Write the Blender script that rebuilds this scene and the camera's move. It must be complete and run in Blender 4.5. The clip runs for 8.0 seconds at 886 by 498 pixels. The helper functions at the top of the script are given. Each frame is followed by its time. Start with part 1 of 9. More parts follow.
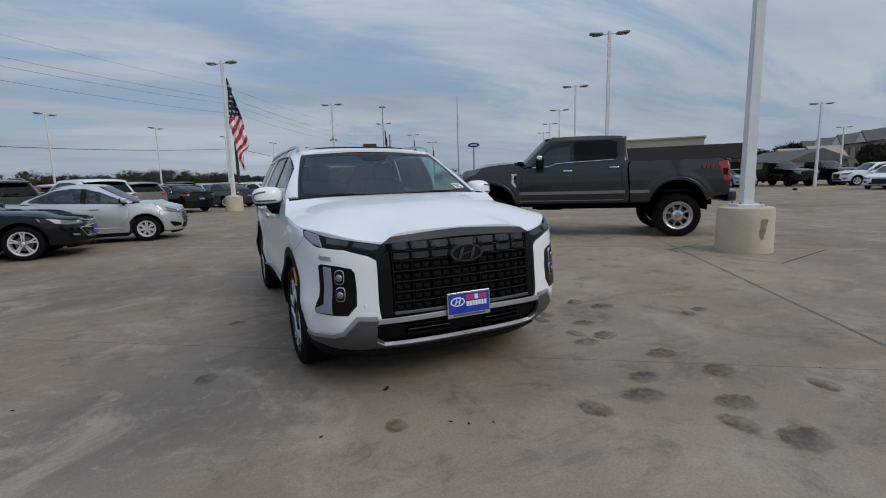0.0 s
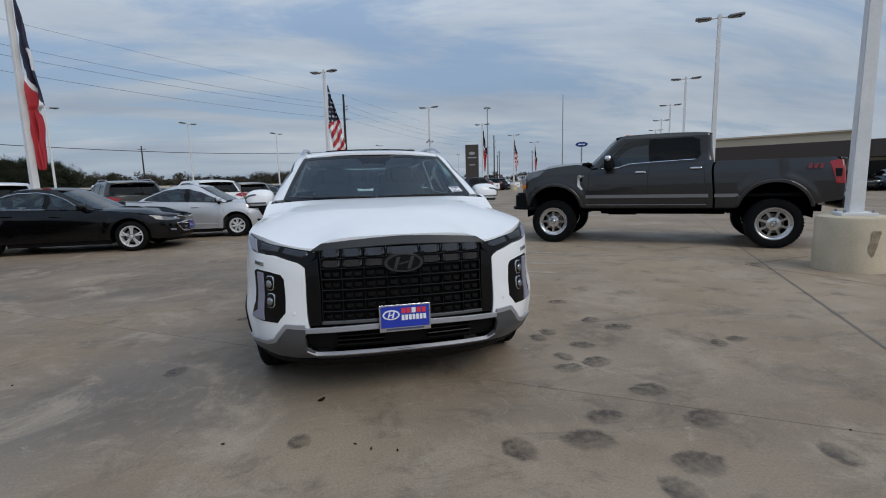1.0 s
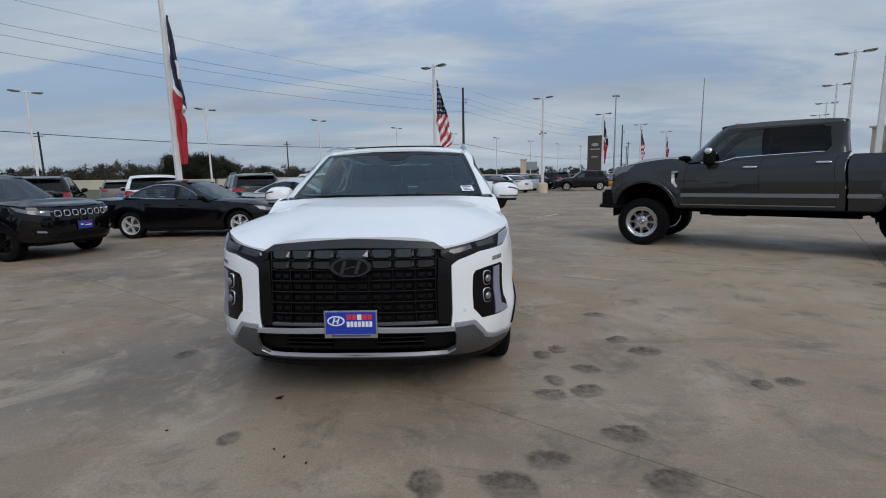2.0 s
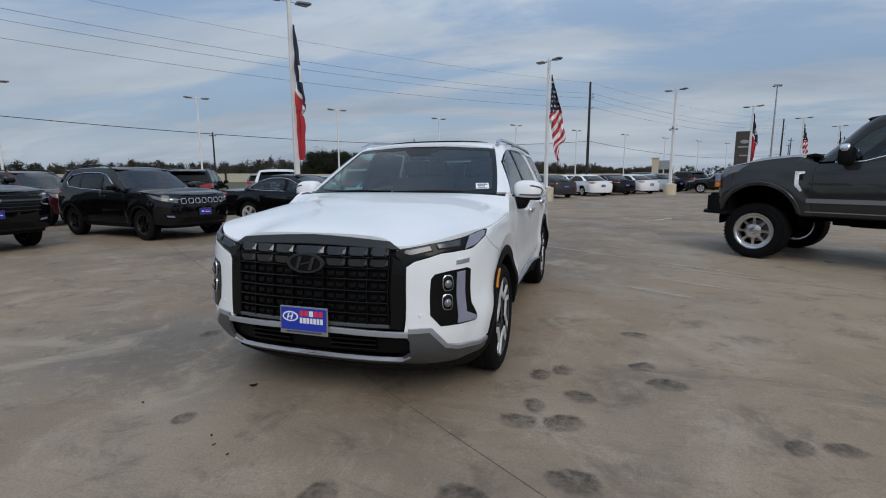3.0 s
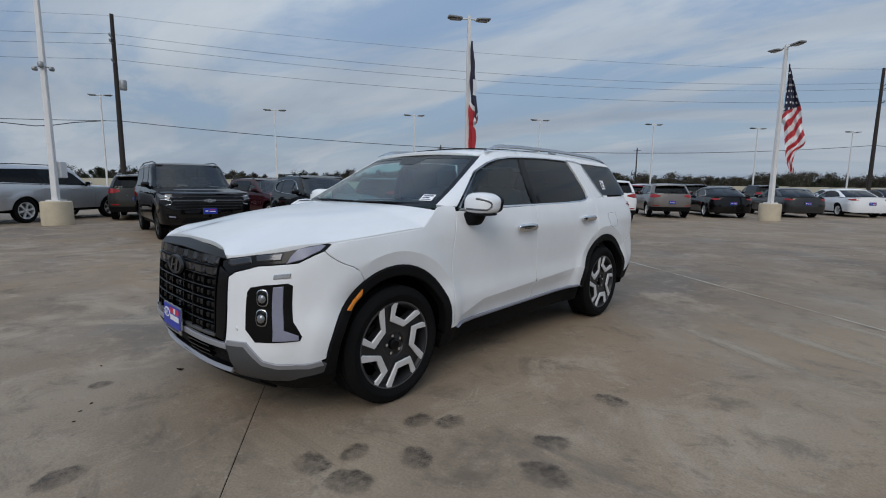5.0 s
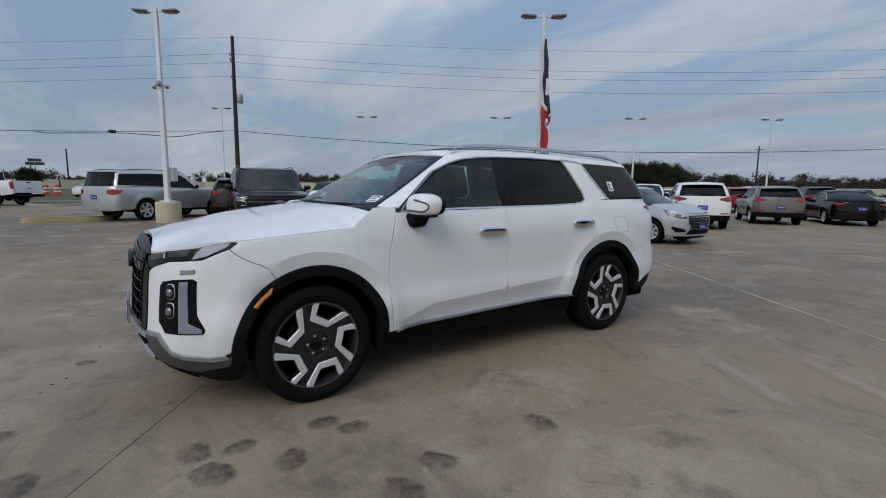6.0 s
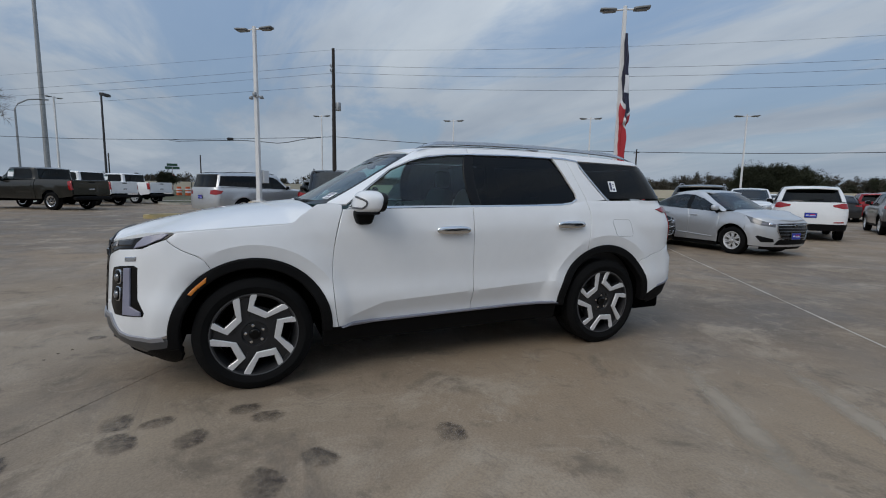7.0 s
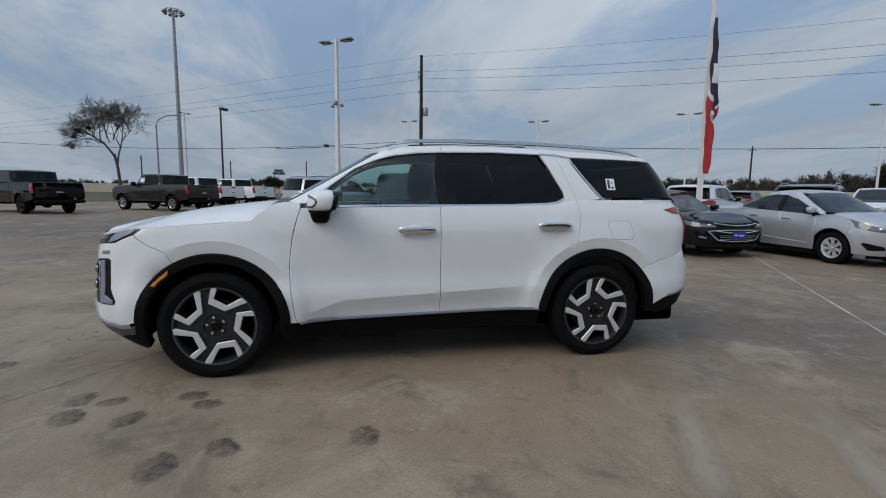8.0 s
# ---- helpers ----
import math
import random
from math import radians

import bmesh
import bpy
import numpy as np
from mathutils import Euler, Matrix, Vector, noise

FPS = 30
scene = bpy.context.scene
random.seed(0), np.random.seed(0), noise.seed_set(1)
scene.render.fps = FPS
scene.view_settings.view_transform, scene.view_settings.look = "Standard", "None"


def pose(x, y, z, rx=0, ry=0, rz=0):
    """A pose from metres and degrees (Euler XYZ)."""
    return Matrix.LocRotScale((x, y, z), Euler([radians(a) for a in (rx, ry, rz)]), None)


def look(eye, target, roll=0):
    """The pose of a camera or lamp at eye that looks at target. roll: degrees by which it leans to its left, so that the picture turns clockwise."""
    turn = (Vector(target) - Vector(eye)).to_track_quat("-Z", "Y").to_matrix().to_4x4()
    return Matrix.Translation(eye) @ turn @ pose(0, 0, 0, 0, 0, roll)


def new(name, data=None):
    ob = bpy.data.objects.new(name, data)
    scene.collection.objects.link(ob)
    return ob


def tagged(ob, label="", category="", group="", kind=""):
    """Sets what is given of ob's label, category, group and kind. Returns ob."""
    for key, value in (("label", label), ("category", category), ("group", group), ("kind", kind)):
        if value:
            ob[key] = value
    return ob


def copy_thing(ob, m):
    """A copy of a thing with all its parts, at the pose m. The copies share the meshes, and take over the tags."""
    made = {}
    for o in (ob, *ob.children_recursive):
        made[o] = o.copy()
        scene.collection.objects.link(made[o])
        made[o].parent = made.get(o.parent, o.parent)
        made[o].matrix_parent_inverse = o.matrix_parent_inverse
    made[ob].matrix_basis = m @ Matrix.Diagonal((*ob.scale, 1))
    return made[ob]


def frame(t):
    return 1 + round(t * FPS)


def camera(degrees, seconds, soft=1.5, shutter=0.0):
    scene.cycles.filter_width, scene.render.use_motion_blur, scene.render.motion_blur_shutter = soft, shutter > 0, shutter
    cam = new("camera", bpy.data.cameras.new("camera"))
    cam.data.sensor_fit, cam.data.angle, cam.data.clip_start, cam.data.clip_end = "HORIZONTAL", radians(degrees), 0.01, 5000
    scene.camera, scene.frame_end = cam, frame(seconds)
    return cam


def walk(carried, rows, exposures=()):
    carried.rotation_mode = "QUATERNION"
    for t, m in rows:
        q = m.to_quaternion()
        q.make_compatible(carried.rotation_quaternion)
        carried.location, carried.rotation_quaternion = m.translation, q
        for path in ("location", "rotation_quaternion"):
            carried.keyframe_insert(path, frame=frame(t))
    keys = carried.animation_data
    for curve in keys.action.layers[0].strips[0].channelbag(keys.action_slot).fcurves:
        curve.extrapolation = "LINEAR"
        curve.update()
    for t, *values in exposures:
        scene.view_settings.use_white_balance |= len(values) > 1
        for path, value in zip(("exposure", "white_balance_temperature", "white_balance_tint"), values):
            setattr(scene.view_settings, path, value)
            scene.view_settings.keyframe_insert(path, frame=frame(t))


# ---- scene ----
cam = camera(86.5, 8.0, soft=1.05)
PATH = [
    (0, (-1.418, -5.071, 1.364), (-0.582, -3.279, 1.068), -1.6),
    (0.5, (-0.927, -5.125, 1.347), (-0.279, -3.255, 1.058), -1.6),
    (1, (-0.362, -5.193, 1.361), (0.058, -3.258, 1.079), -1.5),
    (1.5, (0.109, -5.186, 1.368), (0.309, -3.217, 1.079), -1.4),
    (2, (0.652, -5.062, 1.393), (0.569, -3.087, 1.091), -1.2),
    (2.2, (0.871, -5.029, 1.386), (0.677, -3.062, 1.081), -1.0),
    (3.3, (1.805, -4.525, 1.369), (1.082, -2.684, 1.068), -0.2),
    (3.5, (2.011, -4.415, 1.371), (1.197, -2.612, 1.073), -0.2),
    (4, (2.425, -4.054, 1.361), (1.385, -2.369, 1.072), 0.0),
    (4.5, (2.771, -3.7, 1.373), (1.557, -2.135, 1.092), 0.1),
    (4.7, (2.949, -3.57, 1.385), (1.672, -2.055, 1.109), 0.4),
    (5.8, (3.653, -2.592, 1.354), (2.067, -1.401, 1.101), 0.5),
    (6, (3.799, -2.434, 1.376), (2.165, -1.31, 1.118), 0.6),
    (6.5, (3.982, -1.99, 1.36), (2.248, -1.026, 1.11), 0.8),
    (7, (4.233, -1.487, 1.347), (2.405, -0.716, 1.099), 1.0),
    (7.5, (4.364, -1.044, 1.339), (2.471, -0.451, 1.09), 0.9),
    (8, (4.418, -0.532, 1.33), (2.472, -0.138, 1.088), 0.7),
]
walk(cam, [(t, look(eye, target, roll)) for t, eye, target, roll in PATH], exposures=[(0, -0.02), (1.5, 0.09), (4, 0.04), (6, -0.06), (8, -0.06)])

# ---- light and sky ----
SUN_EL, SUN_AZ = radians(42), radians(152)
world = bpy.data.worlds.new("world")
scene.world = world
world.use_nodes = True
wn, wl = world.node_tree.nodes, world.node_tree.links
wn.clear()


def build_world():
    sky = wn.new("ShaderNodeTexSky")
    sky.sky_type, sky.sun_disc = "NISHITA", False
    sky.sun_elevation, sky.sun_rotation = SUN_EL, SUN_AZ
    sky.air_density, sky.dust_density = 1.2, 2.0
    dim = wn.new("ShaderNodeVectorMath"); dim.operation = "SCALE"; dim.inputs["Scale"].default_value = 0.12
    wl.new(sky.outputs[0], dim.inputs[0])
    co = wn.new("ShaderNodeTexCoord")
    sep = wn.new("ShaderNodeSeparateXYZ")
    wl.new(co.outputs["Generated"], sep.inputs[0])
    up = wn.new("ShaderNodeMath"); up.operation = "MAXIMUM"; up.inputs[1].default_value = 0.0
    wl.new(sep.outputs[2], up.inputs[0])
    lift = wn.new("ShaderNodeMath"); lift.operation = "ADD"; lift.inputs[1].default_value = 0.16
    wl.new(up.outputs[0], lift.inputs[0])
    flat = wn.new("ShaderNodeVectorMath"); flat.operation = "DIVIDE"
    com = wn.new("ShaderNodeCombineXYZ")
    for i in range(3):
        wl.new(lift.outputs[0], com.inputs[i])
    wl.new(co.outputs["Generated"], flat.inputs[0]); wl.new(com.outputs[0], flat.inputs[1])
    mp = wn.new("ShaderNodeMapping")
    mp.inputs["Rotation"].default_value = (0, 0, radians(-66)); mp.inputs["Scale"].default_value = (0.50, 1.25, 0.0)
    mp.inputs["Location"].default_value = (1.7, 0.4, 0)
    wl.new(flat.outputs[0], mp.inputs[0])
    n1 = wn.new("ShaderNodeTexNoise"); n1.inputs["Scale"].default_value = 1.0; n1.inputs["Detail"].default_value = 8; n1.inputs["Roughness"].default_value = 0.60; n1.inputs["Distortion"].default_value = 0.5
    wl.new(mp.outputs[0], n1.inputs["Vector"])
    cover = wn.new("ShaderNodeMapRange"); cover.inputs[1].default_value = 0.40; cover.inputs[2].default_value = 0.57; cover.interpolation_type = "SMOOTHSTEP"
    wl.new(n1.outputs[0], cover.inputs[0])
    n2 = wn.new("ShaderNodeTexNoise"); n2.inputs["Scale"].default_value = 0.9; n2.inputs["Detail"].default_value = 7; n2.inputs["Roughness"].default_value = 0.55
    wl.new(mp.outputs[0], n2.inputs["Vector"])
    tone = wn.new("ShaderNodeValToRGB")
    tone.color_ramp.elements[0].position, tone.color_ramp.elements[0].color = 0.3, (0.380, 0.46, 0.578, 1)
    tone.color_ramp.elements[1].position, tone.color_ramp.elements[1].color = 0.72, (0.684, 0.76, 0.838, 1)
    wl.new(n2.outputs[0], tone.inputs[0])
    # the cloud deck is brighter overhead than at the horizon
    high = wn.new("ShaderNodeMapRange"); high.inputs[1].default_value = 0.15; high.inputs[2].default_value = 0.9; high.inputs[3].default_value = 0.72; high.inputs[4].default_value = 1.38
    wl.new(up.outputs[0], high.inputs[0])
    deck = wn.new("ShaderNodeVectorMath"); deck.operation = "SCALE"
    wl.new(tone.outputs[0], deck.inputs[0]); wl.new(high.outputs[0], deck.inputs["Scale"])
    amount = wn.new("ShaderNodeMath"); amount.operation = "MULTIPLY_ADD"; amount.inputs[1].default_value = 0.75; amount.inputs[2].default_value = 0.22
    wl.new(cover.outputs[0], amount.inputs[0])
    # thin high haze keeps the gaps blue-grey down to the horizon
    haze = wn.new("ShaderNodeVectorMath"); haze.operation = "SCALE"; haze.inputs[0].default_value = (0.244, 0.385, 0.62)
    wl.new(high.outputs[0], haze.inputs["Scale"])
    gap = wn.new("ShaderNodeMix"); gap.data_type = "RGBA"; gap.inputs[0].default_value = 0.72
    wl.new(dim.outputs[0], gap.inputs[6]); wl.new(haze.outputs[0], gap.inputs[7])
    rim = wn.new("ShaderNodeMapRange"); rim.inputs[1].default_value = 0.0; rim.inputs[2].default_value = 0.16; rim.inputs[3].default_value = 0.85; rim.inputs[4].default_value = 0.0
    wl.new(up.outputs[0], rim.inputs[0])
    most = wn.new("ShaderNodeMath"); most.operation = "MAXIMUM"
    wl.new(amount.outputs[0], most.inputs[0]); wl.new(rim.outputs[0], most.inputs[1])
    mix = wn.new("ShaderNodeMix"); mix.data_type = "RGBA"
    wl.new(most.outputs[0], mix.inputs[0]); wl.new(gap.outputs[2], mix.inputs[6]); wl.new(deck.outputs[0], mix.inputs[7])
    bg = wn.new("ShaderNodeBackground")
    wl.new(mix.outputs[2], bg.inputs[0])
    out = wn.new("ShaderNodeOutputWorld")
    wl.new(bg.outputs[0], out.inputs[0])


build_world()
sun = new("sun", bpy.data.lights.new("sun", "SUN"))
sun.data.energy, sun.data.angle, sun.data.color = 1.25, radians(35), (1.0, 0.95, 0.88)
_d = Vector((math.sin(SUN_AZ) * math.cos(SUN_EL), math.cos(SUN_AZ) * math.cos(SUN_EL), math.sin(SUN_EL)))
sun.matrix_world = look(tuple(_d * 30), (0, 0, 0))

# ---- materials ----


def surf(name, base, rough=0.5, metal=0.0, coat=0.0, vary=0.12, scale=3.0, fine=60.0, bump=0.0, bscale=120.0, tint=None, island=0.0, spec=0.5):
    """A principled surface: colour varied at two scales, with fine relief."""
    m = bpy.data.materials.new(name)
    m.use_nodes = True
    n, l = m.node_tree.nodes, m.node_tree.links
    b = n["Principled BSDF"]
    b.inputs["Metallic"].default_value = metal
    b.inputs["Coat Weight"].default_value = coat
    b.inputs["Coat Roughness"].default_value = 0.03
    b.inputs["Specular IOR Level"].default_value = spec
    co = n.new("ShaderNodeTexCoord")
    n1 = n.new("ShaderNodeTexNoise"); n1.inputs["Scale"].default_value = scale; n1.inputs["Detail"].default_value = 5
    n2 = n.new("ShaderNodeTexNoise"); n2.inputs["Scale"].default_value = fine; n2.inputs["Detail"].default_value = 3
    l.new(co.outputs["Object"], n1.inputs["Vector"]); l.new(co.outputs["Object"], n2.inputs["Vector"])
    add = n.new("ShaderNodeMath"); add.operation = "MULTIPLY_ADD"; add.inputs[1].default_value = 0.45
    l.new(n2.outputs[0], add.inputs[0]); l.new(n1.outputs[0], add.inputs[2])
    mr = n.new("ShaderNodeMapRange"); mr.inputs[1].default_value = 0.45; mr.inputs[2].default_value = 1.0
    l.new(add.outputs[0], mr.inputs[0])
    c2 = tint or tuple(c * (1 - vary) for c in base)
    c1 = base if tint else tuple(min(1, c * (1 + vary * 0.6)) for c in base)
    mix = n.new("ShaderNodeMix"); mix.data_type = "RGBA"
    mix.inputs[6].default_value, mix.inputs[7].default_value = (*c2, 1), (*c1, 1)
    l.new(mr.outputs[0], mix.inputs[0])
    last = mix.outputs[2]
    if island:
        ob = n.new("ShaderNodeObjectInfo")
        v = n.new("ShaderNodeMapRange"); v.inputs[3].default_value = 1 - island; v.inputs[4].default_value = 1 + island
        l.new(ob.outputs["Random"], v.inputs[0])
        h = n.new("ShaderNodeHueSaturation"); l.new(v.outputs[0], h.inputs["Value"]); l.new(last, h.inputs["Color"])
        last = h.outputs[0]
    l.new(last, b.inputs["Base Color"])
    r = n.new("ShaderNodeMapRange"); r.inputs[3].default_value = rough * (1 - vary * 0.5); r.inputs[4].default_value = min(1, rough * (1 + vary * 0.7))
    l.new(n1.outputs[0], r.inputs[0]); l.new(r.outputs[0], b.inputs["Roughness"])
    if bump:
        n3 = n.new("ShaderNodeTexNoise"); n3.inputs["Scale"].default_value = bscale; n3.inputs["Detail"].default_value = 4
        l.new(co.outputs["Object"], n3.inputs["Vector"])
        bp = n.new("ShaderNodeBump"); bp.inputs["Strength"].default_value = min(1, bump); bp.inputs["Distance"].default_value = 0.01
        l.new(n3.outputs[0], bp.inputs["Height"]); l.new(bp.outputs[0], b.inputs["Normal"])
    return m


def paint(name, base, flake=0.0):
    """Clear-coated car paint: a sharp coat over a satin colour layer."""
    return surf(name, base, rough=0.45 if flake == 0 else 0.34, metal=flake, coat=0.85, vary=0.05, scale=1.3, fine=9.0, spec=0.12 if base[1] > 0.02 else 0.0)


def glass(name, tint, low=0.065):
    """Window glass: clear and tinted straight on, mirror-like at a low angle."""
    m = bpy.data.materials.new(name)
    m.use_nodes = True
    n, l = m.node_tree.nodes, m.node_tree.links
    n.remove(n["Principled BSDF"])
    t = n.new("ShaderNodeBsdfTransparent"); t.inputs[0].default_value = (*tint, 1)
    g = n.new("ShaderNodeBsdfGlossy"); g.inputs["Roughness"].default_value = 0.01
    lw = n.new("ShaderNodeLayerWeight"); lw.inputs[0].default_value = 0.5
    pw = n.new("ShaderNodeMath"); pw.operation = "POWER"; pw.inputs[1].default_value = 4.0
    l.new(lw.outputs["Facing"], pw.inputs[0])
    f = n.new("ShaderNodeMapRange"); f.inputs[3].default_value = low; f.inputs[4].default_value = 0.9
    l.new(pw.outputs[0], f.inputs[0])
    mx = n.new("ShaderNodeMixShader")
    l.new(f.outputs[0], mx.inputs[0]); l.new(t.outputs[0], mx.inputs[1]); l.new(g.outputs[0], mx.inputs[2])
    l.new(mx.outputs[0], n["Material Output"].inputs[0])
    return m


def lens(name, color, rough=0.05):
    m = surf(name, color, rough=rough, coat=0.45, vary=0.25, scale=14, fine=60)
    return m


M = {}
M["white_paint"] = paint("white_paint", (0.755, 0.765, 0.78))
M["black_paint"] = paint("black_paint", (0.0025, 0.0025, 0.003))
M["silver_paint"] = paint("silver_paint", (0.52, 0.53, 0.55), 0.55)
M["grey_paint"] = paint("grey_paint", (0.030, 0.0298, 0.0305), 0.30)
M["brown_grey_paint"] = paint("brown_grey_paint", (0.17, 0.15, 0.14), 0.4)
M["red_paint"] = paint("red_paint", (0.035, 0.007, 0.010), 0.2)
M["bright_red_paint"] = paint("bright_red_paint", (0.24, 0.008, 0.014), 0.1)
M["green_grey_paint"] = paint("green_grey_paint", (0.032, 0.030, 0.025), 0.3)
M["blue_grey_paint"] = paint("blue_grey_paint", (0.35, 0.42, 0.48), 0.3)
M["plastic"] = surf("black_plastic", (0.006, 0.006, 0.0065), rough=0.6, vary=0.2, scale=8, fine=300, bump=0.15, bscale=700, spec=0.10)
M["gloss_black"] = surf("gloss_black", (0.003, 0.003, 0.0034), rough=0.24, coat=0.12, vary=0.1, spec=0.16)
M["satin_grey"] = surf("satin_grey", (0.085, 0.088, 0.094), rough=0.38, metal=0.35, vary=0.08)
M["satin_silver"] = surf("satin_silver", (0.33, 0.335, 0.365), rough=0.35, metal=0.4, vary=0.08)
M["stripe_grey"] = surf("grey_stripe_vinyl", (0.16, 0.16, 0.165), rough=0.4, vary=0.08)
M["satin_dark"] = surf("dark_satin", (0.028, 0.029, 0.031), rough=0.42, metal=0.2, vary=0.1, spec=0.3)
M["sill_metal"] = surf("satin_sill_metal", (0.27, 0.28, 0.335), rough=0.34, metal=0.5, vary=0.08)
M["smoke_cell"] = surf("smoked_cell", (0.075, 0.076, 0.082), rough=0.16, metal=0.8, vary=0.2, scale=14)
M["projector_glass"] = surf("projector_glass", (0.20, 0.205, 0.215), rough=0.05, metal=0.6, coat=1.0, vary=0.2, scale=30)
M["chrome"] = surf("chrome", (0.72, 0.73, 0.75), rough=0.09, metal=1.0, vary=0.05)
M["satin_chrome"] = surf("satin_chrome", (0.55, 0.56, 0.58), rough=0.25, metal=1.0, vary=0.06)
M["rubber"] = surf("tyre_rubber", (0.007, 0.007, 0.0073), rough=0.8, vary=0.3, scale=9, fine=120, bump=0.25, bscale=260, spec=0.10)
M["alloy_face"] = surf("machined_alloy", (0.74, 0.74, 0.75), rough=0.42, metal=0.5, vary=0.08, scale=20)
M["polished_alloy"] = surf("polished_alloy", (0.66, 0.66, 0.67), rough=0.18, metal=0.95, vary=0.1, scale=20)
M["alloy_dark"] = surf("dark_alloy", (0.020, 0.020, 0.022), rough=0.42, metal=0.2, vary=0.1)
M["brake"] = surf("brake_steel", (0.16, 0.15, 0.14), rough=0.4, metal=0.8, vary=0.3)
# near-black for hollows, undersides and gaps: their dark is put into the colour
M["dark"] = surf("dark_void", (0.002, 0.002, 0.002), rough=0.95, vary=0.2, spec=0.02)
M["trim_black"] = surf("window_trim_black", (0.005, 0.005, 0.0055), rough=0.25, vary=0.1, spec=0.22)
M["clear_glass"] = glass("clear_glass", (0.40, 0.50, 0.50))
M["wind_glass"] = glass("windscreen_glass", (0.60, 0.86, 0.83), 0.075)
M["door_glass"] = glass("door_glass", (0.54, 0.72, 0.70), 0.06)
M["screen_glass"] = glass("tinted_screen_glass", (0.24, 0.30, 0.31), 0.085)
M["dark_glass"] = glass("privacy_glass", (0.030, 0.034, 0.038), 0.028)
M["tint_glass"] = glass("tinted_glass", (0.16, 0.19, 0.20))
M["red_lens"] = lens("red_lens", (0.30, 0.009, 0.010))
M["amber_lens"] = lens("amber_lens", (0.62, 0.20, 0.02), 0.2)
M["clear_lens"] = lens("clear_lens", (0.13, 0.135, 0.145), 0.1)
M["drl_lens"] = surf("drl_lens", (0.22, 0.222, 0.29), rough=0.35, coat=0.15, vary=0.12, scale=14)
M["seat"] = surf("grey_upholstery", (0.045, 0.045, 0.048), rough=0.7, vary=0.2)
M["cabin"] = surf("cabin_plastic", (0.02, 0.02, 0.022), rough=0.6, vary=0.2)
M["headliner"] = surf("headliner", (0.32, 0.31, 0.29), rough=0.9, vary=0.1)
M["plate_blue"] = surf("plate_blue", (0.012, 0.035, 0.36), rough=0.35, vary=0.15, scale=20)
M["plate_white"] = surf("plate_white", (0.75, 0.76, 0.78), rough=0.4, vary=0.06)
M["faded_red"] = surf("faded_red_vinyl", (0.20, 0.035, 0.045), rough=0.5, vary=0.2)
M["plate_red"] = surf("plate_red", (0.62, 0.03, 0.06), rough=0.4, vary=0.06)
M["paper"] = surf("paper_label", (0.82, 0.83, 0.84), rough=0.7, vary=0.05)
M["ink"] = surf("label_ink", (0.05, 0.06, 0.12), rough=0.7)
M["pole_white"] = surf("white_pole_paint", (0.70, 0.70, 0.70), rough=0.45, vary=0.14, scale=1.5, fine=30)
M["pole_grey"] = surf("galvanised_steel", (0.32, 0.33, 0.34), rough=0.5, metal=0.6, vary=0.25)
M["pole_dark"] = surf("dark_bronze_paint", (0.03, 0.03, 0.032), rough=0.5)
M["wood_pole"] = surf("creosoted_wood", (0.028, 0.022, 0.019), rough=0.85, vary=0.4, scale=5, fine=40, bump=0.4)
M["base_concrete"] = surf("painted_base_concrete", (0.50, 0.425, 0.31), rough=0.85, vary=0.2, scale=2.5, fine=45, bump=0.12, bscale=60)
M["gouge"] = surf("weathered_gouge", (0.27, 0.22, 0.15), rough=0.95, vary=0.5, scale=12, fine=70, bump=0.5, bscale=50)
M["lamp_head"] = surf("lamp_head_paint", (0.20, 0.205, 0.21), rough=0.5, vary=0.1)
M["cable"] = surf("black_cable", (0.02, 0.02, 0.022), rough=0.7)
M["kerb"] = surf("kerb_concrete", (0.42, 0.39, 0.34), rough=0.9, vary=0.25, scale=1.2, fine=30, bump=0.3)
M["yellow"] = surf("worn_yellow_paint", (0.46, 0.35, 0.14), rough=0.85, vary=0.3, scale=4, tint=(0.34, 0.29, 0.20))
M["grass"] = surf("dry_grass", (0.095, 0.088, 0.046), rough=0.95, scale=0.5, fine=14, tint=(0.055, 0.062, 0.028), bump=0.6, bscale=30)
M["field"] = surf("field", (0.19, 0.165, 0.10), rough=0.95, scale=0.03, fine=0.9, tint=(0.10, 0.11, 0.05))
M["barrier"] = surf("barrier_concrete", (0.50, 0.45, 0.36), rough=0.9, vary=0.15, scale=0.3, fine=5)
M["bark"] = surf("grey_bark", (0.095, 0.085, 0.076), rough=0.9, vary=0.4, scale=6, fine=60)
M["twig"] = surf("winter_twigs", (0.074, 0.063, 0.052), rough=0.95, vary=0.4, scale=0.2, fine=2.0, tint=(0.054, 0.053, 0.040), spec=0.08)
M["leaf"] = surf("evergreen_leaves", (0.036, 0.040, 0.025), rough=0.9, vary=0.35, scale=0.2, fine=1.0, spec=0.08)
M["stucco_tan"] = surf("tan_stucco", (0.50, 0.42, 0.31), rough=0.9, vary=0.08, scale=0.4, fine=8)
M["stucco_brown"] = surf("brown_cladding", (0.046, 0.035, 0.030), rough=0.7, vary=0.15, scale=0.5)
M["roofing"] = surf("grey_shingles", (0.11, 0.105, 0.10), rough=0.9, vary=0.25, scale=0.8, fine=9)
M["house_trim"] = surf("house_trim_paint", (0.55, 0.54, 0.52), rough=0.8, vary=0.1)
M["house_wall"] = surf("house_siding", (0.35, 0.30, 0.25), rough=0.9, vary=0.15, scale=0.5)
M["flag_blue"] = surf("flag_blue_nylon", (0.014, 0.014, 0.040), rough=0.65, vary=0.2)
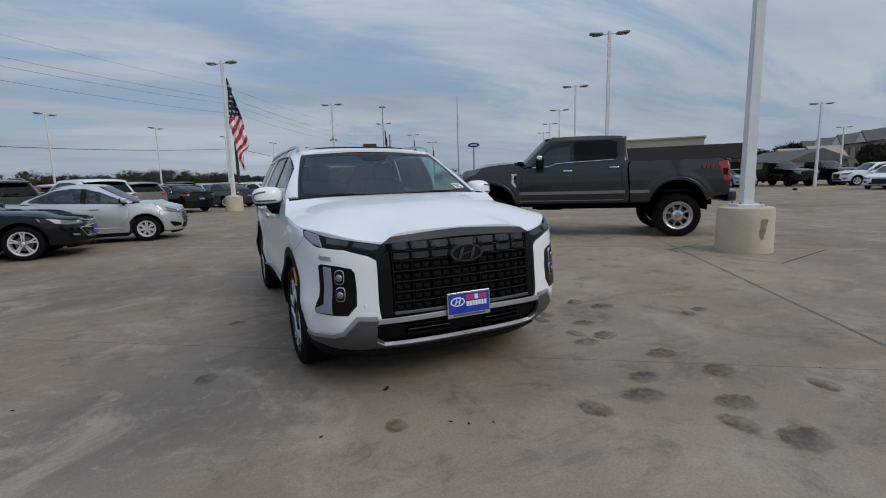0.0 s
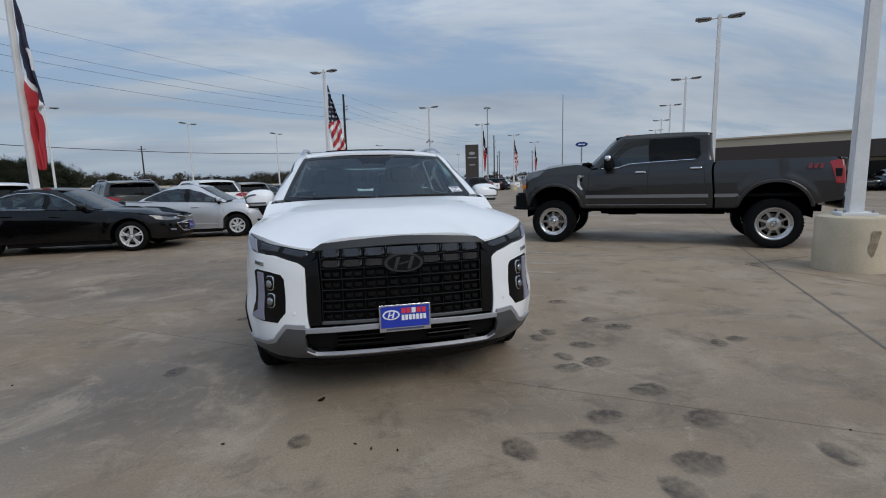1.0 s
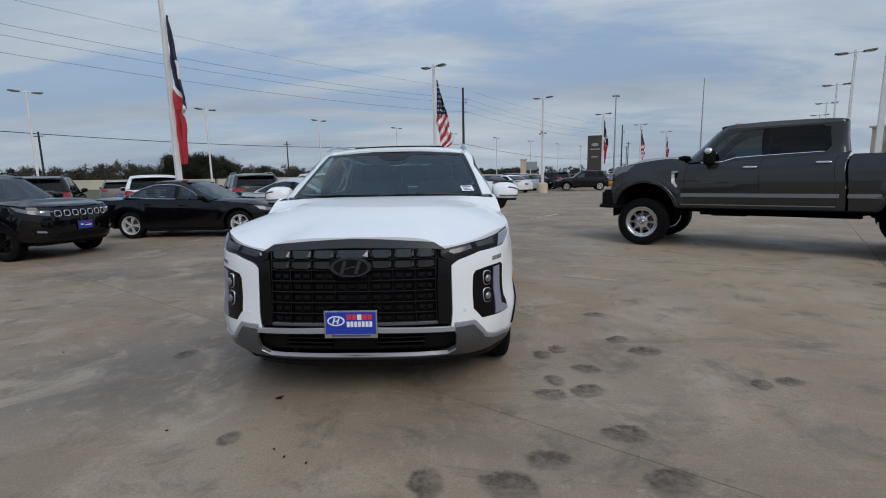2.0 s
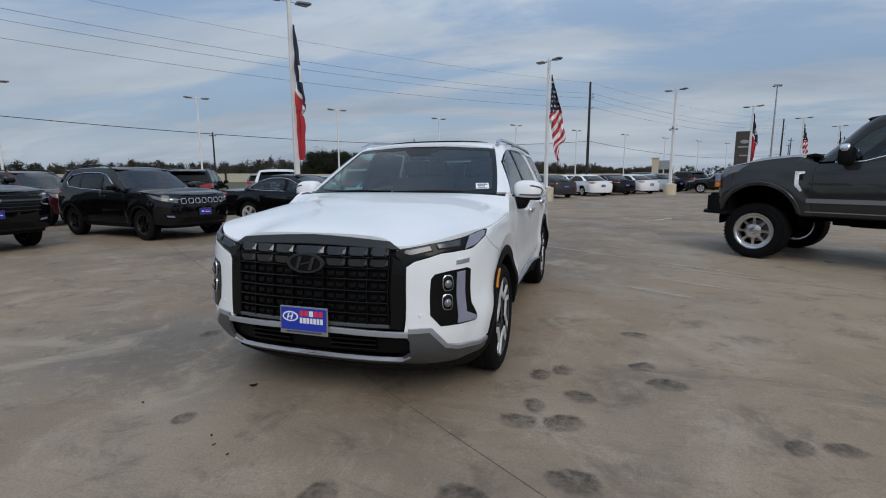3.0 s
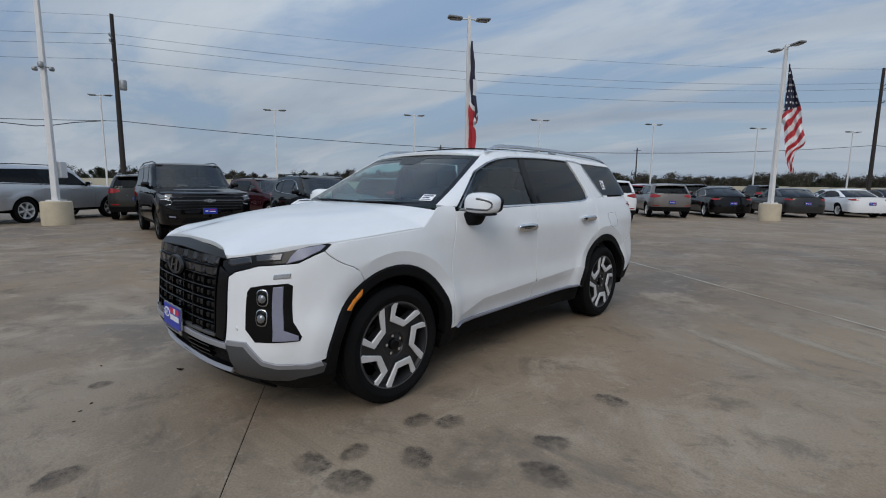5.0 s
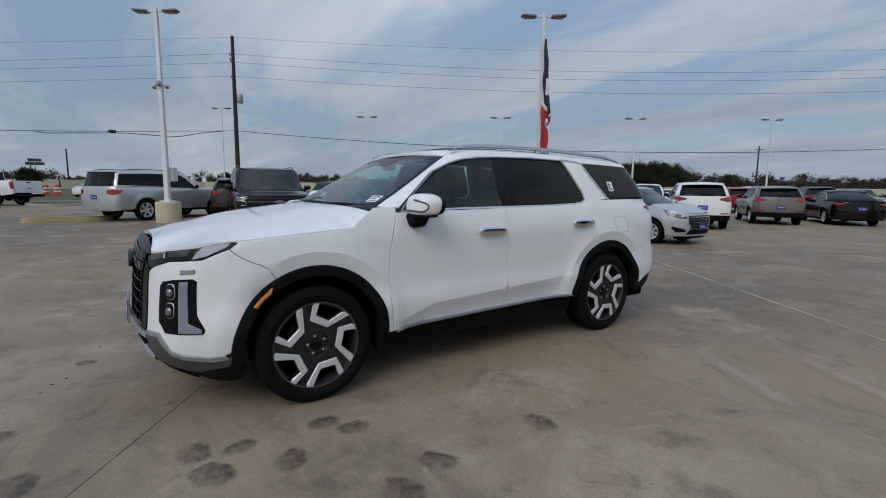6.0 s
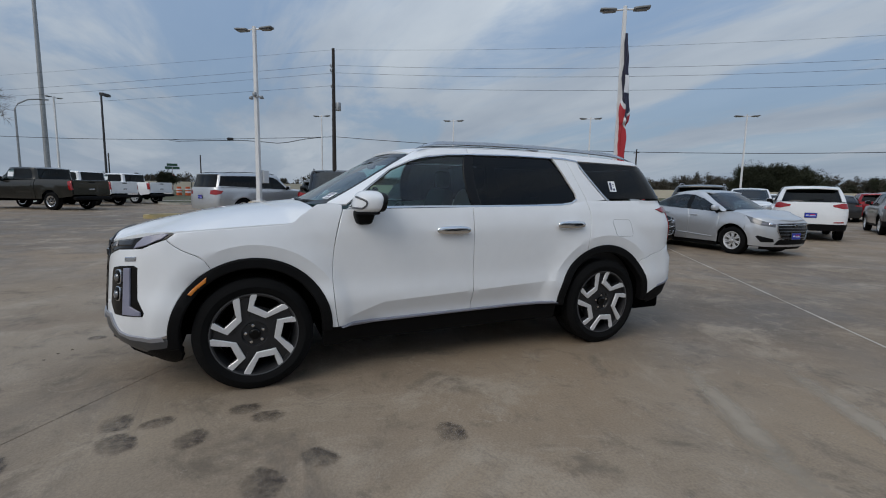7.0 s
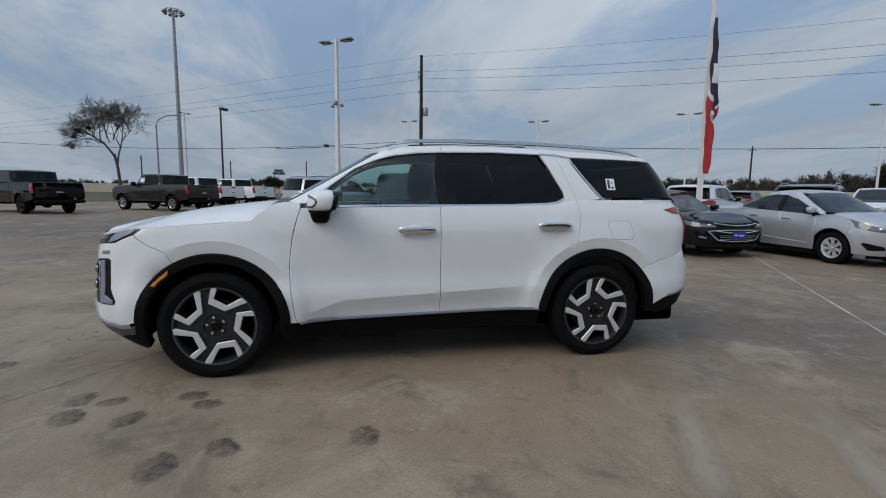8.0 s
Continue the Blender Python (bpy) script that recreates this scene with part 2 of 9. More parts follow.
M["flag_red"] = surf("flag_red_nylon", (0.42, 0.025, 0.035), rough=0.65, vary=0.15)
M["flag_white"] = surf("flag_white_nylon", (0.72, 0.72, 0.74), rough=0.65, vary=0.1)
M["sign_blue"] = surf("sign_blue", (0.01, 0.045, 0.22), rough=0.3)
M["orange"] = surf("orange_plastic", (0.60, 0.10, 0.02), rough=0.5)


def concrete():
    m = bpy.data.materials.new("lot_concrete")
    m.use_nodes = True
    n, l = m.node_tree.nodes, m.node_tree.links
    b = n["Principled BSDF"]
    geo = n.new("ShaderNodeNewGeometry")

    def noise_at(scale, detail=5, rough=0.55, dist=0.0, stretch=None):
        t = n.new("ShaderNodeTexNoise")
        t.inputs["Scale"].default_value, t.inputs["Detail"].default_value = scale, detail
        t.inputs["Roughness"].default_value, t.inputs["Distortion"].default_value = rough, dist
        if stretch:
            mp = n.new("ShaderNodeMapping"); mp.inputs["Rotation"].default_value = (0, 0, radians(stretch[2])); mp.inputs["Scale"].default_value = (stretch[0], stretch[1], 1)
            l.new(geo.outputs["Position"], mp.inputs[0]); l.new(mp.outputs[0], t.inputs["Vector"])
        else:
            l.new(geo.outputs["Position"], t.inputs["Vector"])
        return t.outputs[0]

    def ramp(src, lo, hi):
        r = n.new("ShaderNodeMapRange"); r.interpolation_type = "SMOOTHSTEP"
        r.inputs[1].default_value, r.inputs[2].default_value = lo, hi
        l.new(src, r.inputs[0])
        return r.outputs[0]

    def mixc(f, a, c, mode="MIX"):
        x = n.new("ShaderNodeMix"); x.data_type = "RGBA"; x.blend_type = mode
        l.new(f, x.inputs[0])
        for k, v in ((6, a), (7, c)):
            if isinstance(v, tuple):
                x.inputs[k].default_value = (*v, 1)
            else:
                l.new(v, x.inputs[k])
        return x.outputs[2]

    def times(src, k):
        x = n.new("ShaderNodeMath"); x.operation = "MULTIPLY"; x.inputs[1].default_value = k
        l.new(src, x.inputs[0])
        return x.outputs[0]

    c = mixc(ramp(noise_at(0.16, 4), 0.35, 0.65), (0.275, 0.201, 0.133), (0.216, 0.165, 0.119))
    c = mixc(times(ramp(noise_at(0.55, 8, 0.65, 0.4), 0.44, 0.66), 0.75), c, (0.308, 0.232, 0.160))
    c = mixc(times(ramp(noise_at(0.33, 6, 0.6, 0.3, (0.5, 1.0, 34)), 0.50, 0.68), 0.75), c, (0.115, 0.096, 0.080))
    # broad pale and dark zones: uneven worn concrete, with light and shade painted in
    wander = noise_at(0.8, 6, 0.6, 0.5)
    pale, dim_tone = (0.375, 0.305, 0.222), (0.090, 0.080, 0.072)
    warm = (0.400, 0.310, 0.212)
    # near the pickup pale tones paint in sheen; one lifts the car's side shade
    for x, y, r, col, k in ((4.6, 2.2, 4.2, warm, 0.50), (4.2, -1.0, 3.0, warm, 0.38), (-9.5, -3.9, 4.5, dim_tone, 0.34), (-4.0, -3.2, 2.4, dim_tone, 0.22), (5.2, 1.5, 5.0, pale, 0.40), (3.9, 4.4, 2.8, pale, 0.22), (1.6, -1.6, 1.3, pale, 0.28), (-0.4, -2.7, 2.6, pale, 0.36), (2.0, -0.4, 1.4, pale, 0.24), (0.4, -4.6, 3.0, pale, 0.40), (-2.8, -3.8, 3.0, pale, 0.30), (2.0, -2.6, 1.6, pale, 0.25),
                            # dark behind the car and by the silver sedan paints in shade
                            (-13.0, -9.0, 11.0, dim_tone, 0.58), (-19.0, -6.0, 10.0, dim_tone, 0.58), (0.5, 3.7, 3.5, dim_tone, 0.66), (-1.0, 7.9, 4.4, dim_tone, 0.38), (-1.9, -1.7, 1.5, (0.105, 0.108, 0.112), 0.50), (-3.4, 0.8, 2.0, dim_tone, 0.25), (3.0, 0.6, 1.5, dim_tone, 0.18)):
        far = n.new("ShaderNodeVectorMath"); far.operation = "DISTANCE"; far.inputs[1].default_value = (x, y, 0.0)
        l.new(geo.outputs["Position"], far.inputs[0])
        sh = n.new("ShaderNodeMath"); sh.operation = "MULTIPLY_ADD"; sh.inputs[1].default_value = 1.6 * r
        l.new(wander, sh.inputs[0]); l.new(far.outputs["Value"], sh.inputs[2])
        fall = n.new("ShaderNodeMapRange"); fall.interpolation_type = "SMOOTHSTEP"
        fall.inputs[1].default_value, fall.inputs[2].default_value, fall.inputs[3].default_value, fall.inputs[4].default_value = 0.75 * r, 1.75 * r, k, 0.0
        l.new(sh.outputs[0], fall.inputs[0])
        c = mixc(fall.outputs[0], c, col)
    c = mixc(times(ramp(noise_at(1.1, 10, 0.72, 0.8), 0.50, 0.66), 0.82), c, (0.367, 0.300, 0.226))
    c = mixc(times(ramp(noise_at(2.2, 9, 0.74, 0.5), 0.51, 0.68), 0.72), c, (0.118, 0.094, 0.070))
    c = mixc(times(ramp(noise_at(5.5, 10, 0.78, 0.8), 0.48, 0.70), 0.6), c, (0.321, 0.251, 0.181))
    c = mixc(times(ramp(noise_at(1.0, 10, 0.78, 1.2, (0.35, 1.0, 52)), 0.52, 0.72), 0.65), c, (0.112, 0.094, 0.078))
    c = mixc(times(ramp(noise_at(11.0, 9, 0.75, 0.3), 0.58, 0.72), 0.55), c, (0.119, 0.094, 0.070))
    c = mixc(times(ramp(noise_at(3.4, 12, 0.8, 1.5), 0.57, 0.67), 0.6), c, (0.394, 0.336, 0.265))
    c = mixc(times(ramp(noise_at(70, 3), 0.3, 0.75), 0.30), c, (0.096, 0.077, 0.057))
    l.new(c, b.inputs["Base Color"])
    b.inputs["Specular IOR Level"].default_value = 0.3
    rr = n.new("ShaderNodeMapRange"); rr.inputs[1].default_value, rr.inputs[2].default_value, rr.inputs[3].default_value, rr.inputs[4].default_value = 0.35, 0.7, 0.52, 0.85
    l.new(noise_at(0.8, 6), rr.inputs[0]); l.new(rr.outputs[0], b.inputs["Roughness"])
    bp = n.new("ShaderNodeBump"); bp.inputs["Strength"].default_value, bp.inputs["Distance"].default_value = 0.35, 0.006
    l.new(noise_at(55, 6, 0.65), bp.inputs["Height"]); l.new(bp.outputs[0], b.inputs["Normal"])
    return m


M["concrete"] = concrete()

# ---- mesh helpers ----


def part(name, bm, material, parent=None, label="", smooth=False):
    me = bpy.data.meshes.new(name)
    bmesh.ops.recalc_face_normals(bm, faces=bm.faces)
    bm.to_mesh(me)
    bm.free()
    me.materials.append(M[material] if isinstance(material, str) else material)
    if smooth:
        me.shade_smooth()
        me.set_sharp_from_angle(angle=radians(smooth if smooth > 1 else 35))
    ob = new(name, me)
    if parent:
        ob.parent = parent
    if label:
        tagged(ob, label)
    return ob


def thing(name, label, category, group="", kind="", m=None):
    e = new(name)
    tagged(e, label, category, group, kind)
    if m is not None:
        e.matrix_basis = m
    return e


def box(bm, x0, x1, y0, y1, z0, z1, bevel=0.0, m=None):
    g = bmesh.ops.create_cube(bm, size=1.0, matrix=Matrix.LocRotScale(((x0 + x1) / 2, (y0 + y1) / 2, (z0 + z1) / 2), None, (abs(x1 - x0), abs(y1 - y0), abs(z1 - z0))))
    vs = g["verts"]
    if bevel:
        es = list({e for v in vs for e in v.link_edges})
        r = bmesh.ops.bevel(bm, geom=es, offset=bevel, segments=2, affect="EDGES", profile=0.5)
        vs = list({v for f in r["faces"] for v in f.verts} | {v for v in vs if v.is_valid})
    if m is not None:
        bmesh.ops.transform(bm, matrix=m, verts=[v for v in vs if v.is_valid])
    return vs


def tube(bm, pts, radii, sides=10, cap=True):
    """A round tube along the points."""
    rings = []
    pts = [Vector(p) for p in pts]
    if not isinstance(radii, (list, tuple)):
        radii = [radii] * len(pts)
    for i, p in enumerate(pts):
        d = (pts[min(i + 1, len(pts) - 1)] - pts[max(i - 1, 0)]).normalized()
        a = d.cross(Vector((0, 0, 1)) if abs(d.z) < 0.95 else Vector((1, 0, 0))).normalized()
        b = d.cross(a)
        rings.append([bm.verts.new(p + (a * math.cos(t) + b * math.sin(t)) * radii[i]) for t in (2 * math.pi * k / sides for k in range(sides))])
    for r, s in zip(rings, rings[1:]):
        for k in range(sides):
            bm.faces.new((r[k], r[(k + 1) % sides], s[(k + 1) % sides], s[k]))
    if cap:
        bm.faces.new(rings[0]); bm.faces.new(rings[-1])


def lathe(bm, prof, sides=32, m=None, closed=True):
    """Turn (radius, height) pairs about the local z axis."""
    vs = []
    rings = [[bm.verts.new((r * math.cos(2 * math.pi * k / sides), r * math.sin(2 * math.pi * k / sides), z)) for k in range(sides)] for r, z in prof]
    for r, s in zip(rings, rings[1:]):
        for k in range(sides):
            bm.faces.new((r[k], r[(k + 1) % sides], s[(k + 1) % sides], s[k]))
    if closed:
        bm.faces.new(rings[0]); bm.faces.new(rings[-1])
    vs = [v for r in rings for v in r]
    if m is not None:
        bmesh.ops.transform(bm, matrix=m, verts=vs)
    return vs


def prism(bm, poly, depth, m=None):
    """Extrude a flat outline of (x, y) pairs along z from 0 to depth."""
    a = [bm.verts.new((x, y, 0)) for x, y in poly]
    b = [bm.verts.new((x, y, depth)) for x, y in poly]
    bm.faces.new(a); bm.faces.new(b)
    for i in range(len(poly)):
        j = (i + 1) % len(poly)
        bm.faces.new((a[i], a[j], b[j], b[i]))
    if m is not None:
        bmesh.ops.transform(bm, matrix=m, verts=a + b)
    return a + b


# ---- the lot ----
E1, E2 = Vector((0.822, -0.570, 0)), Vector((0.570, 0.822, 0))
ANG = math.atan2(E1.y, E1.x)


def lot(a, b, z=0.0):
    return E1 * a + E2 * b + Vector((0, 0, z))


def build_ground():
    bm = bmesh.new()
    bmesh.ops.create_circle(bm, cap_ends=True, segments=96, radius=2500)
    bmesh.ops.translate(bm, vec=(0, 0, -0.16), verts=bm.verts)
    tagged(part("ground", bm, "field"), "flat dry grass field reaching the horizon", "ground", kind="structure")
    bed = bmesh.new()
    turn = Matrix.Rotation(ANG, 4, "Z")
    box(bed, -52, 75, -75, 150, -0.15, -0.005, m=turn)
    pave = tagged(part("pavement", bed, "dark"), "stained tan concrete parking lot with sawn joints", "pavement", kind="structure")
    # slabs
    SA, SB, A0, B0 = 9.2, 5.78, 4.47, -1.50
    shared = None
    far = bmesh.new()
    for i in range(-6, 8):
        for j in range(-13, 27):
            a0, b0 = A0 + i * SA, B0 + j * SB
            if a0 < -51 or a0 + SA > 75 or b0 < -75 or b0 + SB > 150:
                continue
            if -3 <= i <= 2 and -4 <= j <= 5:
                if shared is None:
                    bm = bmesh.new()
                    box(bm, 0.0028, SA - 0.0028, 0.0028, SB - 0.0028, -0.012, 0.0)
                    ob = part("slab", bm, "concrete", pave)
                    shared = ob.data
                else:
                    ob = new("slab", shared)
                    ob.parent = pave
                ob.matrix_basis = turn @ Matrix.Translation((a0, b0, 0))
            else:
                box(far, a0 + 0.004, a0 + SA - 0.004, b0 + 0.004, b0 + SB - 0.004, -0.012, 0.0, m=turn)
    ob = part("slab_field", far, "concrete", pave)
    tagged(ob, kind="stuff")


build_ground()

# ---- car bodies: panels laid on a smooth shell ----
from mathutils import geometry


class Curve:
    """A smooth curve through (t, value) pairs."""

    def __init__(self, *pts):
        self.t = [p[0] for p in pts]
        self.v = [p[1] for p in pts]
        n = len(pts)
        d = [(self.v[i + 1] - self.v[i]) / (self.t[i + 1] - self.t[i]) for i in range(n - 1)]
        self.g = [d[0]] + [0.0 if d[i - 1] * d[i] <= 0 else 2 * d[i - 1] * d[i] / (d[i - 1] + d[i]) for i in range(1, n - 1)] + [d[-1]]

    def __call__(self, t):
        T, V, G = self.t, self.v, self.g
        if t <= T[0]:
            return V[0]
        if t >= T[-1]:
            return V[-1]
        i = 0
        while t > T[i + 1]:
            i += 1
        h = T[i + 1] - T[i]
        a = (t - T[i]) / h
        return V[i] * (1 + 2 * a) * (1 - a) ** 2 + G[i] * h * a * (1 - a) ** 2 + V[i + 1] * a * a * (3 - 2 * a) + G[i + 1] * h * a * a * (a - 1)


class Shell:
    """The outer skin of a body: plan outlines at each height, rounded at the corners. Fronts point to -y."""

    def __init__(self, w, yf, yr, cf=0.65, cr=0.5, nf=2.5, nr=3.0, arches=(), flare=0.0, sculpt=None, ridge=0.0):
        self.ridge = ridge
        self.w, self.yf, self.yr, self.cf, self.cr, self.nf, self.nr = w, yf, yr, cf, cr, nf, nr
        self.arches, self.flare, self.sculpt = arches, flare, sculpt
        self.A, self.B = 1.1, 1.1
        self.L = yr(0.8) - yf(0.8) - cf - cr

    def bulge(self, y, z):
        f = 0.0
        for yc, zc, r in self.arches:
            d = math.hypot(y - yc, z - zc) - r
            q = min(1.0, max(0.0, (0.158 - d) / 0.062))
            g = q * q * (3 - 2 * q)
            if self.ridge:
                # a crease over the arch: swelling down to it, tucked in below it
                k = min(1.0, max(0.0, ((z - zc) / max(0.01, d + r) - 0.30) / 0.45))
                up = min(1.0, max(0.0, (0.25 - d) / (0.25 - self.ridge))) ** 1.4
                under = max(0.0, self.ridge - max(0.0, d)) / self.ridge
                g += k * k * (3 - 2 * k) * (up - 0.62 * under - g)
            f += g
        return self.flare * min(f, 1.0)

    def at(self, s, z):
        sg, s = (-1 if s < 0 else 1), abs(s)
        W, yfc, yrc = self.w(z), self.yf(z) + self.cf, self.yr(z) - self.cr
        if s <= self.A:
            th = s / self.A * math.pi / 2
            x = W * math.sin(th) ** (2 / self.nf) if th > 0 else 0.0
            y = yfc - self.cf * max(0.0, math.cos(th)) ** (2 / self.nf)
        elif s <= self.A + self.L:
            x, y = W, yfc + (s - self.A) / self.L * (yrc - yfc)
        else:
            th = min(1.0, (s - self.A - self.L) / self.B) * math.pi / 2
            x = W * max(0.0, math.cos(th)) ** (2 / self.nr)
            y = yrc + self.cr * (math.sin(th) ** (2 / self.nr) if th > 0 else 0.0)
        if self.flare:
            x += self.bulge(y, z) * (x / W) ** 4
        if self.sculpt:
            x += self.sculpt(y, z) * (x / W) ** 4
        return Vector((sg * x, y, z))

    def normal(self, s, z):
        e = 0.004
        a = self.at(s + e, z) - self.at(s - e, z)
        b = self.at(s, z + e) - self.at(s, z - e)
        n = a.cross(b)
        return n.normalized() if n.length > 1e-12 else Vector((0, -1, 0))

    def F(self, x, z):
        W = self.w(z)
        th = math.asin(min(1.0, (abs(x) / W) ** (self.nf / 2)))
        return math.copysign(self.A * th / (math.pi / 2), x), z

    def S(self, y, z):
        yfc, yrc = self.yf(z) + self.cf, self.yr(z) - self.cr
        if y < yfc:
            th = math.acos(min(1.0, ((yfc - y) / self.cf) ** (self.nf / 2)))
            return self.A * th / (math.pi / 2), z
        if y > yrc:
            th = math.asin(min(1.0, ((y - yrc) / self.cr) ** (self.nr / 2)))
            return self.A + self.L + self.B * th / (math.pi / 2), z
        return self.A + (y - yfc) / (yrc - yfc) * self.L, z

    def R(self, x, z):
        th = math.acos(min(1.0, (abs(x) / self.w(z)) ** (self.nr / 2)))
        return self.A + self.L + self.B * th / (math.pi / 2), z


def arc(sh, yc, zc, r, a0, a1, n=14, squash=1.0):
    """Points of an arch on a shell's side; angles in degrees, 0 to the rear, 90 up."""
    return [sh.S(yc + r * math.cos(radians(a0 + (a1 - a0) * i / n)), zc + squash * r * math.sin(radians(a0 + (a1 - a0) * i / n))) for i in range(n + 1)]


def subdivide(poly, step):
    out = []
    for (a, b), (c, d) in zip(poly, poly[1:] + poly[:1]):
        k = max(1, int(math.hypot(c - a, d - b) / step + 0.5))
        out += [(a + (c - a) * i / k, b + (d - b) * i / k) for i in range(k)]
    return out


def inset(poly, d):
    out = []
    n = len(poly)
    for i in range(n):
        p, q, r = Vector(poly[i - 1]), Vector(poly[i]), Vector(poly[(i + 1) % n])
        a, b = (q - p).normalized(), (r - q).normalized()
        m = Vector((-a.y - b.y, a.x + b.x))
        if m.length < 1e-6:
            m = Vector((-a.y, a.x))
        m.normalize()
        k = max(0.5, m.dot(Vector((-a.y, a.x))))
        q = q + m * (d / k)
        out.append((q.x, q.y))
    return out


def skin(bm, lift, poly, off=0.0, depth=0.02, gap=0.0016, grid=0.05, rnd=0.003, lines=()):
    """Mesh a flat outline and lay it on a surface, with a rounded rim turned inwards. lift(u, v, height) gives the place."""
    area = sum(a[0] * b[1] - b[0] * a[1] for a, b in zip(poly, poly[1:] + poly[:1]))
    if area < 0:
        poly = poly[::-1]
    poly = subdivide(poly, grid)
    r0 = inset(poly, gap) if gap else poly
    r1 = inset(r0, rnd)
    n = len(r0)
    us, vs = [p[0] for p in r0], [p[1] for p in r0]
    inner = []
    nu, nv = int((max(us) - min(us)) / grid) + 1, int((max(vs) - min(vs)) / grid) + 1
    for i in range(nu):
        for j in range(nv):
            u, v = min(us) + (i + 0.5) * grid, min(vs) + (j + 0.5) * grid
            inside, near = False, False
            for k in range(n):
                (a, b), (c, d) = r0[k], r0[k - 1]
                if (b > v) != (d > v) and u < (c - a) * (v - b) / (d - b) + a:
                    inside = not inside
                if (a - u) ** 2 + (b - v) ** 2 < (0.55 * grid) ** 2:
                    near = True
            if inside and not near:
                inner.append((u, v))
    ties = [(n + i, n + (i + 1) % n) for i in range(n)]
    extra = []
    for ln in lines:
        start = 2 * n + len(extra)
        extra += ln
        ties += [(start + i, start + i + 1) for i in range(len(ln) - 1)]
    inner = [p for p in inner if all((p[0] - e[0]) ** 2 + (p[1] - e[1]) ** 2 > (0.45 * grid) ** 2 for e in extra)]
    pts = [Vector(p) for p in r0 + r1 + extra + inner]
    co, _, faces, src, _, _ = geometry.delaunay_2d_cdt(pts, ties, [list(range(n))], 1, 1e-6)
    top, ringmap = [], {}
    for p, o in zip(co, src):
        edge = any(i < n for i in o)
        v = bm.verts.new(lift(p.x, p.y, off - (rnd * 0.8 if edge else 0.0)))
        top.append(v)
        for i in o:
            if i < n:
                ringmap[i] = v
    for f in faces:
        try:
            bm.faces.new([top[i] for i in f])
        except ValueError:
            pass
    low = [bm.verts.new(lift(*r0[i], off - depth)) for i in range(n)]
    for i in range(n):
        j = (i + 1) % n
        if i in ringmap and j in ringmap:
            try:
                bm.faces.new((ringmap[i], low[i], low[j], ringmap[j]))
            except ValueError:
                pass


def creased(ob, spots):
    """Mark the edges between given points sharp."""
    keys = {tuple(round(c, 4) for c in p) for p in spots}
    on = [tuple(round(c, 4) for c in v.co) in keys for v in ob.data.vertices]
    for e in ob.data.edges:
        if on[e.vertices[0]] and on[e.vertices[1]]:
            e.use_edge_sharp = True
    return ob


def panel(name, sh, poly, material, parent, off=0.0, depth=0.02, gap=0.0016, grid=0.05, rnd=0.003, side=1, label="", lines=()):
    bm = bmesh.new()

    def lift(s, z, h):
        v = sh.at(s, z) + sh.normal(s, z) * h
        return Vector((v.x * side, v.y, v.z))

    skin(bm, lift, poly, off, depth, gap, grid, rnd, lines)
    return part(name, bm, material, parent, label, smooth=27) if not lines else creased(part(name, bm, material, parent, label, smooth=27), [tuple(lift(*p, off)) for ln in lines for p in ln])


def pair(name, sh, poly, material, parent, **kw):
    return [panel(name, sh, poly, material, parent, side=s, **kw) for s in (1, -1)]


def loft(bm, rows, close=False):
    """Quads between rows of points."""
    vs = [[bm.verts.new(p) for p in r] for r in rows]
    for r, s in zip(vs, vs[1:]):
        for k in range(len(r) - 1):
            bm.faces.new((r[k], r[k + 1], s[k + 1], s[k]))
    return vs


def skirted(bm, rows, drop):
    """A sheet from rows of points, with its rim turned down."""
    vs = loft(bm, rows)
    ring = vs[0] + [r[-1] for r in vs[1:]] + vs[-1][-2::-1] + [r[0] for r in vs[-2:0:-1]]
    low = [bm.verts.new(v.co - Vector((0, 0, drop))) for v in ring]
    for i in range(len(ring)):
        j = (i + 1) % len(ring)
        bm.faces.new((ring[i], ring[j], low[j], low[i]))


def superbox(bm, c, r, e=4.0, nu=20, nv=12, m=None):
    """A rounded block: centre, half sizes, squareness."""
    def p(a, k):
        return math.copysign(abs(a) ** (2 / k), a)
    rows = []
    for j in range(nv + 1):
        ph = -math.pi / 2 + math.pi * j / nv
        rows.append([Vector((c[0] + r[0] * p(math.cos(ph), e) * p(math.cos(t), e), c[1] + r[1] * p(math.cos(ph), e) * p(math.sin(t), e), c[2] + r[2] * p(math.sin(ph), e))) for t in (2 * math.pi * i / nu for i in range(nu))])
    vs = [[bm.verts.new(m @ q if m is not None else q) for q in r_] for r_ in rows]
    for a, b in zip(vs, vs[1:]):
        for k in range(nu):
            bm.faces.new((a[k], a[(k + 1) % nu], b[(k + 1) % nu], b[k]))
    bmesh.ops.remove_doubles(bm, verts=[v for r_ in vs for v in r_], dist=1e-5)


OUT = Matrix.Rotation(radians(90), 4, "Y")  # turns a lathe's z axis to +x


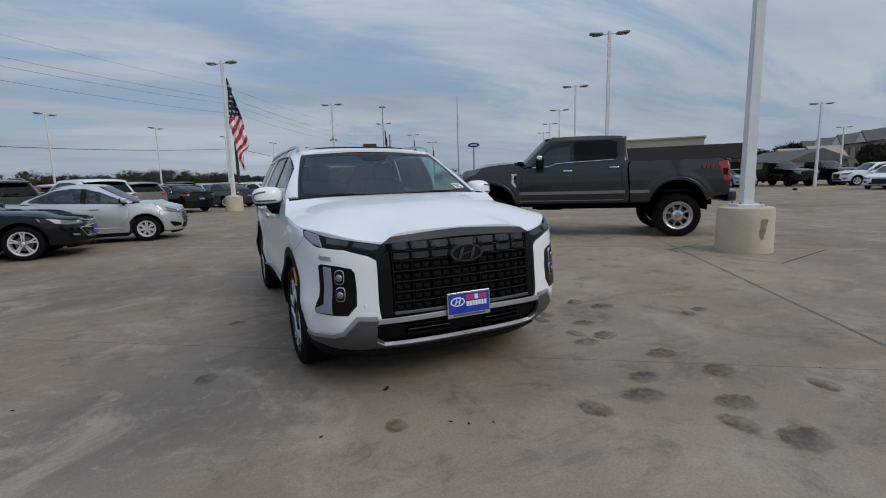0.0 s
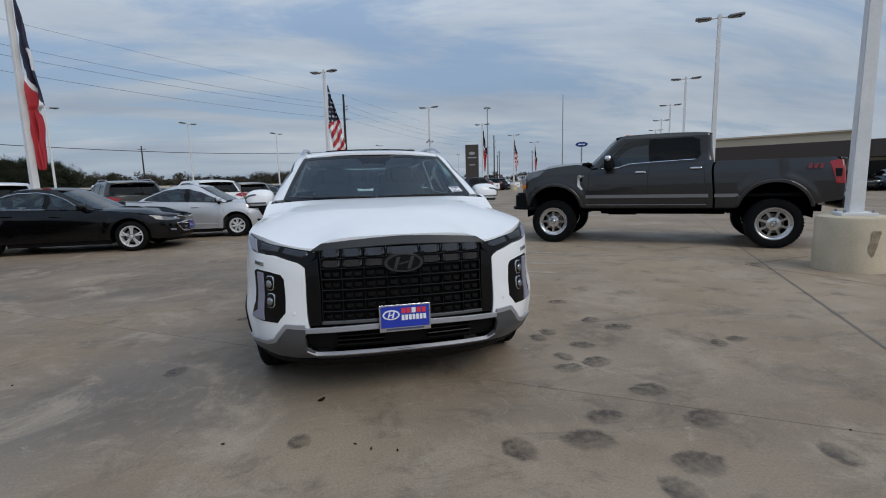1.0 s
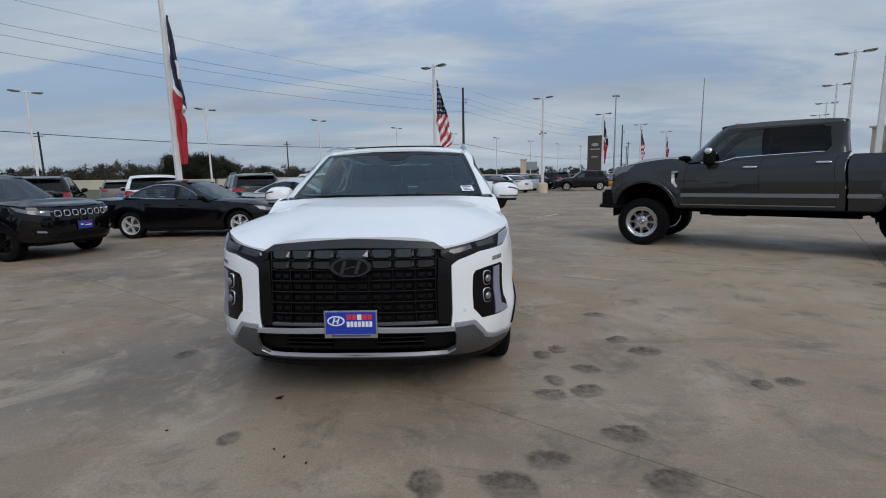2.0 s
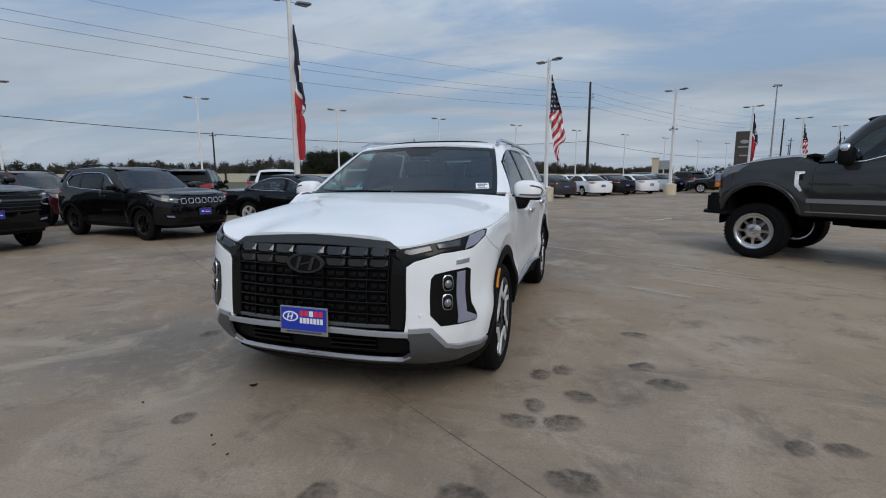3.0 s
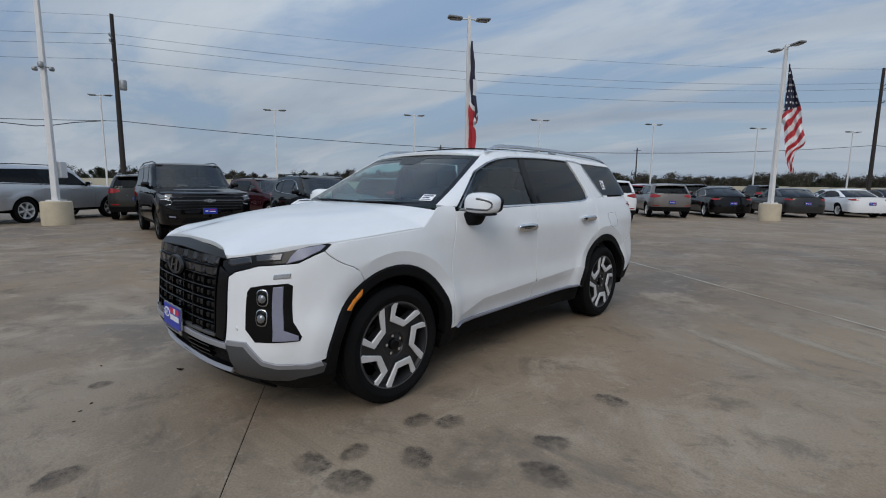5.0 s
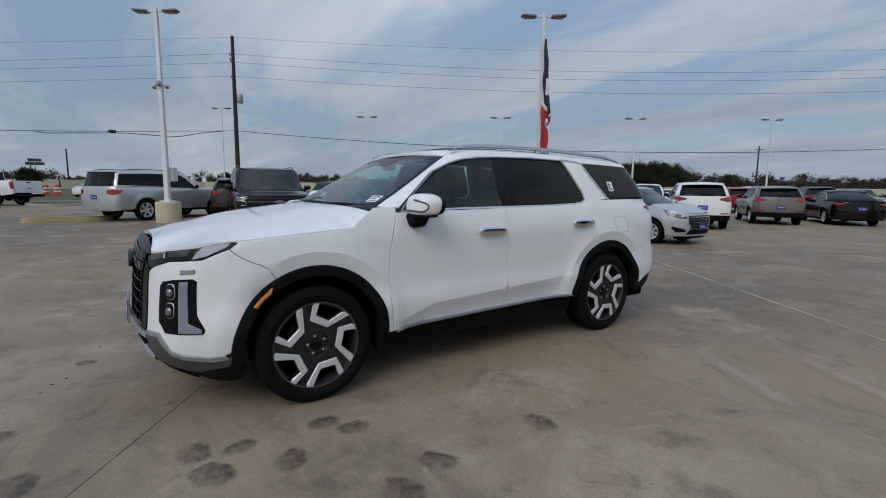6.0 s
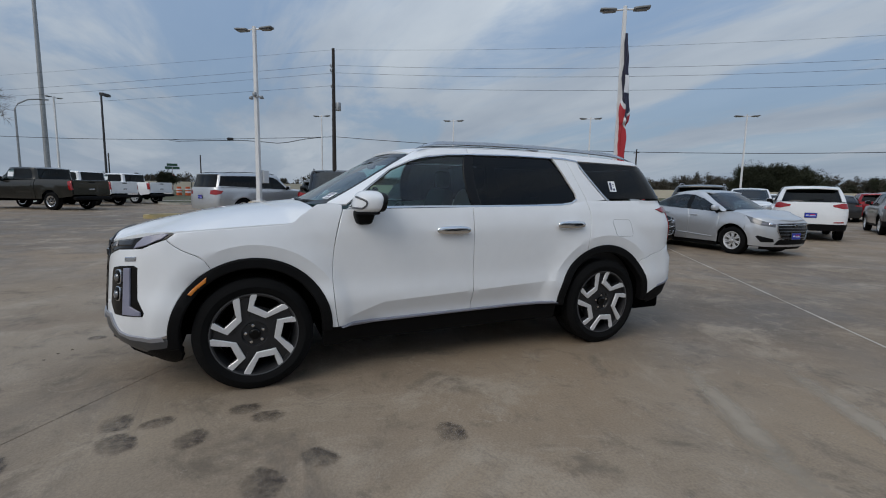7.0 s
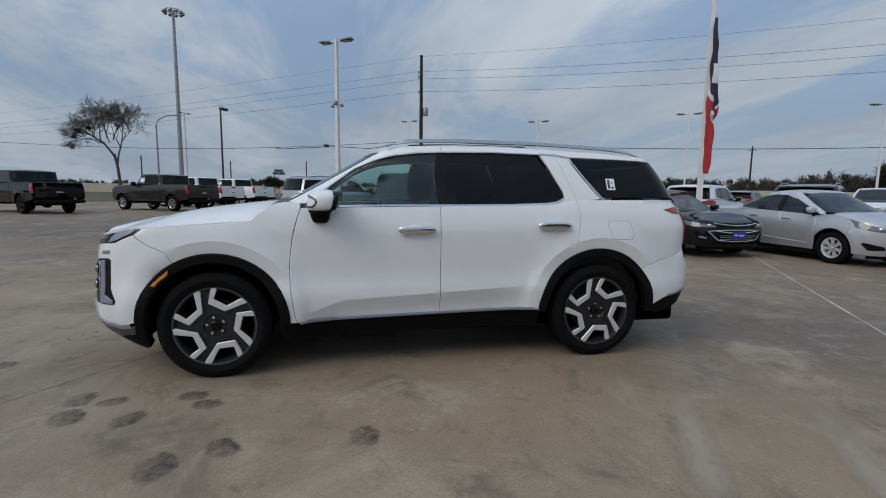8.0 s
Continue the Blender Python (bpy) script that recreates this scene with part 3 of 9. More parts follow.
def tyre_mesh(R, width, rim, sides=56):
    bm = bmesh.new()
    h = width / 2
    prof = [(rim, -h * 0.80), (rim + 0.012, -h * 0.90), (rim + (R - rim) * 0.45, -h), (R - 0.035, -h * 0.95), (R - 0.012, -h * 0.84)]
    g = []
    for k in range(4):
        z0 = -h * 0.76 + k * h * 0.40
        g += [(R, z0), (R, z0 + h * 0.30), (R - 0.008, z0 + h * 0.31), (R - 0.008, z0 + h * 0.39)]
    prof += g[:-2] + [(R - 0.012, h * 0.84), (R - 0.035, h * 0.95), (R - 0.055, h * 0.985), (R - 0.058, h * 0.965), (rim + (R - rim) * 0.45, h), (rim + 0.022, h * 0.93), (rim + 0.012, h * 0.90), (rim, h * 0.80)]
    lathe(bm, prof, sides, OUT, closed=False)
    return bm


def rim_barrel(rim, width, sides=48):
    bm = bmesh.new()
    h = width / 2
    lathe(bm, [(rim + 0.004, -h * 0.82), (rim - 0.02, -h * 0.8), (rim - 0.035, 0), (rim - 0.02, h * 0.72), (rim - 0.012, h * 0.86), (rim + 0.006, h * 0.88), (rim + 0.006, h * 0.78)], sides, OUT, closed=False)
    return bm


def polar(r, a):
    return r * math.cos(radians(a)), r * math.sin(radians(a))


def add_wheel(car, pos, side, R=0.377, width=0.245, rim=0.255, style="u", face="alloy_face", spokes=5, phase=90.0, lite=False):
    """One wheel under a car: tyre, rim, spokes, hub. The outer face looks to side * x."""
    w = new("wheel")
    w.parent = car
    w.matrix_basis = Matrix.Translation(pos) @ (Matrix.Rotation(math.pi, 4, "Z") if side < 0 else Matrix())
    part("tyre", tyre_mesh(R, width, rim, 26 if lite else 56), "rubber", w, smooth=30)
    part("rim", rim_barrel(rim, width, 26 if lite else 48), "alloy_dark" if style in ("u", "black") else face, w, smooth=40)
    h = width / 2
    if not lite:
     bm = bmesh.new()
     lathe(bm, [(0.02, 0), (rim * 0.62, 0.0), (rim * 0.62, 0.02), (0.02, 0.02)], 32, Matrix.Translation((0.0, 0, 0)) @ OUT)
     part("brake_disc", bm, "brake", w)
    # added near-black disc that paints the dark hollow behind the spokes
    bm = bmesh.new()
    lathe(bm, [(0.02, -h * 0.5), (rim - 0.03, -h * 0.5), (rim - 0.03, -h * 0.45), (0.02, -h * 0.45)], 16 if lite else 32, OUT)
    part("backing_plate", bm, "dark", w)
    base = Matrix(((0, 0, 1, 0), (1, 0, 0, 0), (0, 1, 0, 0), (0, 0, 0, 1)))  # outline (y, z), depth along x
    step = 360 / spokes
    if style == "u":
        dk = bmesh.new()
        lathe(dk, [(0.001, h * 0.30), (rim * 0.46, h * 0.30), (rim * 0.46, h * 0.70), (0.085, h * 0.72), (0.075, h * 0.62), (0.001, h * 0.62)], 30, OUT, closed=False)
        for i in range(spokes):
            a = phase + i * step
            b = a - step
            prism(dk, [polar(rim * 0.38, a - 9), polar(rim * 0.455, a - 8), polar(rim - 0.004, a - 28.5), polar(rim - 0.004, b + 28.5), polar(rim * 0.61, b + 39), polar(rim * 0.38, b + 39)], h * 0.36, Matrix.Translation((h * 0.35, 0, 0)) @ base)
            prism(dk, [polar(rim * 0.30, a - 8), polar(rim * 0.45, a - 8), polar(rim * 0.60, a + 38.5), polar(rim * 0.30, a + 38.5)], h * 0.34, Matrix.Translation((h * 0.355, 0, 0)) @ base)
        part("spoke_star", dk, "alloy_dark", w, "dark grey alloy spokes")
        for i in range(spokes):
            a = phase + i * step
            bm = bmesh.new()
            o = [polar(rim + 0.005, a + 28.5), polar(rim * 0.61, a + 38.5), polar(rim * 0.455, a - 7.5), polar(rim + 0.005, a - 28.5)]
            n = [polar(rim + 0.005, a - 19.0), polar(rim * 0.594, a - 4.5), polar(rim * 0.704, a + 26.4), polar(rim + 0.005, a + 20.0)]
            prism(bm, o + n, h * 0.07, Matrix.Translation((h * 0.80, 0, 0)) @ base)
            bmesh.ops.bevel(bm, geom=bm.edges[:], offset=0.002, segments=1, affect="EDGES")
            face_plate = part("spoke", bm, face, w, "machined bright alloy spoke")
            bm = bmesh.new()
            prism(bm, o + n, h * 0.44, Matrix.Translation((h * 0.355, 0, 0)) @ base)
            part("spoke_flank", bm, "alloy_dark", face_plate, "dark painted spoke flank")
        bm = bmesh.new()
        lathe(bm, [(rim - 0.004, h * 0.82), (rim - 0.003, h * 0.875), (rim + 0.003, h * 0.885), (rim + 0.004, h * 0.85)], 56, OUT, closed=False)
        part("rim_edge", bm, "satin_grey", w, smooth=40)
    else:
        wid = {"multi": 6.0, "five": 11.0, "black": 11.0, "slot": 7.5}[style]
        bm = bmesh.new()
        for i in range(spokes):
            a = phase + i * step
            if style == "multi":
                for o in (-7, 7):
                    prism(bm, [polar(0.05, a + o - 22), polar(rim * 0.6, a + o * 0.9 - wid), polar(rim - 0.004, a + o * 1.3 - wid), polar(rim - 0.004, a + o * 1.3 + wid * 0.6), polar(rim * 0.6, a + o * 0.9 + wid * 0.6), polar(0.05, a + o + 22)], h * 0.30, Matrix.Translation((h * 0.45, 0, 0)) @ base)
            else:
                prism(bm, [polar(0.05, a - 40), polar(rim * 0.55, a - wid), polar(rim - 0.004, a - wid * 0.8), polar(rim - 0.004, a + wid * 0.8), polar(rim * 0.55, a + wid), polar(0.05, a + 40)], h * 0.34, Matrix.Translation((h * 0.42, 0, 0)) @ base)
        part("spokes", bm, "gloss_black" if style == "black" else face, w)
        if style == "slot":
            bm = bmesh.new()
            lathe(bm, [(rim - 0.045, h * 0.60), (rim - 0.030, h * 0.86), (rim - 0.004, h * 0.96), (rim + 0.008, h * 0.95), (rim + 0.010, h * 0.80)], 48, OUT, closed=False)
            part("rim_lip", bm, "satin_chrome", w, smooth=40)
            bm = bmesh.new()
            lathe(bm, [(rim * 0.75, h * 0.44), (rim * 0.77, h * 0.76), (rim - 0.03, h * 0.80), (rim - 0.02, h * 0.60)], 48, OUT, closed=False)
            lathe(bm, [(rim * 0.42, h * 0.44), (rim * 0.40, h * 0.78), (rim * 0.20, h * 0.84), (rim * 0.18, h * 0.6)], 40, OUT, closed=False)
            part("wheel_face", bm, face, w, smooth=40)
    if lite:
        return w
    bm = bmesh.new()
    lathe(bm, [(0.036, h * 0.6), (0.036, h * 0.78), (0.028, h * 0.82), (0.001, h * 0.82)], 20, OUT, closed=False)
    part("hub_cap", bm, "gloss_black" if style in ("u", "black") else face, w, smooth=30)
    bm = bmesh.new()
    for i in range(5):
        y, z = polar(0.058, phase + 36 + i * 72)
        lathe(bm, [(0.010, h * 0.6), (0.010, h * 0.74), (0.001, h * 0.75)], 8, Matrix.Translation((0, y, z)) @ OUT, closed=False)
    part("lug_nuts", bm, "chrome", w)
    return w


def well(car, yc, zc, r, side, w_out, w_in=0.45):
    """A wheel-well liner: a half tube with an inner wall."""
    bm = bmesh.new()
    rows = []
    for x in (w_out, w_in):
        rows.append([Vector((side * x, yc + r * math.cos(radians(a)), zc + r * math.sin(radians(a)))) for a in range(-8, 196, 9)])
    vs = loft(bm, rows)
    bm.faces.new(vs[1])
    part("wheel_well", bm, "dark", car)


def seat_row(car, xs, y, z, width=0.5, h=0.62):
    for x in xs:
        bm = bmesh.new()
        superbox(bm, (x, y, z), (width / 2, 0.26, 0.09), 5, 14, 8)
        superbox(bm, (x, y + 0.25, z + h / 2), (width / 2, 0.08, h / 2 + 0.04), 5, 14, 8, m=Matrix.Translation((x, y + 0.25, z)) @ Matrix.Rotation(radians(-14), 4, "X") @ Matrix.Translation((-x, -y - 0.25, -z)))
        superbox(bm, (x, y + 0.42, z + h + 0.12), (0.13, 0.05, 0.09), 4, 12, 8)
        part("seat", bm, "seat", car, smooth=40)


def dealer_plate(car, c, ang, width=0.31, height=0.155, tilt=0.0, lettered=False, yaw=0.0):
    """A blue dealer plate in a pale frame; ang turns it about z (0: it faces -y)."""
    p = new("dealer_plate")
    p.parent = car
    p.matrix_basis = Matrix.Translation(c) @ Matrix.Rotation(radians(ang), 4, "Z") @ Matrix.Rotation(radians(90 - tilt), 4, "X")
    bm = bmesh.new()
    box(bm, -width / 2, width / 2, -height / 2, height / 2, -0.012, 0.0, bevel=0.003)
    part("plate_frame", bm, "satin_chrome" if lettered else "satin_grey", p)
    bm = bmesh.new()
    box(bm, -width / 2 + 0.01, width / 2 - 0.01, -height / 2 + (0.026 if lettered else 0.012), height / 2 - 0.01, -0.004, 0.003)
    part("plate_face", bm, "plate_blue", p)
    if not lettered:
        for x0, x1, y0, y1, mat in ((-0.02, 0.11, 0.018, 0.036, "plate_red"), (-0.02, 0.12, -0.020, -0.002, "plate_white"), (-0.11, -0.05, -0.012, 0.018, "plate_white")):
            bm = bmesh.new()
            box(bm, x0, x1, y0, y1, 0.003, 0.0045)
            part("plate_print", bm, mat, p)
    return p

# ---- the white sport utility vehicle ----


def hero():
    car = thing("sport_utility_vehicle", "white three-row sport utility vehicle with a black grille", "car")
    W = "white_paint"
    FY, RY, HZ = -1.45, 1.45, 0.377
    def fold_height(y):
        return 0.425 + 0.110 * min(1.0, max(0.0, (y + 0.87) / 0.30)) + 0.07 * min(1.0, max(0.0, (y + 0.57) / 1.4))

    def crease(y, z):
        """The doors tuck in under a line that climbs to the rear."""
        zc = fold_height(y)
        q = max(0.0, min(0.11, zc - z)) / 0.11
        e = min(1.0, max(0.0, (y + 0.89) / 0.06), max(0.0, (0.98 - y) / 0.40)) if -0.89 < y < 0.98 else 0.0
        return -0.034 * q * e

    body = Shell(
        Curve((0.20, 0.90), (0.36, 0.950), (0.48, 0.972), (0.58, 0.985), (0.72, 0.972), (0.9, 0.978), (1.02, 0.980), (1.12, 0.966), (1.2, 0.944), (1.26, 0.915)),
        Curve((0.20, -2.16), (0.28, -2.28), (0.35, -2.36), (0.45, -2.40), (0.6, -2.39), (0.8, -2.375), (0.93, -2.355), (1.0, -2.325), (1.05, -2.27), (1.12, -2.15), (1.25, -1.95)),
        Curve((0.2, 2.34), (0.4, 2.43), (0.6, 2.48), (0.73, 2.49), (0.85, 2.43), (1.05, 2.43), (1.2, 2.38), (1.26, 2.34)),
        cf=0.63, cr=0.42, nf=2.85, nr=3.0, arches=((FY, HZ, 0.50), (RY, HZ, 0.50)), flare=0.024, sculpt=crease, ridge=0.100)
    top = Shell(
        Curve((1.18, 0.938), (1.24, 0.922), (1.32, 0.893), (1.42, 0.852), (1.52, 0.806), (1.60, 0.766), (1.65, 0.733), (1.70, 0.67), (1.73, 0.6)),
        Curve((1.18, -1.17), (1.24, -1.06), (1.35, -0.86), (1.45, -0.69), (1.55, -0.52), (1.62, -0.395), (1.66, -0.315), (1.70, -0.20), (1.73, -0.05)),
        Curve((1.18, 2.36), (1.3, 2.29), (1.45, 2.22), (1.6, 2.13), (1.66, 2.05), (1.73, 1.9)),
        cf=0.30, cr=0.30, nf=3.2, nr=3.4)
    F, S, R = body.F, body.S, body.R
    AO = 0.505
    HUBZ = 0.385

    def arch(yc, a0, a1, n=12, r=AO):
        return arc(body, yc, HUBZ, r, a0, a1, n)

    def seam(z0, z1):
        """The shut line between wing and front door."""
        out = []
        for i in range(21):
            z = z0 + (z1 - z0) * i / 20
            d = z - 0.76
            out.append(S(-0.940 + (0.082 * (d / 0.445) ** 2 if d > 0 else 0.040 * (d / 0.385) ** 2), z))
        return out

    # front wings
    pair("front_wing", body, [S(-1.935, 1.020), S(-1.885, 1.056), S(-1.6, 1.080), S(-1.21, 1.106), S(-1.135, 1.158), S(-1.09, 1.200), S(-1.03, 1.238), S(-0.95, 1.246), S(-0.86, 1.236)] + seam(1.19, 0.374) + arch(FY, -1, 119) + [S(-1.78, 0.92)], W, car, grid=0.026, lines=[arc(body, FY, HZ, 0.600, 20, 112, 34)])
    # front bumper cover, one piece round each corner
    pair("bumper_corner", body, [F(0.575, 0.505), F(0.585, 0.70), F(0.583, 0.875), F(0.63, 0.905), F(0.76, 0.945), S(-2.07, 0.962), S(-1.935, 1.020), S(-1.78, 0.92)] + arch(FY, 119, 176) + [S(-2.05, 0.392), F(0.84, 0.40), F(0.79, 0.42), F(0.715, 0.520)], W, car, grid=0.04)
    # grey lower valance and lip
    pair("valance_wing", body, [F(0.575, 0.50), F(0.715, 0.516), F(0.79, 0.416), F(0.84, 0.396), S(-2.05, 0.388), S(-1.945, 0.40), S(-1.930, 0.325), F(0.86, 0.288), F(0.66, 0.276), F(0.545, 0.290), F(0.545, 0.335), F(0.60, 0.375), F(0.605, 0.455)], "satin_grey", car, off=0.008, grid=0.04, label="satin grey painted valance")
    panel("valance_lip", body, [F(-0.545, 0.285), F(-0.545, 0.335), F(0, 0.340), F(0.545, 0.335), F(0.545, 0.285), F(0, 0.290)], "satin_dark", car, off=0.012, grid=0.06)
    panel("valance_upper_strip", body, [F(-0.60, 0.478), F(-0.60, 0.512), F(0, 0.525), F(0.60, 0.512), F(0.60, 0.478), F(0, 0.489)], "satin_silver", car, off=0.016, grid=0.06)
    panel("air_intake", body, [F(-0.61, 0.34), F(-0.61, 0.49), F(0.61, 0.49), F(0.61, 0.34)], "plastic", car, off=-0.03, grid=0.08)
    for k in range(3):
        z = 0.385 + 0.032 * k
        for x0, x1 in ((-0.42, -0.13), (0.13, 0.42)):
            panel("intake_slat", body, [F(x0, z), F(x0, z + 0.012), F(x1, z + 0.012), F(x1, z)], "gloss_black", car, off=-0.006, depth=0.03, grid=0.08, rnd=0.002)
    panel("lower_lip", body, [F(-0.64, 0.207), F(-0.66, 0.284), F(0, 0.292), F(0.66, 0.284), F(0.64, 0.207)], "plastic", car, off=0.022, depth=0.06, grid=0.07)
    pair("lower_lip_corner", body, [F(0.60, 0.207), F(0.62, 0.286), F(0.80, 0.290), S(-2.05, 0.325), S(-1.955, 0.345), S(-1.905, 0.345), S(-1.874, 0.30), S(-1.882, 0.235), S(-1.93, 0.203), S(-2.05, 0.203)], "plastic", car, off=0.010, depth=0.05, grid=0.05)
    # grille
    panel("grille_backing", body, [F(-0.60, 0.515), F(-0.61, 0.88), F(-0.52, 0.985), F(0.52, 0.985), F(0.61, 0.88), F(0.60, 0.515)], "plastic", car, off=-0.02, grid=0.07)
    pair("grille_cheek", body, [F(0.497, 0.53), F(0.505, 0.93), F(0.60, 0.885), F(0.583, 0.872), F(0.583, 0.70), F(0.572, 0.52)], "gloss_black", car, off=0.004, depth=0.03, grid=0.05)
    panel("grille_bar", body, [F(-0.550, 0.968), F(-0.482, 1.010), F(0, 1.036), F(0.482, 1.010), F(0.550, 0.968), F(0.520, 0.966), F(0, 0.984), F(-0.520, 0.966)], "satin_dark", car, off=0.010, depth=0.04, grid=0.05, label="dark satin grille bar")
    zs = [0.982, 0.922, 0.864, 0.800, 0.736, 0.672, 0.608, 0.550]
    cols = [-0.492, -0.372, -0.240, -0.102, 0.102, 0.240, 0.372, 0.492]

    def facet_cell(x0, x1, z0, z1):
        """A smoked cell of the upper rows: a raised face with bevelled flanks and cut lower corners."""
        bm = bmesh.new()
        g, cut = 0.007, 0.016
        rim = [(x0 + g, z1 - 0.006), (x1 - g, z1 - 0.006), (x1 - g, z0 + cut), (x1 - g - cut, z0 + 0.005), (x0 + g + cut, z0 + 0.005), (x0 + g, z0 + cut)]
        w = (x1 - x0) * 0.14
        face = [(x0 + g + w, z1 - 0.010, 0.021), (x1 - g - w, z1 - 0.010, 0.021), (x1 - g - w, z0 + cut + 0.004, 0.014), (x1 - g - cut - w * 0.6, z0 + 0.010, 0.013), (x0 + g + cut + w * 0.6, z0 + 0.010, 0.013), (x0 + g + w, z0 + cut + 0.004, 0.014)]

        def lift(x, z, h):
            u = F(x, z)
            return body.at(*u) + body.normal(*u) * h

        deep = [bm.verts.new(lift(x, z, -0.018)) for x, z in rim]
        low = [bm.verts.new(lift(x, z, 0.003)) for x, z in rim]
        high = [bm.verts.new(lift(*p)) for p in face]
        bm.faces.new(high)
        for a, b in ((deep, low), (low, high)):
            for i in range(6):
                k = (i + 1) % 6
                bm.faces.new((a[i], a[k], b[k], b[i]))
        part("grille_cell", bm, "smoke_cell", car)

    for row, (z1, z0) in enumerate(zip(zs, zs[1:])):
        for x0, x1 in zip(cols, cols[1:]):
            if row < 2:
                facet_cell(x0, x1, z0, z1)
                continue
            c = 0.012
            n = 3 if x1 - x0 > 0.15 else 2
            for k in range(n):
                p, q = x0 + 0.008 + (x1 - x0 - 0.016) * k / n + 0.003, x0 + 0.008 + (x1 - x0 - 0.016) * (k + 1) / n - 0.003
                panel("grille_cell", body, [F(p, z0 + 0.022), F(p, z1 - 0.016), F(q, z1 - 0.016), F(q, z0 + 0.022), F(q - c, z0 + 0.010), F(p + c, z0 + 0.010)], "gloss_black", car, off=-0.002, depth=0.016, grid=0.07, rnd=0.006)
    for x in cols:
        panel("grille_rib", body, [F(x - 0.005, 0.548), F(x - 0.005, 0.984), F(x + 0.005, 0.984), F(x + 0.005, 0.548)], "gloss_black", car, off=0.008, depth=0.03, grid=0.06, rnd=0.002)
    for z in zs[1:-1]:
        panel("grille_rail", body, [F(-0.49, z - 0.005), F(-0.49, z + 0.006), F(0.49, z + 0.006), F(0.49, z - 0.005)], "gloss_black", car, off=0.010, depth=0.03, grid=0.06, rnd=0.003)
    panel("grille_sill", body, [F(-0.50, 0.53), F(-0.50, 0.552), F(0.50, 0.552), F(0.50, 0.53)], "satin_grey", car, off=0.008, grid=0.07)
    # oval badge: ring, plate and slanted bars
    bm = bmesh.new()
    pts = [(0.118 * math.cos(a), 0.056 * math.sin(a)) for a in (2 * math.pi * i / 40 for i in range(40))]
    place = Matrix.Translation((0, -2.366, 0.882)) @ Matrix.Rotation(radians(86), 4, "X")
    prism(bm, pts, 0.03, place)
    badge = part("badge", bm, "gloss_black", car, "gloss black oval badge")
    bm = bmesh.new()
    ring = [[], []]
    for i in range(41):
        a = 2 * math.pi * i / 40
        for k, q in enumerate((1.0, 0.86)):
            ring[k].append(place @ Vector((0.118 * q * math.cos(a), 0.056 * q * math.sin(a), 0.036)))
    rows = [[place @ Vector((0.122 * math.cos(a), 0.059 * math.sin(a), 0.02)) for a in (2 * math.pi * i / 40 for i in range(41))], ring[0], ring[1], [place @ Vector((0.098 * math.cos(a), 0.046 * math.sin(a), 0.028)) for a in (2 * math.pi * i / 40 for i in range(41))]]
    loft(bm, rows)
    part("badge_ring", bm, "satin_dark", badge)
    for poly in ([(-0.066, -0.038), (-0.044, -0.038), (-0.019, 0.038), (-0.041, 0.038)], [(0.041, -0.038), (0.019, -0.038), (0.044, 0.038), (0.066, 0.038)], [(-0.034, -0.012), (0.026, 0.002), (0.034, 0.012), (-0.026, -0.002)]):
        bm = bmesh.new()
        prism(bm, poly, 0.008, place @ Matrix.Translation((0, 0, 0.028)))
        part("badge_bar", bm, "smoke_cell", badge)
    # number-plate place: the dealer's plate
    p = dealer_plate(car, (-0.008, -2.430, 0.552), 0, 0.315, 0.165, tilt=3, lettered=True)
    for x0, x1, y0, y1, mat in [(-0.022 + 0.031 * k, 0.003 + 0.031 * k, 0.028, 0.060, "plate_white" if k == 2 else "plate_red") for k in range(5)] + [(-0.022 + 0.0222 * k, -0.022 + 0.0222 * k + 0.0165, -0.014, 0.018, "plate_white") for k in range(7)]:
        bm = bmesh.new()
        box(bm, x0, x1, y0, y1, 0.003, 0.0048)
        part("plate_print", bm, mat, p)
    bm = bmesh.new()
    box(bm, -0.115, 0.115, -0.073, -0.062, 0.0, 0.0015)
    part("plate_footer", bm, "ink", p)
    bm = bmesh.new()
    prism(bm, [(-0.085 + 0.052 * math.cos(a), 0.022 + 0.030 * math.sin(a)) for a in (2 * math.pi * i / 28 for i in range(28))], 0.004, Matrix.Translation((0, 0, 0.001)))
    part("plate_oval", bm, "plate_white", p)
    bm = bmesh.new()
    prism(bm, [(-0.085 + 0.042 * math.cos(a), 0.022 + 0.022 * math.sin(a)) for a in (2 * math.pi * i / 28 for i in range(28))], 0.0055, Matrix.Translation((0, 0, 0.001)))
    part("plate_oval_centre", bm, "plate_blue", p)
    for poly in ([(-0.108, 0.004), (-0.099, 0.004), (-0.088, 0.040), (-0.097, 0.040)], [(-0.073, 0.004), (-0.082, 0.004), (-0.071, 0.040), (-0.062, 0.040)], [(-0.098, 0.016), (-0.075, 0.022), (-0.072, 0.028), (-0.095, 0.022)]):
        bm = bmesh.new()
        prism(bm, poly, 0.0072, Matrix.Translation((0, 0, 0.001)))
        part("plate_oval_bar", bm, "plate_white", p)
    # upper lamps, running from the grille into the wings
    for sd in (1, -1):
        h = panel("upper_lamp", body, [F(0.515, 0.958), F(0.555, 0.976), F(0.71, 1.003), F(0.85, 1.027), S(-2.0, 1.050), S(-1.905, 1.062), S(-1.885, 1.056), S(-1.935, 1.022), S(-2.07, 0.964), F(0.76, 0.947), F(0.63, 0.908), F(0.583, 0.880), F(0.520, 0.93)], "gloss_black", car, off=-0.002, grid=0.045, side=sd)
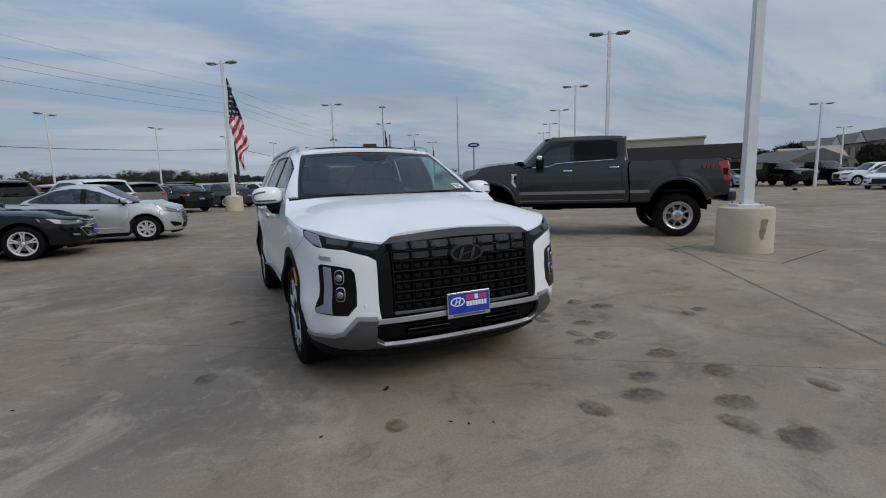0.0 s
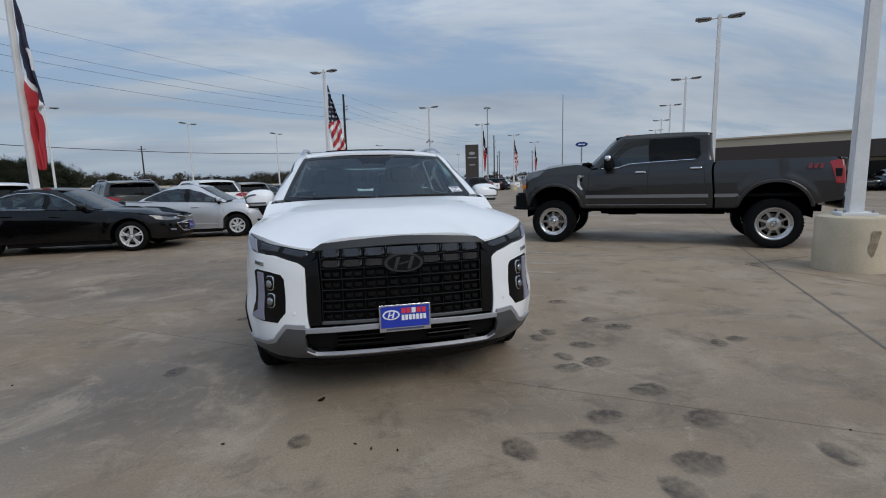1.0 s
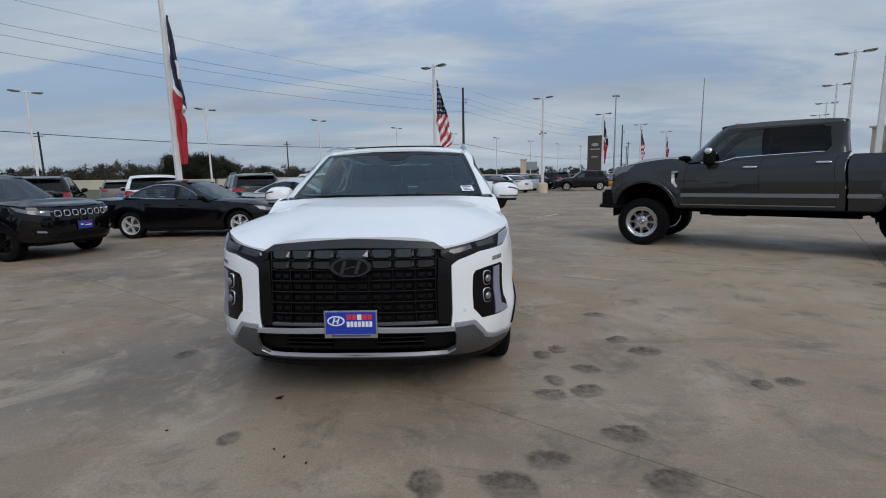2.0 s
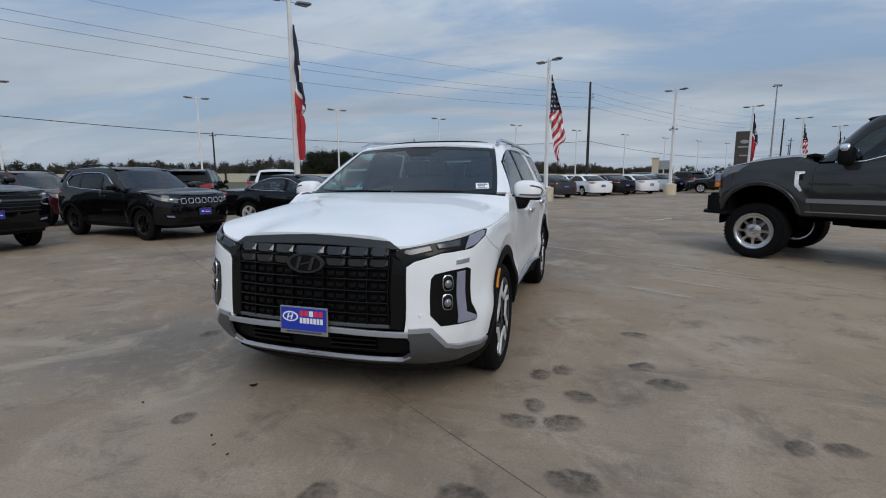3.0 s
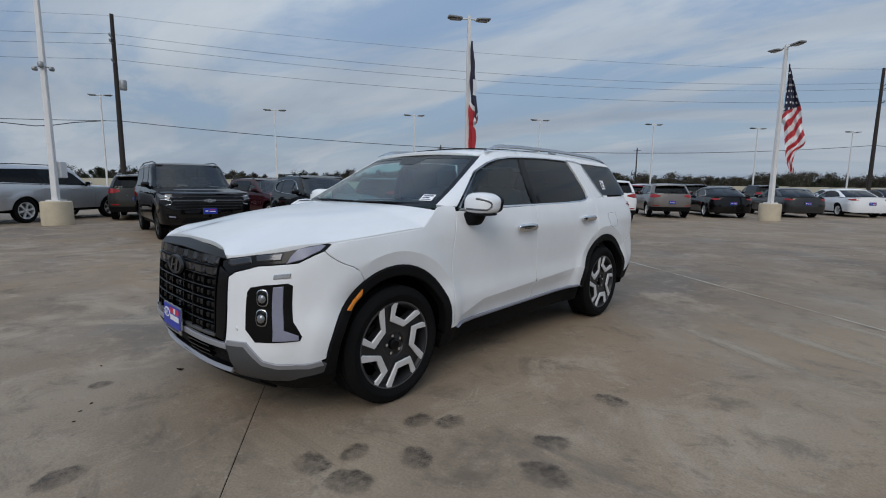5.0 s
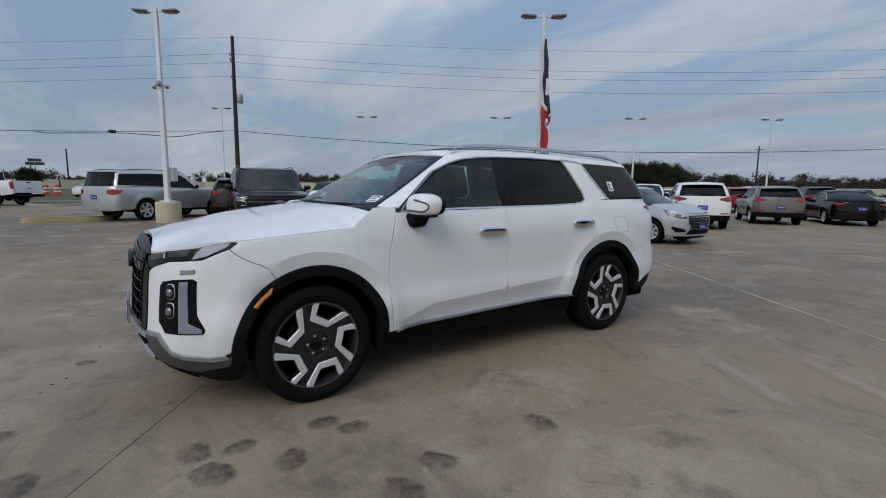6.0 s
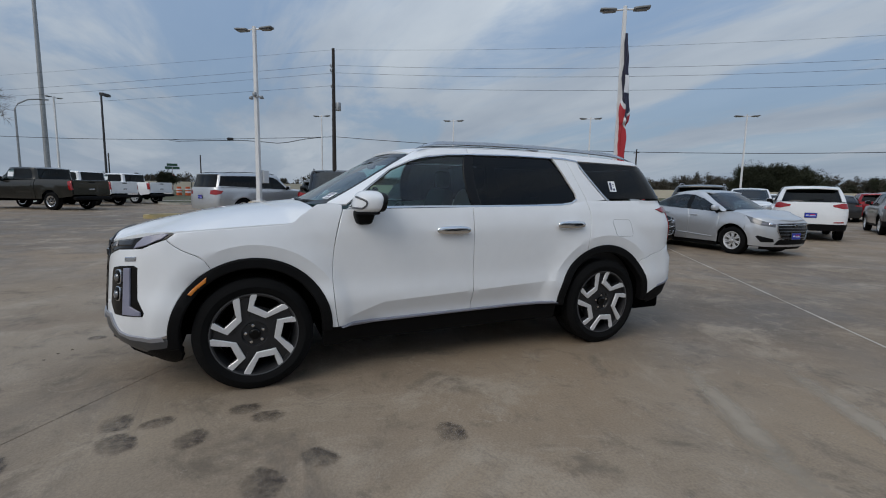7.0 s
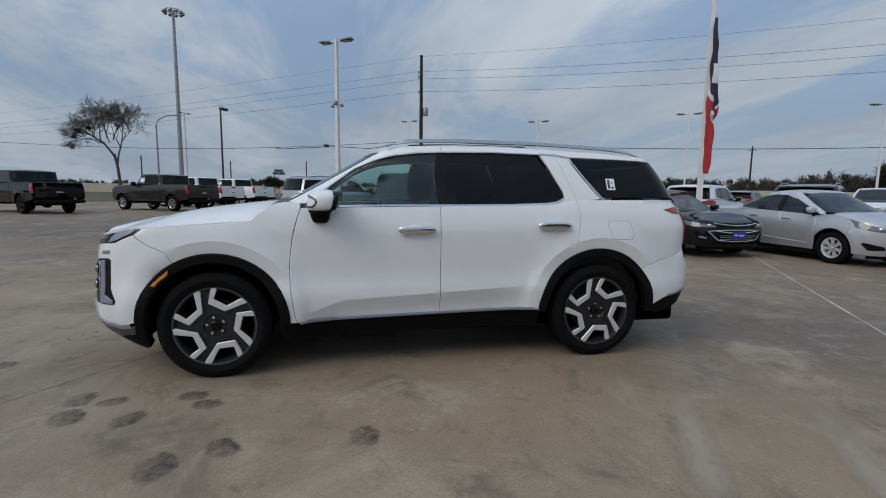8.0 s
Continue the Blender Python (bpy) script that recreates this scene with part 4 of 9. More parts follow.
        for pts in ([F(0.560, 0.945), F(0.566, 0.969), F(0.700, 0.994), F(0.722, 0.958), F(0.60, 0.932)], [F(0.742, 0.963), F(0.722, 0.998), F(0.845, 1.018), F(0.852, 0.975)]):
            panel("lamp_cell", body, pts, "smoke_cell", h, off=0.004, depth=0.02, grid=0.04, side=sd, rnd=0.006)
        panel("marker_lens", body, [S(-2.122, 0.958), S(-2.055, 1.034), S(-1.95, 1.052), S(-1.918, 1.050), S(-1.957, 1.022), S(-2.05, 0.978)], "drl_lens", h, off=0.005, depth=0.02, grid=0.04, side=sd, label="pale clear lamp lens")
        # washer cover and lower lamp pod
        panel("washer_cover", body, [S(-2.178, 0.876), S(-2.174, 0.904), S(-2.104, 0.913), S(-2.108, 0.884)], "satin_chrome", car, off=0.005, grid=0.03, side=sd)
        pod = panel("lower_lamp", body, [F(0.712, 0.60), F(0.712, 0.805), F(0.73, 0.832), F(0.80, 0.848), F(0.885, 0.858), S(-2.10, 0.845), S(-2.11, 0.65), S(-2.075, 0.565), S(-2.085, 0.540), F(0.85, 0.535), F(0.765, 0.535)], "gloss_black", car, off=0.003, depth=0.03, grid=0.03, side=sd)
        panel("light_guide", body, [F(0.836, 0.838), F(0.874, 0.843), F(0.880, 0.66), F(0.886, 0.606), S(-2.092, 0.574), S(-2.090, 0.548), F(0.845, 0.546)], "drl_lens", pod, off=0.012, depth=0.02, grid=0.03, side=sd, label="pale running-light strip")
        for z in (0.779, 0.672):
            c = body.at(*F(0.795, z))
            n = body.normal(*F(0.795, z))
            m = Matrix.Translation((c.x * sd, c.y, c.z)) @ Vector((n.x * sd, n.y, n.z)).to_track_quat("Z", "Y").to_matrix().to_4x4()
            bm = bmesh.new()
            superbox(bm, (0, 0, 0.002), (0.034, 0.048, 0.012), 3, 20, 8, m)
            part("projector_bezel", bm, "satin_chrome", pod, smooth=40)
            bm = bmesh.new()
            superbox(bm, (0, 0, 0.008), (0.029, 0.042, 0.011), 3, 20, 8, m)
            part("projector_well", bm, "gloss_black", pod, smooth=40)
            bm = bmesh.new()
            superbox(bm, (0, -0.004, 0.010), (0.025, 0.027, 0.018), 2, 20, 10, m)
            part("projector_lens", bm, "projector_glass", pod, smooth=60)
        # amber side marker in the arch trim
        panel("side_marker", body, [arc(body, FY, HUBZ, 0.482, 124, 124, 1)[0]] + arc(body, FY, HUBZ, 0.482, 126, 143, 4) + arc(body, FY, HUBZ, 0.455, 142, 127, 4), "amber_lens", car, off=0.024, depth=0.02, grid=0.03, side=sd, label="amber side marker")
        c = body.at(*F(0.66, 0.60))
        bm = bmesh.new()
        lathe(bm, [(0.011, -0.005), (0.011, 0.003), (0.001, 0.004)], 14, Matrix.Translation((c.x * sd, c.y, c.z)) @ Matrix.Rotation(radians(90), 4, "X"), closed=False)
        part("parking_sensor", bm, W, car)
    # arch trim and sills
    for yc, a1 in ((FY, 190), (RY, 182)):
        pair("arch_trim", body, arc(body, yc, HUBZ, AO + 0.004, -3, a1 - 2, 26) + arc(body, yc, HUBZ, 0.437, a1 - 2, -3, 26), "plastic", car, off=0.012, depth=0.07, grid=0.05, rnd=0.008, label="black plastic wheel-arch trim")
        for sd in (1, -1):
            well(car, yc, HUBZ, 0.45, sd, 0.94)
    pair("sill_trim", body, [S(-1.005, 0.225), S(-1.005, 0.340), S(-0.945, 0.372), S(0.0, 0.388), S(0.955, 0.405), S(0.955, 0.26), S(0.0, 0.24)], "plastic", car, off=-0.012, depth=0.05, grid=0.08)
    pair("sill_strip", body, [S(-0.885, 0.374), S(-0.80, 0.398), S(0.15, 0.416), S(0.90, 0.432), S(0.955, 0.412), S(0.0, 0.395)], "sill_metal", car, off=0.020, depth=0.03, grid=0.06, rnd=0.003, label="satin metal sill strip")
    # doors
    def fold(y0, y1, low):
        n = int((y1 - y0) / 0.03)
        out = []
        for i in range(n + 1):
            y = y0 + (y1 - y0) * i / n
            out.append(S(y, fold_height(y) - low))
        return out

    ZB = 1.222
    pair("front_door", body, seam(0.376, 1.19) + [S(-0.86, 1.205), S(0.155, ZB)] + [S(0.150, 1.19 - 0.79 * i / 24) for i in range(25)] + [S(0.15, 0.394)], W, car, grid=0.04, gap=0.002, lines=[fold(-0.84, 0.115, 0.0)])
    pair("rear_door", body, [S(0.15, 0.394)] + [S(0.150, 0.40 + 0.79 * i / 24) for i in range(25)] + [S(0.155, ZB), S(0.7, 1.232), S(1.05, 1.25), S(1.262, 1.275), S(1.262, 1.0), S(1.245, 0.90)] + arch(RY, 113, 176, 10) + [S(0.95, 0.411)], W, car, grid=0.04, gap=0.002, lines=[fold(0.15, 0.93, 0.0), arc(body, RY, HZ, 0.600, 117, 150, 14)])
    pair("rear_wing", body, [S(1.262, 1.275), S(1.7, 1.28), S(2.2, 1.285), S(2.26, 1.27), S(2.30, 1.18), S(2.30, 0.90), S(2.05, 0.80), S(1.86, 0.742)] + arch(RY, 40, 113, 12) + [S(1.245, 0.90), S(1.262, 1.0)], W, car, grid=0.03, lines=[arc(body, RY, HZ, 0.600, 46, 107, 24)])
    pair("rear_bumper", body, arch(RY, 3, 40, 7) + [S(1.86, 0.742), S(2.05, 0.80), S(2.30, 0.90), R(0.45, 0.90), R(0.0, 0.90), R(0.0, 0.52), S(2.3, 0.52), S(2.05, 0.47)], W, car, grid=0.06)
    pair("rear_valance", body, [S(1.955, 0.40), S(2.05, 0.468), S(2.3, 0.518), R(0.0, 0.518), R(0.0, 0.40), S(2.25, 0.405), S(1.96, 0.33)], "plastic", car, grid=0.08)
    pair("rear_strip", body, [S(2.06, 0.474), S(2.3, 0.520), R(0.60, 0.520), R(0.60, 0.552), S(2.3, 0.552), S(2.10, 0.500)], "sill_metal", car, off=0.006, depth=0.02, grid=0.06, rnd=0.004, label="satin metal bumper strip")
    panel("tailgate", body, [R(0.0, 0.905), (R(0.0, 0.9)[0], 1.26), R(0.55, 1.26), R(0.62, 0.905)], W, car, grid=0.07, gap=0.0)
    panel("tailgate", body, [R(0.0, 0.905), (R(0.0, 0.9)[0], 1.26), R(0.55, 1.26), R(0.62, 0.905)], W, car, grid=0.07, gap=0.0, side=-1)
    pair("tail_lamp", body, [S(2.03, 1.203), S(2.12, 1.222), S(2.30, 1.22), R(0.62, 1.2), R(0.62, 0.92), S(2.285, 0.92), S(2.25, 1.165), S(2.12, 1.172)], "red_lens", car, off=0.010, grid=0.05, label="dark red tail lamp")
    pair("fuel_flap", body, [S(1.515, 1.09), S(1.53, 1.112), S(1.70, 1.112), S(1.72, 1.09), S(1.745, 0.99), S(1.73, 0.965), S(1.57, 0.965), S(1.545, 0.985)], W, car, off=0.0008, depth=0.004, gap=0.0, grid=0.05, rnd=0.001)
    for y0, y1, z0, z1 in ((-0.167, 0.099, 1.045, 1.052), (0.915, 1.19, 1.070, 1.082)):
        for sd in (1, -1):
            ym, zm = (y0 + y1) / 2, (z0 + z1) / 2
            x = body.at(*S(ym, zm)).x
            bm = bmesh.new()
            superbox(bm, (sd * (x + 0.028), ym, zm), (0.017, 0.140, 0.031), 3.0, 18, 12)
            superbox(bm, (sd * (x + 0.010), ym - 0.10, zm), (0.022, 0.022, 0.016), 3, 10, 8)
            superbox(bm, (sd * (x + 0.010), ym + 0.10, zm), (0.022, 0.022, 0.016), 3, 10, 8)
            part("door_handle", bm, "chrome", car, "chrome door handle", smooth=50)
            bm = bmesh.new()
            superbox(bm, (sd * (x - 0.004), ym, zm), (0.008, 0.075, 0.034), 2.5, 18, 8)
            part("handle_recess", bm, W, car, smooth=50)
    # bonnet
    edge = [body.at(*F(0.47, 1.016)), body.at(*F(0.53, 0.984)), body.at(*F(0.58, 0.986)), body.at(*F(0.70, 1.006)), body.at(*S(-2.05, 1.050)), body.at(*S(-1.85, 1.066)), body.at(*S(-1.6, 1.085)), body.at(*S(-1.35, 1.102)), body.at(*S(-1.21, 1.110)), body.at(*S(-1.14, 1.158)), body.at(*S(-1.06, 1.212))]
    ex = Curve(*[(i / 10, e.x - 0.004) for i, e in enumerate(edge)])
    ey = Curve(*[(i / 10, e.y) for i, e in enumerate(edge)])
    ez = Curve(*[(i / 10, e.z + 0.002) for i, e in enumerate(edge)])
    cz = Curve((-2.36, 0.996), (-2.335, 1.018), (-2.28, 1.038), (-2.15, 1.076), (-2.0, 1.111), (-1.7, 1.173), (-1.4, 1.213), (-1.15, 1.238), (-0.9, 1.248))
    rows = []
    for i in range(41):
        t = i / 40
        xe, ye, ze = ex(t), ey(t), ez(t)
        yc0 = -2.262 + (-1.085 + 2.262) * t ** 0.92
        row = []
        for k in range(-16, 17):
            a = abs(k) / 16
            y = yc0 + (ye - yc0) * a ** 2.4
            z = ze + (cz(y) - ze) * (1 - a ** (3.4 + 4.6 * max(0.0, 1 - t / 0.34) ** 1.5))
            row.append(Vector((math.copysign(a * xe, k) if k else 0.0, y, z)))
        rows.append(row)
    bm = bmesh.new()
    skirted(bm, rows, 0.025)
    part("bonnet", bm, W, car, smooth=45)
    # cowl, wipers
    bm = bmesh.new()
    rows = [[Vector((x, -1.14 + 0.12 * (x / 0.85) ** 2 + d, 1.205 + h)) for x in [0.79 * k / 10 for k in range(-10, 11)]] for d, h in ((0.0, 0.0), (0.10, 0.015), (0.18, 0.0))]
    skirted(bm, rows, 0.05)
    part("cowl", bm, "plastic", car, smooth=40)
    for x0, x1 in ((-0.70, -0.05), (-0.02, 0.68)):
        bm = bmesh.new()
        tube(bm, [(x0, -1.045 + 0.09 * (x0 / 0.85) ** 2, 1.245), ((x0 + x1) / 2, -1.055, 1.252), (x1, -1.04 + 0.09 * (x1 / 0.85) ** 2, 1.248)], 0.009, 6)
        part("wiper", bm, "trim_black", car)
    # glasshouse
    f, s, r = top.F, top.S, top.R
    win_front = [s(-0.80, 1.222), s(-0.635, 1.362), s(-0.46, 1.487), s(-0.30, 1.556), s(-0.16, 1.594), s(0.0, 1.615), s(0.165, 1.626), s(0.165, 1.232)]
    win_rear = [s(0.235, 1.234), s(0.235, 1.630), s(0.6, 1.637), s(0.975, 1.630), s(1.06, 1.50), s(1.14, 1.345), s(1.148, 1.30), s(1.10, 1.268), s(1.0, 1.252)]
    win_quarter = [s(1.50, 1.295), s(1.29, 1.560), s(1.262, 1.612), s(1.7, 1.606), s(2.08, 1.588), s(2.13, 1.45), s(2.20, 1.30)]
    edge_y = Curve((-0.40, 1.640), (-0.2, 1.668), (0.0, 1.680), (0.4, 1.693), (0.8, 1.693), (1.3, 1.678), (1.8, 1.648), (2.1, 1.615), (2.2, 1.60))
    scr = [f(-0.825, 1.245), f(-0.765, 1.42), f(-0.675, 1.625), f(-0.60, 1.642), f(0, 1.652), f(0.60, 1.642), f(0.675, 1.625), f(0.765, 1.42), f(0.825, 1.245), f(0.45, 1.225), f(0, 1.218), f(-0.45, 1.225)]
    panel("windscreen", top, scr, "wind_glass", car, off=-0.006, depth=0.006, grid=0.07, label="clear windscreen with a dark edge band")
    # dark ceramic band round the windscreen
    ins = [f(-0.785, 1.275), f(-0.735, 1.42), f(-0.648, 1.600), f(-0.17, 1.622), f(-0.09, 1.565), f(0.09, 1.565), f(0.17, 1.622), f(0.648, 1.600), f(0.735, 1.42), f(0.785, 1.275), f(0.45, 1.252), f(0, 1.247), f(-0.45, 1.252)]
    k0 = [f(-0.825, 1.245), f(-0.765, 1.42), f(-0.675, 1.625), f(-0.17, 1.648), f(-0.09, 1.65), f(0.09, 1.65), f(0.17, 1.648), f(0.675, 1.625), f(0.765, 1.42), f(0.825, 1.245), f(0.45, 1.225), f(0, 1.218), f(-0.45, 1.225)]
    bm = bmesh.new()
    for i in range(len(k0)):
        j = (i + 1) % len(k0)
        n = 6
        rows = []
        for q in range(n + 1):
            row = []
            for a, b in ((k0[i], k0[j]), (ins[i], ins[j])):
                u, z = a[0] + (b[0] - a[0]) * q / n, a[1] + (b[1] - a[1]) * q / n
                row.append(top.at(u, z) + top.normal(u, z) * -0.004)
            rows.append(row)
        loft(bm, rows)
    bmesh.ops.remove_doubles(bm, verts=bm.verts, dist=1e-4)
    part("windscreen_band", bm, "trim_black", car)
    # pillars and cant rails: white frame between the screen, the side windows and the roof
    pair("windscreen_pillar", top, [f(0.828, 1.245), f(0.768, 1.42), f(0.678, 1.625), f(0.64, 1.655), s(-0.20, 1.672), s(0.0, 1.682), s(0.2, 1.688), s(0.2, 1.640), s(0.0, 1.630), s(-0.17, 1.608), s(-0.32, 1.568), s(-0.48, 1.497), s(-0.66, 1.367), s(-0.83, 1.235)], W, car, grid=0.04, gap=0.001)
    pair("cant_rail", top, [s(0.2, 1.640), s(0.2, 1.688), s(0.6, 1.695), s(1.0, 1.688), s(1.6, 1.662), s(2.1, 1.617), s(2.16, 1.595), s(2.09, 1.592), s(1.7, 1.612), s(1.25, 1.622), s(0.99, 1.640), s(0.6, 1.648)], W, car, grid=0.05, gap=0.001)
    pair("rear_door_frame", top, [s(1.0, 1.640), s(1.13, 1.634), s(1.262, 1.30), s(1.262, 1.262), s(1.05, 1.240), s(1.11, 1.252), s(1.165, 1.296), s(1.158, 1.345), s(1.08, 1.50)], W, car, grid=0.04)
    pair("rear_pillar", top, [s(1.13, 1.634), s(1.25, 1.622), s(1.272, 1.560), s(1.485, 1.285), s(1.262, 1.262), s(1.262, 1.30)], W, car, grid=0.04)
    pair("door_pillar_trim", top, [s(0.155, 1.225), s(0.155, 1.632), s(0.245, 1.636), s(0.245, 1.228)], "trim_black", car, off=-0.004, grid=0.06)
    pair("window_front", top, win_front, "door_glass", car, off=-0.010, depth=0.004, gap=0.0, grid=0.07, label="clear tinted side glass")
    pair("window_rear", top, win_rear, "dark_glass", car, off=-0.010, depth=0.004, gap=0.0, grid=0.07, label="dark privacy glass")
    pair("quarter_window", top, win_quarter, "dark_glass", car, off=-0.002, depth=0.004, gap=0.0, grid=0.07, label="dark privacy glass")
    panel("rear_window", top, [r(0.62, 1.30), r(0.52, 1.58), (r(0.0, 1.58)[0], 1.58), (r(0.0, 1.3)[0], 1.30)], "dark_glass", car, grid=0.08, gap=0.0)
    panel("rear_window", top, [r(0.62, 1.30), r(0.52, 1.58), (r(0.0, 1.58)[0], 1.58), (r(0.0, 1.3)[0], 1.30)], "dark_glass", car, grid=0.08, gap=0.0, side=-1)
    pair("rear_corner", top, [s(2.20, 1.265), s(2.20, 1.30), s(2.13, 1.45), s(2.08, 1.59), r(0.5, 1.59), r(0.62, 1.27)], "gloss_black", car, grid=0.06, off=-0.003)

    def trim_line(name, sh, pts, half, material, off=0.006, closed=False):
        """A narrow raised strip along points of a shell."""
        for sd in (1, -1):
            bm = bmesh.new()
            fine = []
            for a, b in zip(pts, pts[1:]):
                n = max(1, int(math.hypot(b[0] - a[0], b[1] - a[1]) / 0.05))
                fine += [(a[0] + (b[0] - a[0]) * i / n, a[1] + (b[1] - a[1]) * i / n) for i in range(n)]
            fine.append(pts[-1])
            rows = []
            for i, q in enumerate(fine):
                a, b = fine[max(0, i - 1)], fine[min(len(fine) - 1, i + 1)]
                d = Vector((b[0] - a[0], b[1] - a[1])).normalized()
                nx, nz = -d.y * half, d.x * half
                row = []
                for k, hgt in ((-1.0, -0.008), (-0.8, off), (0.8, off), (1.0, -0.008)):
                    u, z = q[0] + nx * k, q[1] + nz * k
                    v = sh.at(u, z) + sh.normal(u, z) * hgt
                    row.append(Vector((v.x * sd, v.y, v.z)))
                rows.append(row)
            loft(bm, rows)
            part(name, bm, material, car, smooth=40)

    trim_line("valance_edge", body, [F(0.60, 0.515), F(0.715, 0.520), F(0.79, 0.422), F(0.84, 0.401), S(-2.05, 0.394), S(-1.975, 0.402)], 0.016, "satin_silver", 0.012)
    trim_line("lip_edge", body, [F(0.0, 0.334), F(0.30, 0.333), F(0.545, 0.330), F(0.60, 0.36)], 0.005, "satin_silver", 0.016)
    trim_line("fuel_flap_gap", body, [S(1.515, 1.09), S(1.53, 1.112), S(1.70, 1.112), S(1.72, 1.09), S(1.745, 0.99), S(1.73, 0.965), S(1.57, 0.965), S(1.545, 0.985), S(1.515, 1.09)], 0.0009, "dark", 0.0014)
    trim_line("belt_strip", top, [s(-0.82, 1.212), s(-0.3, 1.222), s(0.2, 1.226), s(0.7, 1.232), s(1.0, 1.242), s(1.10, 1.256), s(1.158, 1.288)], 0.0085, "chrome")
    trim_line("window_top_strip", top, [s(-0.81, 1.222), s(-0.648, 1.362), s(-0.468, 1.492), s(-0.308, 1.562), s(-0.165, 1.601), s(0.0, 1.622), s(0.2, 1.633), s(0.6, 1.642), s(0.99, 1.636)], 0.005, "satin_chrome")
    trim_line("quarter_strip", top, [s(1.0, 1.640), s(1.14, 1.634), s(1.252, 1.618), s(1.282, 1.560), s(1.492, 1.288), s(1.51, 1.283)], 0.008, "satin_chrome")
    # roof with a dark glass panel, rails
    rows = []
    for i in range(31):
        y0 = -0.34 + (2.14 + 0.34) * i / 30
        ze = edge_y(y0)
        xe = top.at(*s(max(y0, -0.20), ze)).x if y0 > -0.18 else 0.64 + (y0 + 0.34) * 0.25
        row = []
        for k in range(-12, 13):
            a = abs(k) / 12
            z = ze + 0.042 * (1 - a ** 3) - (0.02 * (1 - i / 30) ** 8)
            row.append(Vector((math.copysign(a * xe, k) if k else 0, y0 + (0.06 * a * a if i == 0 else 0), z)))
        rows.append(row)
    bm = bmesh.new()
    skirted(bm, rows, 0.02)
    part("roof", bm, W, car, smooth=45)
    bm = bmesh.new()
    rows = []
    for i in range(13):
        y = -0.02 + 0.95 * i / 12
        rows.append([Vector((0.47 * k / 6, y, edge_y(y) + 0.042 * (1 - (0.47 / 0.68 * abs(k) / 6) ** 3) + 0.005)) for k in range(-6, 7)])
    skirted(bm, rows, 0.02)
    part("sunroof", bm, "gloss_black", car, smooth=40)
    for sd in (1, -1):
        bm = bmesh.new()
        ys = [-0.24 + 2.16 * i / 36 for i in range(37)]
        rows = []
        for y in ys:
            e = min(1.0, (y + 0.24) / 0.22, (1.92 - y) / 0.30)
            lift_z = 0.052 * (1 - (1 - max(0, e)) ** 2)
            x = top.at(*s(max(y, -0.1), edge_y(y))).x - 0.018
            zb = edge_y(y) - 0.006
            zt = edge_y(y) + lift_z + 0.004
            rows.append([Vector((sd * (x + 0.016), y, zt - 0.028 * (lift_z / 0.052))), Vector((sd * (x + 0.012), y, zt - 0.006)), Vector((sd * x, y, zt)), Vector((sd * (x - 0.014), y, zt - 0.006)), Vector((sd * (x - 0.018), y, zt - 0.03 * (lift_z / 0.052)))])
        loft(bm, rows)
        for y in (0.85,):
            superbox(bm, (sd * (top.at(*s(max(y, -0.1), edge_y(y))).x - 0.018), y, edge_y(y) + 0.012), (0.014, 0.06, 0.025), 4, 10, 6)
        part("roof_rail", bm, "satin_chrome", car, "satin silver roof rail", smooth=50)
    # mirrors
    for sd in (1, -1):
        mir = new("door_mirror")
        mir.parent = car
        cx, cy, cz0 = 1.048, -0.712, 1.256

        def cap(u, w, h, sd=sd):
            """A point of the housing from its place in a unit block: outward, rearward, up."""
            o = max(0.0, u)
            return Vector((sd * (cx + 0.122 * u), cy + 0.094 * w + 0.028 * o * o + 0.014 * h, cz0 + 0.080 * h - 0.020 * o * o * max(0.0, h) + 0.012 * max(0.0, -h) * (1 - u) * 0.5))

        bm = bmesh.new()
        superbox(bm, (0, 0, 0), (1, 1, 1), 3.0, 28, 18)
        for v in bm.verts:
            v.co = cap(*v.co)
        part("mirror_cap", bm, W, mir, smooth=50)
        bm = bmesh.new()
        superbox(bm, (0, 0, 0), (0.93, 0.30, 0.88), 4, 20, 10)
        for v in bm.verts:
            v.co = cap(v.co.x, v.co.y + 0.80, v.co.z)
        part("mirror_glass_housing", bm, "gloss_black", mir, smooth=50)
        bm = bmesh.new()
        superbox(bm, (0, 0, 0), (0.86, 0.84, 0.16), 3.5, 20, 8)
        for v in bm.verts:
            v.co = cap(v.co.x, v.co.y + 0.04, v.co.z - 0.92)
        part("mirror_underside", bm, "plastic", mir, smooth=50)
        bm = bmesh.new()
        superbox(bm, (0, 0, 0), (0.072, 0.070, 0.050), 4.5, 18, 10)
        for v in bm.verts:
            lean = (v.co.z + 0.05) / 0.10
            v.co = Vector((sd * (0.960 + v.co.x + 0.045 * lean), -0.722 + v.co.y * (0.75 + 0.35 * lean), 1.148 + v.co.z))
        part("mirror_arm", bm, "plastic", mir, smooth=50)
        # the repeater: a grey strip that folds back on itself at the outer end
        bm = bmesh.new()
        loop = []
        for a, h in [(-118 + 76 * i / 8, -0.50) for i in range(9)] + [(-36, -0.40), (-31, -0.22), (-30, -0.02), (-34, 0.14), (-42, 0.28), (-54, 0.38), (-68, 0.44), (-80, 0.46)]:
            r = (1 - abs(h) ** 3.0) ** (1 / 3.0)
            ca, sa = math.cos(radians(a)), math.sin(radians(a))
            k = r / (abs(ca) ** 3 + abs(sa) ** 3) ** (1 / 3)
            loop.append(cap(ca * k, sa * k, h))
        tube(bm, loop, 0.0072, 6)
        part("mirror_repeater", bm, "satin_grey", mir, "grey lamp strip set in the mirror cap")
